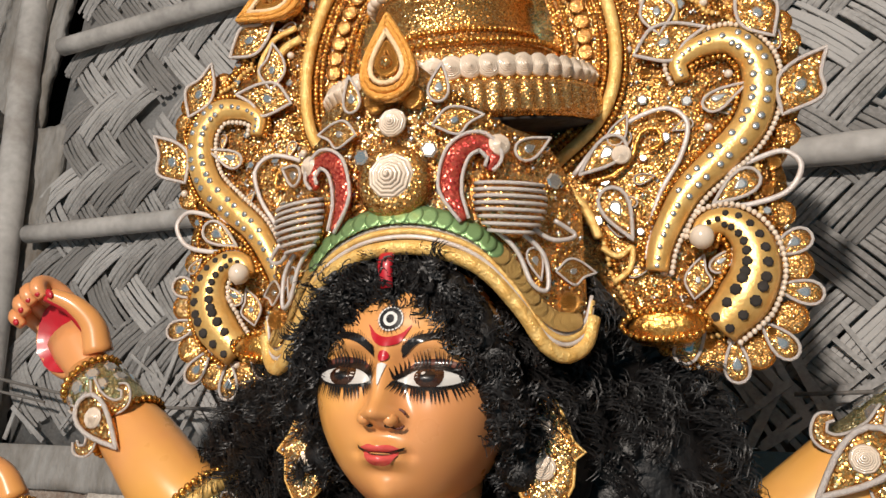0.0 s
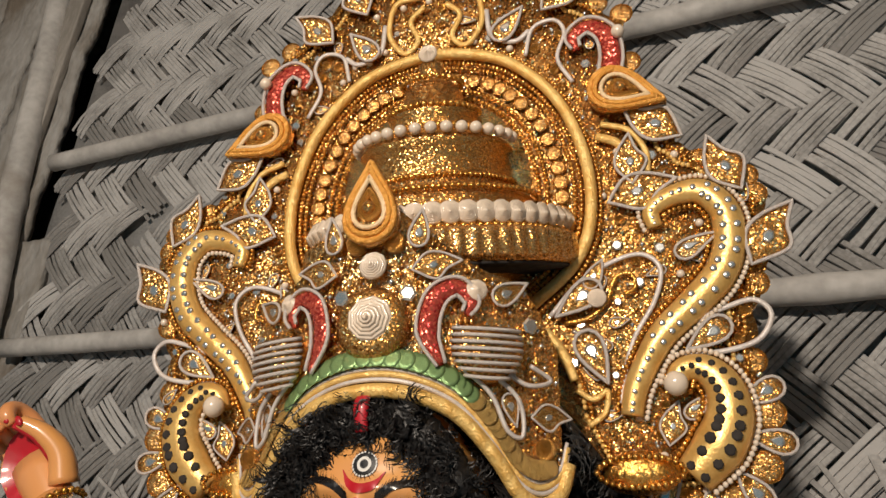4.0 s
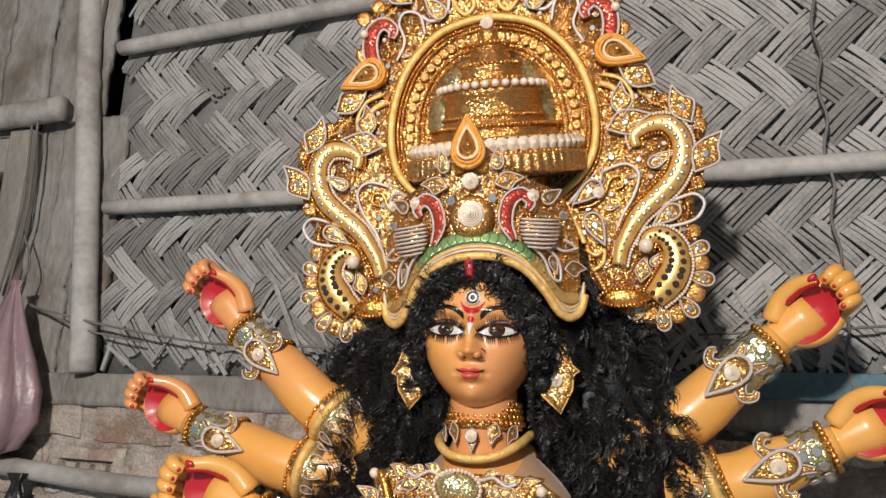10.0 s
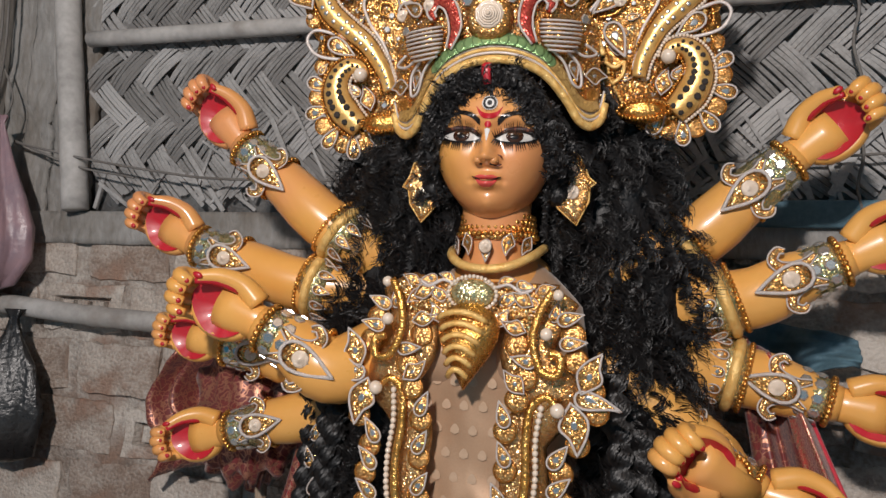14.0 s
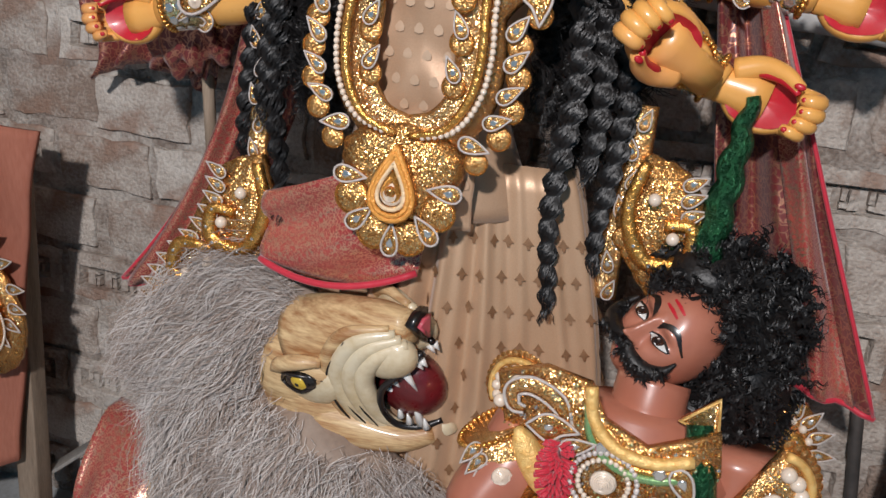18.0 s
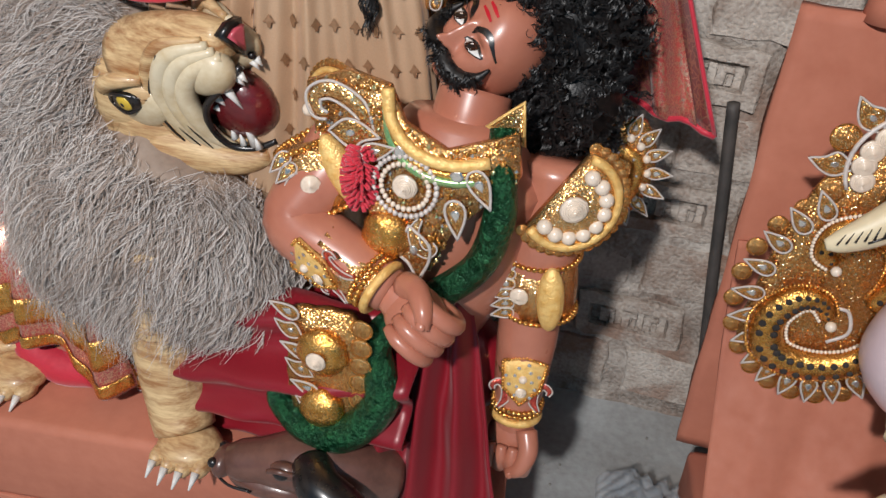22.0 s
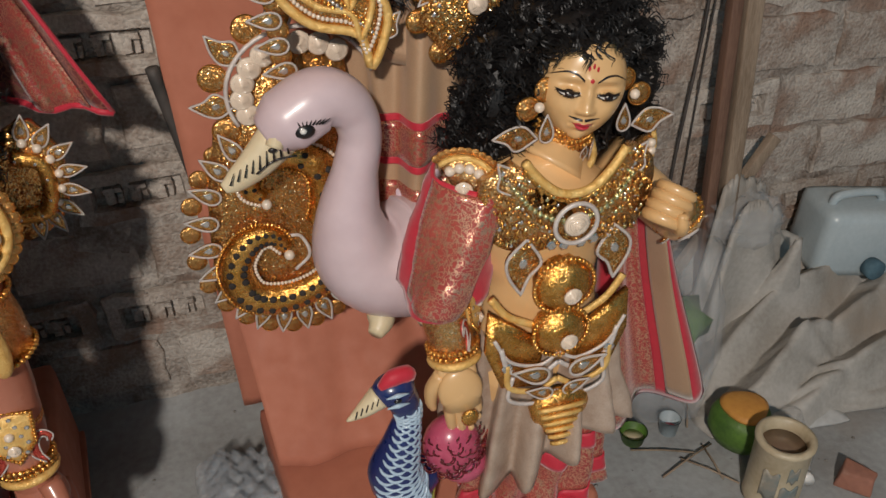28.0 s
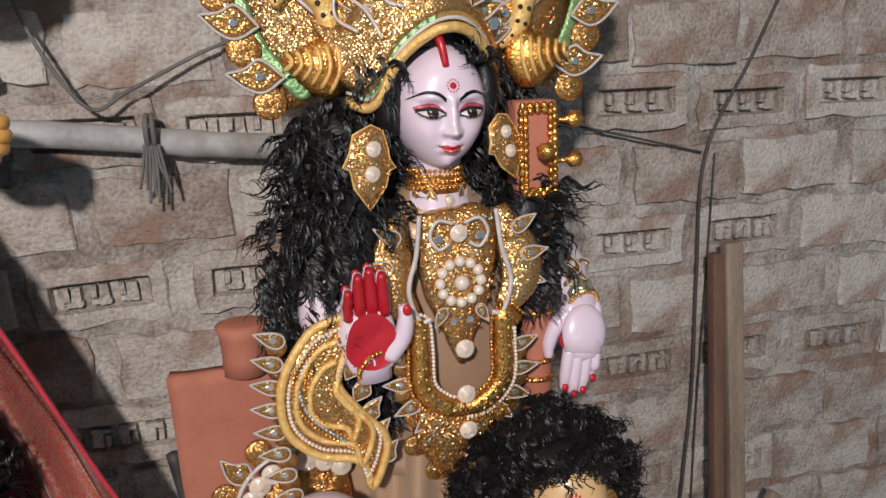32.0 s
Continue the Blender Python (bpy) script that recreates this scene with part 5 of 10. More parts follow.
fbit("shell", 0, 0.082, 0.013, 0, 0.012)
for s in (-1, 1):
    fbit("bead", s * 0.018, 0.106, 0.022, 0, 0.008)
fbit("almond", 0, 0.141, 0.078, 0, 0.012)

# earrings
ear = thing("earring", (0, 0, 0), "glittering gold leaf-shaped earring with two pearl shells", "earring", "pair of earrings")
eo = [(0.0, 0.062), (0.020, 0.055), (0.030, 0.030), (0.034, 0.012), (0.045, 0.0), (0.034, -0.006), (0.030, -0.03), (0.006, -0.068), (-0.022, -0.035), (-0.030, -0.008), (-0.042, -0.004), (-0.032, 0.018), (-0.028, 0.045)]
part("leaf_plate", Geo().plate(eo, 0.008, dome=0.006), M["gold_glitter"], ear)
part("cord_edge", Geo().tube(ringed(eo, -0.007), 0.0018, 5, closed=True, up=(0, 1, 0)), M["rope"], ear)
bead_fill("bead_cover", ear, eo, 90, 0.0028, 0.013, "")
bit("shell", ear, 0.004, 0.026, 0.014, 0.0125)
bit("shell", ear, 0.004, -0.012, 0.014, 0.0125)
ear2 = copy_thing(ear, pose(-0.448, 0.735, 1.856, -6, 6, 8))
ear2.scale = (0.84,) * 3
ear.matrix_basis = pose(-0.221, 0.768, 1.862, -6, -8, 4) @ Matrix.Scale(0.92, 4)

# collar and breast ornament
necklace = thing("necklace", (HX, 0.772, 1.763), "beaded gold choker with white-edged leaves and a pearl", "necklace")
for k, (r, z) in enumerate(((0.056, 0.050), (0.057, 0.040), (0.059, 0.030), (0.062, 0.020))):
    bead_row("bead_string", necklace, [(r * math.sin(t), -r * math.cos(t), z) for t in np.linspace(-1.9, 1.9, 40)], 0.0095, "gold")
part("choker_band", Geo().sheet(lambda s, t: ((0.053 + 0.01 * t) * math.sin(3.4 * (s - 0.5)), -(0.053 + 0.01 * t) * math.cos(3.4 * (s - 0.5)), 0.055 - 0.045 * t), 24, 4, thick=0.003), M["amber_glitter"], necklace)
for k in range(5):
    a = (k - 2) * 0.5
    bit("leaf" if k != 2 else "drop", necklace, 0.064 * math.sin(a), 0.004 - 0.012 * (k == 2), 0.064 * math.cos(a), 0.034, 180 + 20 * (k - 2), k > 2, math.degrees(a))
bit("shell", necklace, 0, -0.002, 0.072, 0.010)
part("neck_roll", Geo().tube(spline([(-0.072, 0.02, 0.006), (-0.065, -0.034, -0.012), (-0.038, -0.062, -0.030), (0, -0.071, -0.036), (0.038, -0.062, -0.030), (0.065, -0.034, -0.012), (0.072, 0.02, 0.006)], 6), 0.0075, 8), M["rope"], necklace, "yellow cord collar")

breast = thing("breast_ornament", (-0.353, 0.70, 1.30), "gold foil breast garland with mirror drops and cream cord", "ornament")
breast.rotation_euler = (0, math.radians(2.5), 0)


def breast_w(u, v):
    """The front of the garland: it follows the bust."""
    return 0.02 + 0.035 * math.exp(-((v - 0.30) / 0.10) ** 2) * math.exp(-(u / 0.16) ** 2)


for s in (-1, 1):
    f = s < 0
    limb = [(0.125, 0.40), (0.10, 0.355), (0.085, 0.31), (0.115, 0.265), (0.135, 0.245), (0.105, 0.215), (0.085, 0.18), (0.092, 0.12), (0.085, 0.06), (0.05, 0.015), (0.0, 0.0)]
    path = spline([(s * u, -breast_w(u, v) + 0.012, v) for u, v in limb], 6)
    part("foil_limb", Geo().tube(path, [0.030, 0.036, 0.040, 0.040, 0.034, 0.036, 0.036, 0.036, 0.034, 0.03], 10, flat=0.28, up=(0, -1, 0)), M["gold_glitter"], breast, "gold foil band")
    roll = [(0.135, 0.238), (0.118, 0.252), (0.098, 0.235), (0.094, 0.19), (0.098, 0.13), (0.09, 0.07), (0.06, 0.022), (0.01, 0.004)]
    scroll("roll", breast, [(u, v) for u, v in roll], [0.005, 0.0065, 0.0065, 0.0065, 0.005], 0.036, 0, "gold", "orange-gold roll", f)
    bead_row("cord_string", breast, [(s * p.x, p.y, p.z) for p in spline([(u + 0.014, -0.035, v) for u, v in roll[2:]], 6)], 0.009, "pearl")
    scroll("roll", breast, [(0.12, 0.40), (0.105, 0.37), (0.098, 0.33), (0.112, 0.29), (0.135, 0.285), (0.138, 0.31), (0.122, 0.315)], 0.0058, 0.062, 0, "gold", "orange-gold scroll", f)
    bit("pearl", breast, s * 0.137, 0.236, 0.045, 0.021)
    bit("pearl", breast, s * 0.118, 0.34, 0.07, 0.018)
    bit("pearl", breast, s * 0.128, 0.395, 0.06, 0.016)
    for u, v, size, ang, kind in ((0.145, 0.365, 0.042, 70, "drop"), (0.152, 0.33, 0.042, 80, "drop"), (0.085, 0.30, 0.04, -80, "drop"), (0.068, 0.345, 0.04, -80, "leaf"), (0.075, 0.385, 0.038, -70, "leaf"), (0.178, 0.29, 0.065, 15, "leaf"), (0.185, 0.262, 0.06, 65, "bent_drop"), (0.162, 0.215, 0.075, 160, "leaf"), (0.075, 0.268, 0.045, -55, "leaf"), (0.060, 0.222, 0.042, -20, "drop"), (0.062, 0.165, 0.042, -25, "drop"), (0.058, 0.105, 0.042, -30, "drop"), (0.142, 0.172, 0.045, 35, "drop"), (0.146, 0.13, 0.045, 45, "drop"), (0.144, 0.085, 0.045, 55, "drop"), (0.132, 0.045, 0.045, 70, "drop"), (0.105, 0.005, 0.05, 100, "drop")):
        bit(kind, breast, s * u, v, breast_w(u, v) + 0.008, size * 0.92, s * ang, f)
        bit("scallop", breast, s * (u + 0.004), v - 0.024, breast_w(u, v), 0.034)
# foot of the garland
for k in range(9):
    a = math.pi + math.pi * k / 8
    bit("drop" if k % 2 == 0 else "scallop", breast, 0.072 * math.cos(a), -0.068 + 0.085 * math.sin(a), 0.028, 0.052, math.degrees(-a) + 270)
part("foot_plate", Geo().plate(scalloped([(0.0, 0, 0.02), (0.08, 0, -0.01), (0.085, 0, -0.06), (0.05, 0, -0.115), (0, 0, -0.15), (-0.05, 0, -0.115), (-0.085, 0, -0.06), (-0.08, 0, -0.01)], 16, 0.03), 0.022, dome=0.012), M["amber_glitter"], breast)
bit("almond", breast, 0, -0.065, 0.034, 0.105)
bit("shell", breast, 0, -0.080, 0.052, 0.017)
heart = Geo().plate([(x, -z) for x, z in teardrop(0.13, 0.125)], 0.012, dome=0.022)
part("heart_boss", heart, M["gold"], breast, "gold corded leaf-shaped pendant", at=Matrix.Translation((0.005, -0.058, 0.312)) @ Matrix.Diagonal((0.9, 1, 0.95, 1)))
for k in range(6):
    part("ribbed_cord", Geo().tube([(0.042 * (1 - 0.12 * k) * math.sin(t), -0.094 + 0.012 * t * t, 0.352 - 0.016 * k + 0.008 * math.cos(t * 2)) for t in np.linspace(-1, 1, 9)], 0.0045, 6, up=(0, 1, 0)), M["rope"], breast)
oval = Geo().ball((0, 0, 0), (0.032, 0.012, 0.021), 18, 10)
part("oval_boss", oval, M["pale_glitter"], breast, "greenish mirror oval", at=Matrix.Translation((0.005, -0.062, 0.387)))
bead_row("bead_string", breast, [(0.005 + 0.036 * math.cos(t), -0.064, 0.387 + 0.025 * math.sin(t)) for t in np.linspace(0, 2 * math.pi, 25)[:-1]], 0.006, "pearl", closed=True)
yoke = [(-0.075, 0.408), (0.0, 0.405), (0.075, 0.408), (0.12, 0.405), (0.12, 0.36), (0.085, 0.34), (0.045, 0.37), (0.0, 0.385), (-0.045, 0.37), (-0.085, 0.34), (-0.12, 0.36), (-0.12, 0.405)]


def yoke_y(u, v):
    return -0.004 - (0.45 - v) * 0.42 + 0.9 * u * u


part("yoke", Geo().sheet(lambda s, t: (lambda u, v: (u, yoke_y(u, v), v))(-0.12 + 0.24 * s, 0.345 + 0.02 * abs(2 * s - 1) + (0.060 - 0.015 * abs(2 * s - 1)) * t), 24, 8, thick=0.006), M["gold_glitter"], breast, "gold net yoke below the collar")
bead_fill("bead_cover", breast, yoke, 420, 0.0036, 0, "gilt beads", lambda u, v: yoke_y(u, v) - 0.008)
for s in (-1, 1):
    for u, v, size, ang, kind in ((0.045, 0.410, 0.026, 65, "leaf"), (0.075, 0.405, 0.028, 100, "drop"), (0.102, 0.402, 0.030, 60, "leaf"), (0.056, 0.385, 0.034, 60, "drop"), (0.088, 0.378, 0.034, 120, "leaf"), (0.05, 0.355, 0.03, 20, "leaf"), (0.122, 0.372, 0.03, 10, "drop")):
        bit(kind, breast, s * u, v, 0.010 - yoke_y(u, v), size, s * ang, s < 0)
    scroll("silver_curl", breast, [(0.012, 0.408), (0.03, 0.40), (0.05, 0.405), (0.07, 0.395), (0.085, 0.40)], 0.0025, 0.034, 0, "piping", "silver cord curl", s < 0)

front = thing("blouse_front", (-0.345, 0.72, 1.35), "beige brocade silk blouse front under the garland", "blouse")


def blouse_at(u, v):
    x, z = -0.435 + 0.18 * u, 1.66 - 0.50 * v
    y = float(np.interp(z, [1.16, 1.32, 1.47, 1.60, 1.66], [0.722, 0.716, 0.712, 0.690, 0.700])) + 1.1 * (x + 0.345) ** 2
    return (x, y - 0.005 * math.sin(60 * (z + 0.8 * abs(x + 0.345))) * v - 0.004 * noise.noise((x * 30, z * 14, 2)), z)


wpart("cloth", Geo().sheet(blouse_at, 40, 60, thick=-0.003), M["silk"], front)
g = Geo()
for i in range(6):
    for j in range(13):
        u, v = (i + 0.3 + 0.5 * (j % 2)) / 6.2, 0.06 + j * 0.072
        q = Vector(blouse_at(min(u, 1), v)) + Vector((0, -0.005, 0))
        g.add([q + Vector((0.007 * math.cos(t) * (1 - 0.4 * math.sin(t)), 0, 0.008 * math.sin(t))) for t in np.linspace(0, 6.28, 9)[:-1]], [list(range(8))])
M["silk_dot"] = material("pale_woven_dot", (0.58, 0.41, 0.28), (0.50, 0.34, 0.22), 0.4, 0.3)
tagged(wpart("woven_motif", g, M["silk_dot"], front, "small woven dots"), kind="stuff")

# skirt, sash and shawl
def pleats(u, v, n=12, deep=0.030):
    """Deep slanted folds on one half, a soft flat fall on the other."""
    calm = min(1, max(0, (u - 0.42) / 0.25))
    w = u + 0.09 * v * (1 - calm) + 0.015 * noise.noise((u * 5, v * 2, 3))
    fold = math.sin(n * 2 * math.pi * w) + 0.5 * math.sin(n * 3.7 * math.pi * w + 2 * v) + 0.5 * noise.noise((u * 26, v * 3, 1))
    broad = 0.8 * math.sin(5.3 * math.pi * u + 1.2 * v) + 1.2 * noise.noise((u * 9, v * 2.5, 7))
    return deep * (0.35 + 0.65 * v) * (fold * (1 - 0.85 * calm) + broad * calm)


def skirt_point(u, v):
    a = math.pi * (0.04 + 0.92 * u)
    z = 1.26 - 0.98 * v
    r = 0.17 + 0.17 * v ** 0.8 + pleats(u, v)
    return (-0.30 - math.cos(a) * r * 1.12 + 0.04 * v, 0.88 - math.sin(a) * (0.11 + 0.09 * v + pleats(u, v)), z)


M["silk_motif"] = material("beige_silk_with_motifs", (0.52, 0.345, 0.215), (0.45, 0.28, 0.165), 0.42, 0.25, scale=5, fine=500, bump=0.25, depth=0.001, sheen=0.3)
skirt = thing("sari_skirt", (-0.3, 0.88, 0.3), "beige brocade silk skirt with small woven motifs, pleated", "sari")
wpart("pleated_cloth", Geo().sheet(skirt_point, 180, 24, thick=0.004), M["silk_motif"], skirt)
g = Geo()
leaf3 = [(0.0, 0.5), (0.28, 0.1), (0.5, -0.1), (0.2, -0.15), (0.1, -0.5), (-0.1, -0.5), (-0.2, -0.15), (-0.5, -0.1), (-0.28, 0.1)]
for i in range(20):
    for j in range(15):
        u, v = (i + 0.5 + 0.5 * (j % 2)) / 20.5, 0.12 + j * 0.058
        p, q, r = (Vector(skirt_point(u + a, v + b)) for a, b in ((0, 0), (0.004, 0), (0, 0.01)))
        x, z = (q - p).normalized(), (p - r).normalized()
        y = z.cross(x).normalized()
        g.add([p - (x.cross(z)) * -0.0055 * 1 + x * a * 0.019 + z * b * 0.021 for a, b in leaf3], [list(range(9))[::-1]])
M["motif"] = material("bronze_woven_motif", (0.34, 0.19, 0.10), (0.26, 0.14, 0.07), 0.4, 0.4, scale=60)
tagged(wpart("woven_motif", g, M["motif"], skirt, "small woven leaf motifs"), kind="stuff")
sash = thing("sash", (-0.45, 0.76, 1.1), "maroon and copper brocade sash hung across the hips", "sash")
wpart("cloth", Geo().sheet(lambda u, v: (-0.60 + 0.27 * u, 0.735 - 0.02 * math.sin(3 * u) - 0.012 * math.sin(9 * v + 4 * u), 1.17 + 0.10 * u - (0.09 + 0.15 * u * (1 - 0.6 * u)) * v * 1.25), 24, 14, thick=0.004), M["copper"], sash)
wpart("red_hem", Geo().tube([Vector((-0.60 + 0.27 * u, 0.725 - 0.02 * math.sin(3 * u), 1.17 + 0.10 * u - (0.09 + 0.15 * u * (1 - 0.6 * u)) * 1.25)) for u in np.linspace(0, 1, 16)], 0.006, 8), M["redcloth"], sash, "bright red hem")
shawl = thing("shawl", (0.2, 1.0, 0.9), "maroon brocade shawl with red hem hanging from the shoulders", "shawl")


def shawl_right(u, v):
    return (0.02 + 0.26 * u * (0.35 + 0.65 * v) + 0.13 * v, 0.99 - 0.07 * u - 0.022 * math.sin(10 * u + 2 * v) - 0.010 * math.sin(23 * u + 5 * v) + 0.025 * noise.noise((u * 4, v * 4, 2)), 1.66 - 0.70 * v - 0.06 * u)


def shawl_left(u, v):
    return (-0.60 - 0.20 * u * (0.5 + 0.5 * v) - 0.20 * v * v, 0.93 - 0.05 * u - 0.025 * math.sin(9 * u + 2 * v) - 0.010 * math.sin(21 * u + 4 * v), 1.50 - 0.58 * v - 0.03 * u)


wpart("right_fall", Geo().sheet(shawl_right, 48, 30, thick=0.005), M["maroon"], shawl)
wpart("left_fall", Geo().sheet(shawl_left, 48, 30, thick=0.005), M["maroon"], shawl)
for fn in (shawl_right, shawl_left):
    wpart("red_hem", Geo().tube([Vector(fn(u, 1.0)) for u in np.linspace(0, 1, 14)], 0.006, 6), M["redcloth"], shawl, "red braided hem")
    wpart("red_hem", Geo().tube([Vector(fn(1.0, u)) for u in np.linspace(0, 1, 18)], 0.004, 6), M["redcloth"], shawl)
    wpart("zari_border", Geo().sheet(lambda u, v, fn=fn: Vector(fn(0.60 + 0.28 * u, v)) + Vector((0, -0.006, 0)), 8, 24, thick=0.002), M["copper"], shawl, "copper woven border")
crumple = thing("cloth_knot", (-0.86, 0.93, 1.45), "dark red crumpled cloth bunch behind the arms", "cloth")
part("folds", Geo().ball((0, 0, 0), (0.11, 0.06, 0.13), 36, 24, shape=lambda d, q: q * (1 + 0.22 * noise.noise(d * 3.1) + 0.12 * math.sin(d.x * 16 + 3 * d.z))), M["maroon"], crumple)
part("stick", Geo().tube([(0.02, 0.06, -0.42), (0, 0.04, 0.05)], 0.012, 8), M["wood"], crumple)

# hip ornaments
hip = thing("hip_ornament", (-0.69, 0.775, 1.06), "gilded scrollwork hip ornament with pearls and drops", "ornament", "hip ornaments")
part("foil_back", Geo().plate(scalloped([(0.07, 0, 0.16), (0.10, 0, 0.05), (0.06, 0, -0.03), (0.0, 0, -0.09), (-0.09, 0, -0.17), (-0.13, 0, -0.15), (-0.10, 0, -0.05), (-0.06, 0, 0.02), (0.0, 0, 0.13)], 24, 0.03), 0.02), M["amber_glitter"], hip)
for pts in ([(0.07, 0.15), (0.085, 0.07), (0.05, 0.0), (-0.01, 0.01), (-0.01, 0.06), (0.03, 0.06)], [(-0.01, -0.01), (-0.07, -0.01), (-0.085, -0.06), (-0.05, -0.08), (-0.04, -0.05)], [(-0.06, -0.09), (-0.11, -0.10), (-0.12, -0.15), (-0.08, -0.16)]):
    scroll("scroll", hip, pts, [0.009, 0.014, 0.014, 0.009], 0.03, 8, "gold")
for u, v in ((0.015, 0.045), (-0.05, -0.055), (0.05, 0.1), (-0.01, -0.03)):
    bit("pearl", hip, u, v, 0.045, 0.02)
for k in range(12):
    t = k / 11
    bit("drop", hip, -0.005 - 0.13 * t + 0.02 * math.sin(6 * t), 0.13 - 0.27 * t, 0.026, 0.04, -60 - 20 * t)
    bit("scallop", hip, 0.085 - 0.16 * t, 0.03 - 0.19 * t, 0.022, 0.035)
hip2 = copy_thing(hip, pose(0.055, 0.83, 1.14, 0, 0, 180) @ Matrix.Diagonal((1, 1, 1, 1)))
hip2.matrix_basis = pose(0.055, 0.83, 1.14) @ Matrix.Diagonal((-1, 1, 1, 1))
chain = thing("hanging_garland", (-0.645, 0.80, 1.3), "hanging gold garland with white-edged drops", "garland", "hanging garlands")
part("foil_strip", Geo().tube(spline([(0, 0, 0.17), (0.006, 0, 0.05), (-0.004, 0, -0.06), (0, 0, -0.14)], 6), 0.02, 8, flat=0.3, up=(0, -1, 0)), M["gold_glitter"], chain)
for k in range(7):
    bit("drop", chain, 0.006 * (-1) ** k, 0.15 - 0.045 * k, 0.012, 0.036, 15 * (-1) ** k)
copy_thing(chain, pose(-0.04, 0.83, 1.20, 0, 3, 0))

# hair
MASSES = [((HX - 0.088, 0.775, 2.000), (0.056, 0.045, 0.075)), ((HX + 0.088, 0.800, 2.000), (0.056, 0.045, 0.075)), ((HX - 0.112, 0.790, 1.90), (0.035, 0.04, 0.10)), ((HX + 0.116, 0.825, 1.90), (0.038, 0.04, 0.10)), ((HX, 0.84, 1.975), (0.145, 0.10, 0.10)), ((-0.49, 0.855, 1.85), (0.150, 0.085, 0.145)), ((-0.195, 0.925, 1.85), (0.135, 0.085, 0.145)), ((-0.535, 0.855, 1.68), (0.115, 0.085, 0.17)), ((-0.135, 0.910, 1.66), (0.110, 0.085, 0.18)), ((-0.53, 0.815, 1.50), (0.075, 0.07, 0.16)), ((-0.12, 0.87, 1.49), (0.080, 0.07, 0.17))]
wig = thing("wig", (HX, 0.82, 1.9), "long black curly jute wig falling over the shoulders", "hair")
g, starts, outs = Geo(), [], []
for c, r in MASSES:
    g.ball(c, [k * 0.93 for k in r], 24, 16, shape=lambda d, q: q * (1 + 0.12 * noise.noise(d * 4)))
    for _ in range(int(60000 * r[0] * r[2])):
        a, z = random.uniform(0.0, 2 * math.pi), random.uniform(-1, 1)
        w = math.sqrt(1 - z * z)
        d = Vector((w * math.cos(a), -abs(w * math.sin(a)), z))
        starts.append(Vector(c) + Vector((d.x * r[0], d.y * r[1], d.z * r[2])))
        outs.append(d)
HAIRLINE = [(0.10, 0.77), (0.22, 0.75), (0.34, 0.70), (0.46, 0.63), (0.58, 0.54), (0.69, 0.43), (0.79, 0.30), (0.88, 0.16), (0.95, 0.0), (1.0, -0.18), (1.03, -0.38), (1.05, -0.58)]
rim = []
for s in (-1, 1):
    for x, z in HAIRLINE:
        c = hm @ Vector((s * x * head.w, head.front(x * 0.9, z * 0.95) + 0.006, z * head.h))
        g.ball(c, (0.0225, 0.020, 0.0225), 12, 8)
        for _ in range(16):
            d = Vector((random.gauss(0, 1), -abs(random.gauss(0, 1)), random.gauss(0, 1))).normalized()
            rim.append(c + d * 0.019)
wpart("hair_mass", g, M["hair"], wig)
P = [curl_paths(starts[::5], (0, -0.15, -1), 0.075, 0.0105, 2.3, 10, 0.0034, 0.45, 14, 0.0004, outs[::5])]
P.append(curl_paths(rim, (0, -0.25, -0.4), 0.022, 0.0050, 1.5, 8, 0.0028, 0.8, 14, 0.0004))
tagged(wpart("curl_cover", strand_mesh("curl_cover", np.concatenate(P), [0.0006, 0.0008, 0.0007, 0.0003], [M["hair"]]), None, wig), kind="stuff")
for x, y, z0, z1 in ((-0.585, 0.745, 1.58, 1.12), (-0.665, 0.80, 1.52, 1.17), (-0.135, 0.765, 1.58, 1.03), (-0.065, 0.81, 1.5, 1.10), (-0.10, 0.79, 1.5, 1.25), (-0.62, 0.77, 1.52, 1.27)):
    n = int((z0 - z1) / 0.005)
    t = np.linspace(0, 1, n)[None]
    K = 90
    a0, up = np.random.uniform(0, 6.283, (K, 1)), np.random.uniform(-0.01, 0.05, (K, 1))
    z = z0 + (z1 + up - z0) * t
    puff = 0.45 + 0.55 * np.abs(np.sin(3.1416 * (z + 0.3 * x) / 0.036))
    ph = a0 + (z0 - z) * 34 + np.random.normal(0, 0.10, (K, n))
    rad = 0.0215 * np.sqrt(np.random.uniform(0.1, 1, (K, 1))) * puff * (1 - 0.35 * t ** 2) + np.random.normal(0, 0.0008, (K, n))
    sway = 0.008 * np.sin((z0 - z) * 16 + 9 * x)
    lock = np.stack([x + sway + rad * np.sin(ph), y + rad * np.cos(ph), z], -1)
    tagged(wpart("ringlet", strand_mesh("ringlet", lock, [0.0010, 0.0014, 0.0012, 0.0005], [M["hair"]]), None, wig), kind="stuff")
whole("parting_mark", Geo().tube(spline([(-0.325, 0.642, 2.034), (-0.325, 0.631, 2.016), (-0.323, 0.634, 1.992)], 5), [0.005, 0.008, 0.006], 8, flat=0.5, up=(0, 1, 0)), M["red"], "bright red powder mark along the hair parting", "mark")


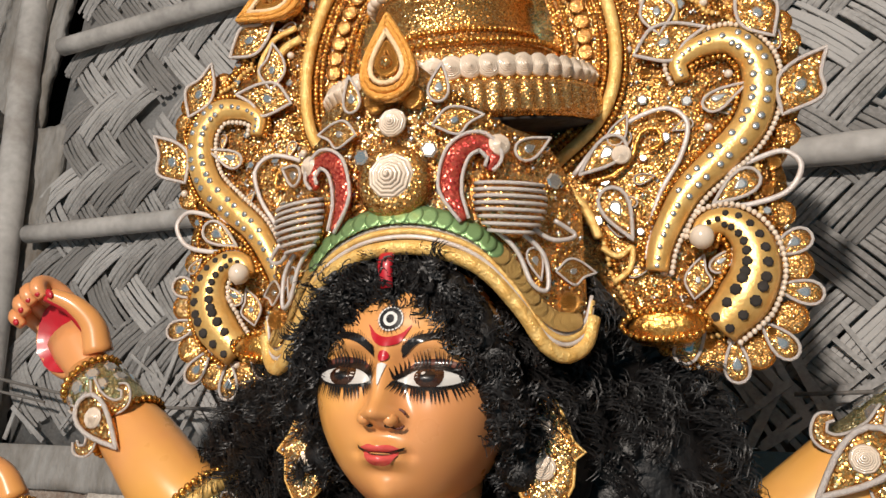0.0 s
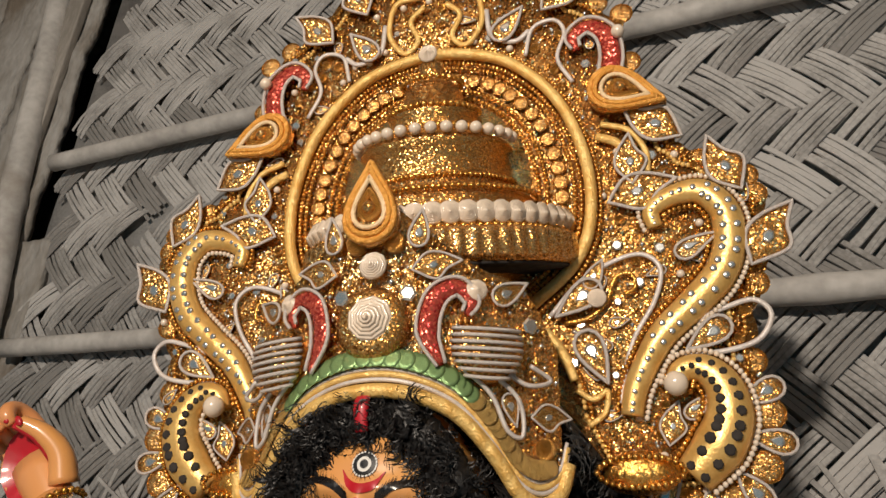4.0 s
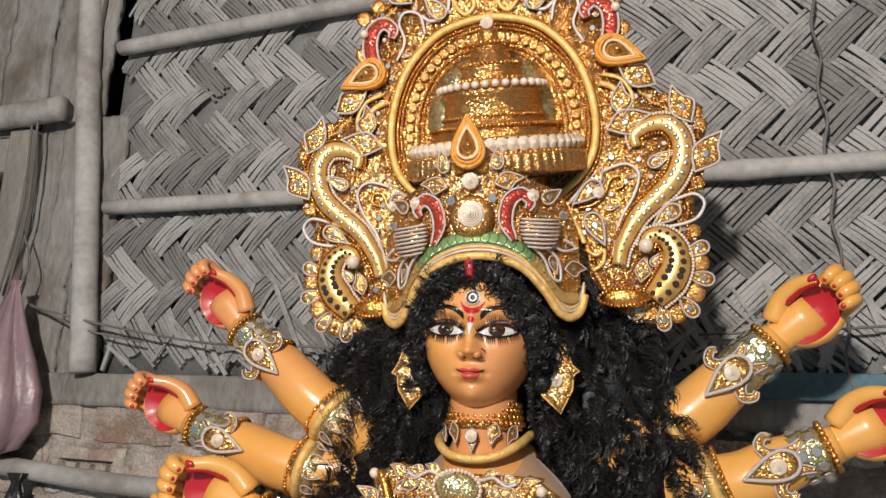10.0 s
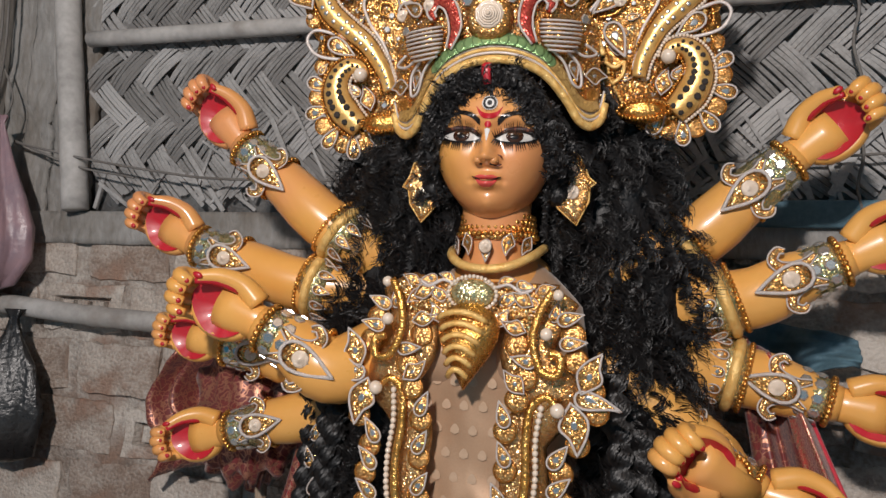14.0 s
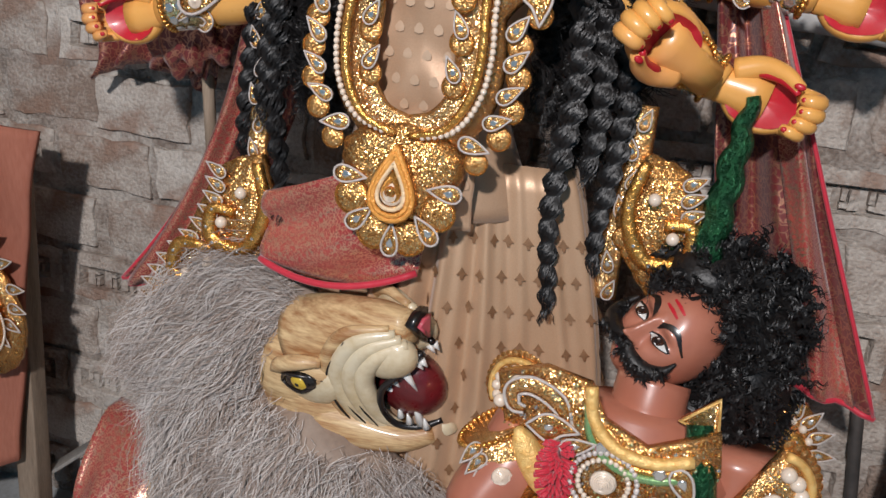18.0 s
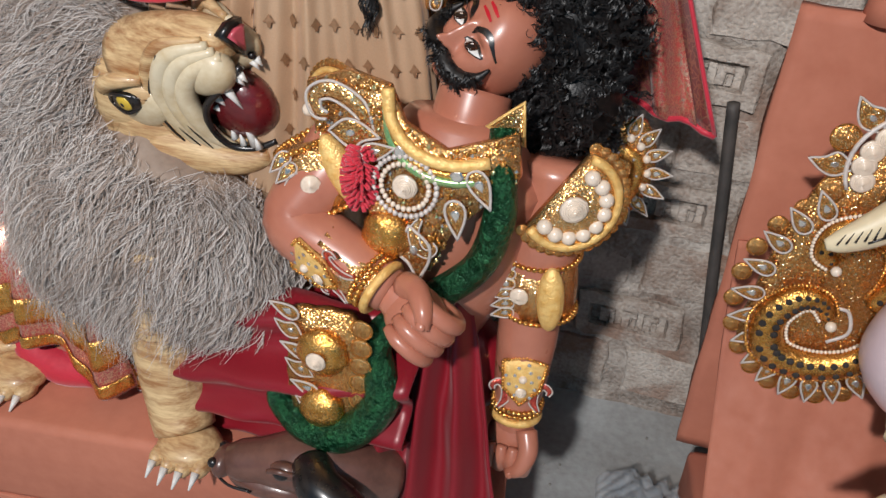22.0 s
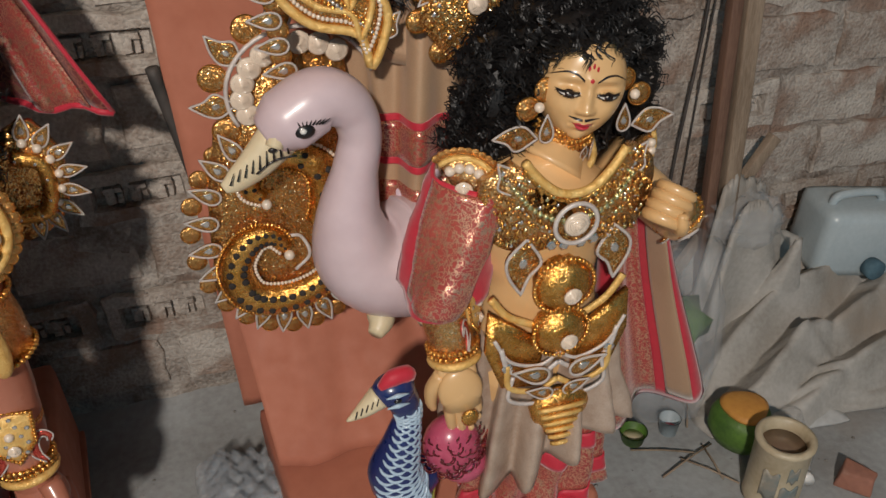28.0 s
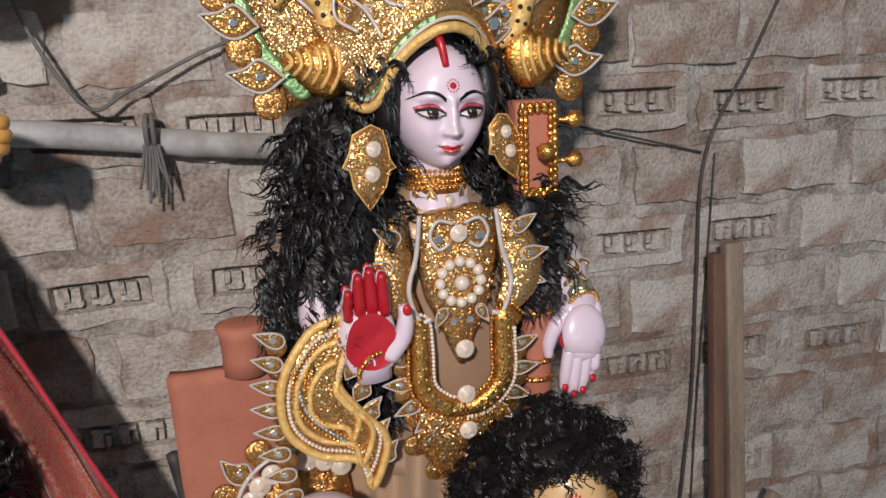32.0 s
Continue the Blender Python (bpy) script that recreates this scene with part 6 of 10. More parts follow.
# ---- plinth, lion, buffalo and the demon at her feet ----
def plinth(name, a, b, depth, top, label):
    """A clay-covered board base: a and b are the ends of its front edge."""
    t = thing(name, (a[0], a[1], 0), label, "plinth")
    ang = math.degrees(math.atan2(b[1] - a[1], b[0] - a[0]))
    t.rotation_euler = (0, 0, math.radians(ang))
    w = math.hypot(b[0] - a[0], b[1] - a[1])
    g = Geo().box((0, 0, 0.055), (w, depth, top), 0, 0.018, jitter=0.005)
    part("clay_block", g, M["clay"], t)
    part("base_board", Geo().box((-0.006, -0.006, 0.03), (w + 0.006, depth, 0.062), 0, 0.004, jitter=0.003), M["clay"], t)
    for x in (0.03, w - 0.09):
        for y in (0.0, depth - 0.06):
            part("foot", Geo().box((x, y, 0), (x + 0.06, y + 0.05, 0.034), 0, 0.003), M["clay"], t)
    return t


plinth("plinth", (-0.84, 0.485), (0.205, 0.625), 0.55, 0.27, "terracotta-painted clay plinth under the lion group")
M["lion"] = material("tawny_brushed_paint", (0.70, 0.51, 0.27), (0.32, 0.15, 0.055), 0.5, scale=13, fine=60, bump=0.2, coat=0.12, stretch=(0.7, 2.5, 6))
M["lion_pale"] = material("pale_cream_paint", (0.68, 0.59, 0.42), (0.52, 0.40, 0.23), 0.4, bump=0.06, coat=0.25, stretch=(1, 1, 1), scale=12)
M["mouth"] = material("dark_red_paint", (0.16, 0.012, 0.016), (0.08, 0.008, 0.01), 0.3, coat=0.4)
M["rose"] = material("rose_pink_paint", (0.55, 0.09, 0.12), (0.42, 0.06, 0.09), 0.35, coat=0.3)
M["yellow"] = material("yellow_iris_paint", (0.70, 0.50, 0.05), (0.55, 0.36, 0.03), 0.3, coat=0.4)
g = Geo()
lm = pose(-0.4854, 0.7653, 0.8852, 23.75, -19.9, -20.1) @ Matrix.Scale(0.938, 4)
LION = [M["lion"], M["lion_pale"], M["mouth"], M["black"], M["white"], M["yellow"], M["rose"]]
g.ball((-0.045, 0, 0.0), (0.140, 0.104, 0.112), 40, 28, 0, lm, lambda d, q: q * (1 + 0.03 * noise.noise(d * 7)))
g.ball((0.03, 0, 0.075), (0.075, 0.055, 0.032), 18, 12, 0, lm)
g.tube(spline([(0.0, 0, 0.045), (0.08, 0, 0.062), (0.165, 0, 0.068), (0.235, 0, 0.066)], 6), [0.088, 0.074, 0.058, 0.046, 0.028], 22, 0, flat=0.9, up=(0, 1, 0), move=lm)
g.tube(spline([(-0.08, 0, -0.085), (0.02, 0, -0.135), (0.11, 0, -0.160), (0.190, 0, -0.150)], 6), [0.100, 0.078, 0.054, 0.036], 22, 0, flat=0.85, up=(0, 1, 0), move=lm)
g.tube([(0.13, 0, -0.172), (0.205, 0, -0.150)], [0.034, 0.020], 14, 1, move=lm)
g.ball((0.165, 0, -0.055), (0.070, 0.047, 0.070), 22, 16, 2, lm)
g.tube(spline([(0.11, 0, -0.105), (0.16, 0, -0.110), (0.195, 0, -0.100)], 5), [0.030, 0.026, 0.014], 14, 6, flat=0.5, up=(0, 1, 0), move=lm)
for s in (-1, 1):
    g.ball((-0.050, s * 0.052, -0.060), (0.118, 0.062, 0.105), 26, 18, 0, lm, lambda d, q: q * (1 + 0.04 * noise.noise(d * 6)))
    g.tube(spline([(0.0, s * 0.066, -0.07), (0.06, s * 0.062, -0.105), (0.13, s * 0.050, -0.140), (0.185, s * 0.026, -0.150)], 5), [0.050, 0.042, 0.028, 0.018], 16, 0, move=lm)
    g.ball((0.185, s * 0.034, 0.034), (0.062, 0.034, 0.044), 20, 12, 1, lm)
    for k in range(4):
        o = 0.023 * k
        fold = [(0.240 - 0.3 * o, s * 0.032, 0.052 + 0.5 * o), (0.190 - 0.6 * o, s * (0.056 + 0.1 * o), 0.050 + 0.75 * o), (0.148 - o, s * (0.066 + 0.12 * o), 0.018 + 0.35 * o), (0.132 - o, s * (0.068 + 0.1 * o), -0.030), (0.128 - 0.85 * o, s * 0.060, -0.080 - 0.4 * o), (0.145 - 0.5 * o, s * 0.046, -0.118 - 0.6 * o)]
        g.tube(spline(fold, 7), [0.008, 0.017, 0.0185, 0.017, 0.013, 0.006] if k < 3 else [0.006, 0.012, 0.015, 0.014, 0.012, 0.006], 14, 1 if k < 3 else 0, move=lm)
        if k:
            g.tube(spline([(x + 0.007, y + s * 0.0115, z - 0.006) for x, y, z in fold[1:5]], 6), [0.0010, 0.0024, 0.0026, 0.0010], 6, 3, move=lm)
    g.tube(spline([(0.245, s * 0.014, 0.022), (0.205, s * 0.047, 0.004), (0.163, s * 0.062, -0.018), (0.140, s * 0.064, -0.062), (0.142, s * 0.054, -0.105), (0.172, s * 0.036, -0.128), (0.203, s * 0.012, -0.132)], 6), 0.0065, 8, 3, move=lm)
    g.ball((0.035, s * 0.080, 0.035), (0.056, 0.026, 0.038), 16, 10, 0, lm)
    g.ball((0.036, s * 0.080, 0.014), (0.062, 0.0235, 0.046), 22, 14, 1, lm)
    g.tube(spline([(0.090, s * 0.086, 0.062), (0.055, s * 0.102, 0.078), (0.010, s * 0.102, 0.074), (-0.03, s * 0.092, 0.055)], 5), [0.008, 0.014, 0.014, 0.006], 12, 0, move=lm)
    g.ball((0.036, s * 0.101, 0.036), (0.036, 0.009, 0.0205), 16, 10, 3, lm)
    g.ball((0.037, s * 0.1075, 0.037), (0.0165, 0.006, 0.0155), 14, 8, 5, lm)
    g.ball((0.037, s * 0.1120, 0.037), (0.0048, 0.003, 0.0048), 8, 6, 3, lm)
    g.tube(spline([(0.080, s * 0.090, 0.026), (0.045, s * 0.110, 0.056), (0.010, s * 0.104, 0.054), (-0.012, s * 0.098, 0.032), (0.03, s * 0.108, 0.017), (0.080, s * 0.090, 0.026)], 5), 0.0038, 6, 3, move=lm)
    for x, z, h, up in ((0.205, 0.004, 0.052, -1), (0.178, -0.120, 0.048, 1), (0.178, -0.012, 0.020, -1), (0.228, 0.008, 0.018, -1), (0.240, 0.012, 0.016, -1), (0.160, -0.028, 0.018, -1), (0.160, -0.112, 0.020, 1), (0.192, -0.122, 0.020, 1), (0.148, -0.098, 0.018, 1)):
        y = s * (0.036 if h > 0.03 else 0.043 if x < 0.2 else 0.022)
        g.tube([(x, y, z), (x + 0.004, y * 0.95, z + up * h)], [0.0095 if h > 0.03 else 0.0075, 0.001], 8, 4, move=lm)
g.plate([(0.026, 0.022), (0.0, -0.030), (-0.026, 0.022), (0, 0.028)], 0.016, 3, lm @ pose(0.243, 0, 0.066, 0, 0, 90) @ pose(0, 0, 0, 14))
g.plate([(0.018, 0.015), (0.0, -0.022), (-0.018, 0.015), (0, 0.019)], 0.006, 6, lm @ pose(0.260, 0, 0.062, 0, 0, 90) @ pose(0, 0, 0, 14))
# body and legs
g.tube(spline([(-0.46, 0.70, 0.66), (-0.60, 0.76, 0.58), (-0.80, 0.82, 0.50), (-0.93, 0.84, 0.42)], 6), [0.15, 0.17, 0.15, 0.10], 22, 0)
for p, r in (([(-0.44, 0.64, 0.66), (-0.425, 0.61, 0.50), (-0.405, 0.585, 0.36), (-0.385, 0.565, 0.31)], [0.085, 0.07, 0.058, 0.055]), ([(-0.62, 0.80, 0.55), (-0.60, 0.78, 0.42), (-0.57, 0.78, 0.31)], [0.08, 0.06, 0.05]), ([(-0.92, 0.76, 0.42), (-0.89, 0.70, 0.36), (-0.84, 0.67, 0.33), (-0.80, 0.63, 0.30)], [0.08, 0.065, 0.05, 0.045])):
    g.tube(spline(p, 6), r, 16, 0)
for c in ((-0.365, 0.545, 0.295), (-0.775, 0.600, 0.292)):
    g.ball(c, (0.060, 0.055, 0.030), 18, 10, 0)
    for k in range(4):
        x = c[0] - 0.042 + 0.028 * k
        g.ball((x, c[1] - 0.042 + 0.008 * abs(k - 1.5), c[2] - 0.008), (0.016, 0.030, 0.019), 12, 8, 0)
        g.tube([(x, c[1] - 0.066 + 0.008 * abs(k - 1.5), c[2] - 0.004), (x, c[1] - 0.092 + 0.008 * abs(k - 1.5), c[2] - 0.020)], [0.0085, 0.0015], 8, 4)
whole("lion_statue", g, LION, "tawny painted lion statue roaring with open jaws", "statue")
M["fur_pale"] = material("pale_grey_fur", (0.62, 0.57, 0.54), (0.50, 0.45, 0.42), 0.85, scale=9, bump=0.1)
M["fur_mid"] = material("mid_grey_fur", (0.42, 0.365, 0.33), (0.32, 0.27, 0.24), 0.85, scale=9, bump=0.1)
mane = thing("lion_mane", (-0.5, 0.70, 0.7), "shaggy grey-brown fur mane round the lion's neck", "mane")
g = Geo()
MANE = (((-0.640, 0.800, 0.885), (0.14, 0.12, 0.125), 2300, (-0.75, -0.35, -0.25)), ((-0.51, 0.705, 0.675), (0.185, 0.13, 0.15), 3200, (-0.12, -0.35, -1)), ((-0.37, 0.685, 0.655), (0.135, 0.10, 0.12), 2000, (0.05, -0.3, -1)), ((-0.580, 0.80, 0.968), (0.080, 0.07, 0.048), 1000, (-0.55, -0.2, 0.22)), ((-0.645, 0.745, 0.76), (0.10, 0.10, 0.14), 1000, (-0.45, -0.3, -0.8)))
P, slots = [], []
T = np.linspace(0, 1, 6)
face = lm.inverted()
for c, r, n, d0 in MANE:
    g.ball(c, r, 24, 16, shape=lambda d, q: q * (0.95 + 0.1 * noise.noise(d * 5)))
    for _ in range(int(n * 0.34)):
        a, z = random.uniform(0, 2 * math.pi), random.uniform(-1, 1)
        w = math.sqrt(1 - z * z)
        d = Vector((w * math.cos(a), -abs(w * math.sin(a)), z))
        p = Vector(c) + Vector((d.x * r[0], d.y * r[1], d.z * r[2])) * 0.96
        q = face @ p
        if (q.x > -0.105 + 0.5 * q.z and q.z > -0.150 and q.y > -0.13 and not (p.z > 0.935 and p.x < -0.54)) or (p.z > 0.775 and p.x > -0.50 and p.y < 0.7):
            continue
        flow = (Vector(d0) + d * 0.06 + 0.75 * Vector((noise.noise(p * 6), 0, noise.noise(p * 8 + Vector((5, 2, 1)))))).normalized()
        side = flow.cross(Vector((0, -1, 0))).normalized()
        ln, bend, ph = random.uniform(0.07, 0.13), random.uniform(-0.03, 0.03), random.uniform(0, 6)
        K = 19
        o = np.random.normal(0, (0.013, 0.007, 0.013), (K, 1, 3))
        k = ln * np.random.uniform(0.65, 1.12, (K, 1, 1))
        wob = np.random.normal(0.010, 0.003, (K, 1, 1))
        t = T[None, :, None]
        P.append(np.array(p) + o * (1 - 0.6 * t) + (np.array(flow) + np.random.normal(0, 0.09, (K, 1, 3)) * (0.3 + t)) * k * t + np.array(side) * (bend * np.sin(3.2 * t) + wob * np.sin(5 * t + ph)) + np.array(d) * 0.020 * np.sin(2.9 * t) + np.array((0, 0, -0.02)) * t * t)
        slots += random.choices((0, 1, 2), random.choice(((6, 2, 2), (2, 7, 1), (3, 3, 4))), k=K)
M["fur_warm"] = material("warm_grey_fur", (0.34, 0.27, 0.22), (0.27, 0.20, 0.16), 0.85, scale=9, bump=0.1)
# The base takes the darkest fur tone as painted shade between tufts.
wpart("fur_base", g, M["fur_warm"], mane)
tagged(wpart("fur_tuft", strand_mesh("fur_tuft", np.concatenate(P), [0.0005, 0.0006, 0.0005, 0.00015], [M["fur_mid"], M["fur_pale"], M["fur_warm"]], slots), None, mane), kind="stuff")
cloth = thing("saddle_cloth", (-0.85, 0.75, 0.5), "red and copper zari cloth draped over the lion's back", "cloth")


def saddle(u, v):
    fold = 0.016 * math.sin(17 * u + 3 * v) + 0.010 * math.sin(31 * u + 2 * v)
    return (-0.945 + 0.40 * u + 0.03 * v, 0.82 - 0.20 * math.sin(min(1, v * 1.7) * 1.57) + fold * min(1, 2 * v) - 0.03 * u, 0.675 - 0.02 * u - 0.35 * max(0, v - 0.10) * (1 + 0.10 * math.sin(9 * u)))


wpart("cloth", Geo().sheet(saddle, 60, 24, thick=0.005), M["copper"], cloth)
for a, b in ((0.62, 0.80), (0.90, 0.98)):
    wpart("zari_border", Geo().sheet(lambda u, v: Vector(saddle(u, a + (b - a) * v)) + Vector((0, -0.006, 0)), 60, 4, thick=0.002), M["gold"], cloth, "gold woven border")

# the demon
g = Geo()
DEMON = [M["brown"], M["red"], M["white"], M["black"], M["iris"], M["redcloth"], M["crimson"]]
dh = Head(0.067, 0.073, 0.093, 1.3)
dm = pose(0.064, 0.778, 1.0325, -31.9, 30.1, -52.5)
dh.build(g, 0, dm)
dh.eyes(g, dm, 2, 3, 4, 0, 0.95, 0.03, False, 0.0)
dh.brows(g, dm, 3, 0.21, 0.075, False, 0.13)
dh.lips(g, dm, 5, 3, 0.2)
for k in (-1, 1):
    dh.patch(g, [(-0.22, 0.50 + 0.06 * k + 0.035), (0, 0.52 + 0.06 * k + 0.035), (0.22, 0.50 + 0.06 * k + 0.035)], [(-0.22, 0.50 + 0.06 * k), (0, 0.50 + 0.06 * k), (0.22, 0.50 + 0.06 * k)], 1, 0.0014, dm)
g.tube(spline([(0.05, 0.74, 0.98), (0.045, 0.72, 0.93), (0.04, 0.71, 0.88)], 5), [0.055, 0.056, 0.09], 18, 0)
g.tube(spline([(0.04, 0.71, 0.95), (0.035, 0.70, 0.86), (0.035, 0.70, 0.74), (0.0, 0.72, 0.60), (-0.05, 0.74, 0.48)], 6), [0.08, 0.15, 0.125, 0.11, 0.14], 24, 0, flat=0.65, up=(0, 1, 0))
for sh, el, wr, tip, size in (((-0.10, 0.68, 0.92), (-0.165, 0.58, 0.795), (0.000, 0.540, 0.735), (0.08, 0.505, 0.70), 0.98), ((0.19, 0.73, 0.90), (0.185, 0.71, 0.66), (0.19, 0.68, 0.435), (0.195, 0.66, 0.33), 0.95)):
    g.tube(spline([sh, Vector(sh).lerp(Vector(el), 0.5) + Vector((0, -0.01, 0)), el, Vector(el).lerp(Vector(wr), 0.45), wr], 6), [0.062, 0.058, 0.052, 0.05, 0.05, 0.045, 0.034], 18, 0)
    clench(g, aim(wr, tip) @ pose(0, 0, 0, -25) if sh[0] < 0 else Matrix.Translation(wr) @ pose(0, 0, 0, 0, 90, 0), size * 1.12, 0, 0)
g.tube(spline([(-0.10, 0.70, 0.42), (-0.35, 0.68, 0.38), (-0.52, 0.68, 0.33), (-0.64, 0.67, 0.31), (-0.72, 0.66, 0.315)], 6), [0.10, 0.075, 0.05, 0.042, 0.035], 18, 0)
g.tube(spline([(-0.63, 0.655, 0.305), (-0.70, 0.65, 0.30), (-0.77, 0.65, 0.325), (-0.785, 0.655, 0.365)], 6), [0.042, 0.048, 0.04, 0.022], 16, 5, flat=0.9)
whole("demon_statue", g, DEMON, "red-brown painted demon statue kneeling with clenched fists", "statue")
mh = [(-0.062, -0.050, 0.004), (-0.063, -0.056, -0.018), (-0.050, -0.066, -0.040), (-0.026, -0.079, -0.043), (0, -0.085, -0.034), (0.026, -0.079, -0.043), (0.050, -0.066, -0.040), (0.063, -0.056, -0.018), (0.062, -0.050, 0.004)]
moustache = thing("moustache", dm @ Vector((0, -0.08, -0.04)), "thick curled black moustache of stuck-on hair", "moustache")
wpart("hair_core", Geo().tube([dm @ Vector(q) for q in spline(mh, 6)], [0.002, 0.008, 0.0150, 0.0125, 0.006, 0.0125, 0.0150, 0.008, 0.002], 10), M["hair"], moustache)
wpart("hair_cover", strand_mesh("hair_cover", curl_paths([dm @ (Vector(q) + Vector((random.gauss(0, 0.004), random.gauss(-0.004, 0.004), random.gauss(0, 0.004)))) for q in spline(mh[1:-1], 6) for _ in range(7)], (0, -0.2, -0.6), 0.014, 0.003, 0.8, 5, 0.002, 0.7, 7), [0.0006, 0.0009, 0.0003], [M["hair"]]), None, moustache)


def wig_thing(name, masses, dense, length, coil, label, turns=2.0, radius=0.004, drop=(0, -0.1, -0.5), spread=0.7, avoid=None):
    """A wig of curled strands over rounded masses."""
    t = thing(name, masses[0][0], label, "hair")
    g, st, outs = Geo(), [], []
    for c, r in masses:
        g.ball(c, [k * 0.93 for k in r], 22, 14, shape=lambda d, q: q * (1 + 0.1 * noise.noise(d * 4)))
        for _ in range(int(dense * r[0] * r[2])):
            a, z = random.uniform(0, 2 * math.pi), random.uniform(-1, 1)
            w = math.sqrt(1 - z * z)
            d = Vector((w * math.cos(a), -abs(w * math.sin(a)) if random.random() < 0.7 else w * math.sin(a), z))
            p = Vector(c) + Vector((d.x * r[0], d.y * r[1], d.z * r[2]))
            if not avoid or (p - Vector(avoid[0])).length > avoid[1]:
                st.append(p)
                outs.append(d)
    wpart("hair_mass", g, M["hair"], t)
    P = curl_paths(st[::2], drop, length * 1.1, coil, turns, 6, 0.0030, spread, max(10, int(turns * 7)), 0.0004, outs[::2])
    tagged(wpart("curl_cover", strand_mesh("curl_cover", P, [0.0008, radius * 0.5, radius * 0.45, 0.0003], [M["hair"]]), None, t), kind="stuff")
    return t


wig_thing("demon_wig", [((0.150, 0.845, 1.070), (0.110, 0.10, 0.115)), ((0.175, 0.83, 0.965), (0.088, 0.09, 0.10)), ((0.100, 0.815, 1.125), (0.072, 0.07, 0.060)), ((0.118, 0.79, 0.915), (0.045, 0.05, 0.05))], 52000, 0.030, 0.0065, "bushy black curly wig on the demon", 1.8, 0.0024, (0, -0.2, 0), 1.0, ((0.020, 0.705, 1.015), 0.100))

# cuffs of dotted foil, shared by the demon and the young god
cuff = thing("wrist_cuff", (0, 0, 0), "gilt foil wrist cuff with a dotted shield and pearls", "bracelet", "dotted foil cuffs")
part("cuff_band", Geo().tube(spline([(0, 0, 0), (0.04, 0, 0), (0.10, 0, 0)], 4), [0.036, 0.040, 0.047], 20), M["gold_glitter"], cuff)
part("rim", Geo().tube([(0.0, 0.039 * math.cos(t), 0.039 * math.sin(t)) for t in np.linspace(0, 2 * math.pi, 25)[:-1]], 0.007, 8, closed=True, up=(1, 0, 0)), M["rope"], cuff)
for k, x in enumerate((0.014, 0.024)):
    bead_row("bead_string", cuff, [(x, (0.041 + 0.001 * k) * math.cos(t), (0.041 + 0.001 * k) * math.sin(t)) for t in np.linspace(0, 2 * math.pi, 25)[:-1]], 0.009, "gold", closed=True)
sh = [(0.045, 0.0), (0.075, 0.030), (0.125, 0.036), (0.135, 0.0), (0.125, -0.036), (0.075, -0.030)]
part("shield", Geo().plate(sh, 0.006, dome=0.008), M["rope"], cuff, "yellow foil shield", at=Matrix.Translation((0, -0.040, 0)))
bead_row("bead_string", cuff, [(x, -0.047, z) for x, z in sh], 0.006, "gold", closed=True)
for k in range(14):
    a = k * 2.4
    bit("gem", cuff, 0.092 + 0.006 * math.sqrt(k + 1) * 1.5 * math.cos(a), 0.006 * math.sqrt(k + 1) * 1.4 * math.sin(a), 0.052, 0.007)
bit("shell", cuff, 0.072, 0, 0.054, 0.009)
bit("pearl", cuff, 0.098, 0, 0.054, 0.014)
for s in (-1, 1):
    bit("paisley", cuff, 0.055, s * 0.034, 0.034, 0.055, 90, s < 0)


def cuff_at(wr, el, size=1.0, turn=0.0):
    m = aim(wr, el) @ pose(0, 0, 0, turn)
    c = copy_thing(cuff, m)
    c.scale = (size,) * 3
    return c


cuff_at((-0.015, 0.538, 0.740), (-0.165, 0.58, 0.795), 1.0, -20)
cuff_at((-0.60, 0.672, 0.315), (-0.35, 0.68, 0.38), 0.85)
cuff.matrix_basis = aim((0.19, 0.682, 0.445), (0.185, 0.71, 0.66)) @ pose(0, 0, 0, 10)

upper = thing("upper_armlet", (0, 0, 0), "gold foil armlet with a bead-covered roll and pearl", "armlet", "foil armlets")
part("foil_band", Geo().tube([(-0.05, 0, 0), (0, 0, 0), (0.05, 0, 0)], [0.056, 0.060, 0.058], 20), M["gold_glitter"], upper)
part("bead_roll", Geo().ball((0, -0.058, 0.026), (0.058, 0.016, 0.021), 18, 12), M["rope"], upper, "oval roll of gold mesh")
bit("shell", upper, 0.0, -0.022, 0.062, 0.0145)
for k in range(6):
    bit("drop", upper, -0.045 + 0.018 * k, -0.05, 0.045, 0.04, 160)
for x in (-0.05, 0.05):
    bead_row("bead_string", upper, [(x, 0.060 * math.cos(t), 0.060 * math.sin(t)) for t in np.linspace(0, 2 * math.pi, 28)[:-1]], 0.009, "gold", closed=True)
copy_thing(upper, pose(-0.135, 0.63, 0.865, 0, 60, 0) @ pose(0, 0, 0, -20))
upper.matrix_basis = pose(0.19, 0.715, 0.70, 0, 85, 0)

harness = thing("breastplate", (0.022, 0.625, 0.892), "gold foil breastplate with white cord, pearls and a red tassel", "ornament")


def chest_y(u, v):
    return -(0.035 - 1.4 * u * u - 0.5 * (v - 0.02) ** 2)


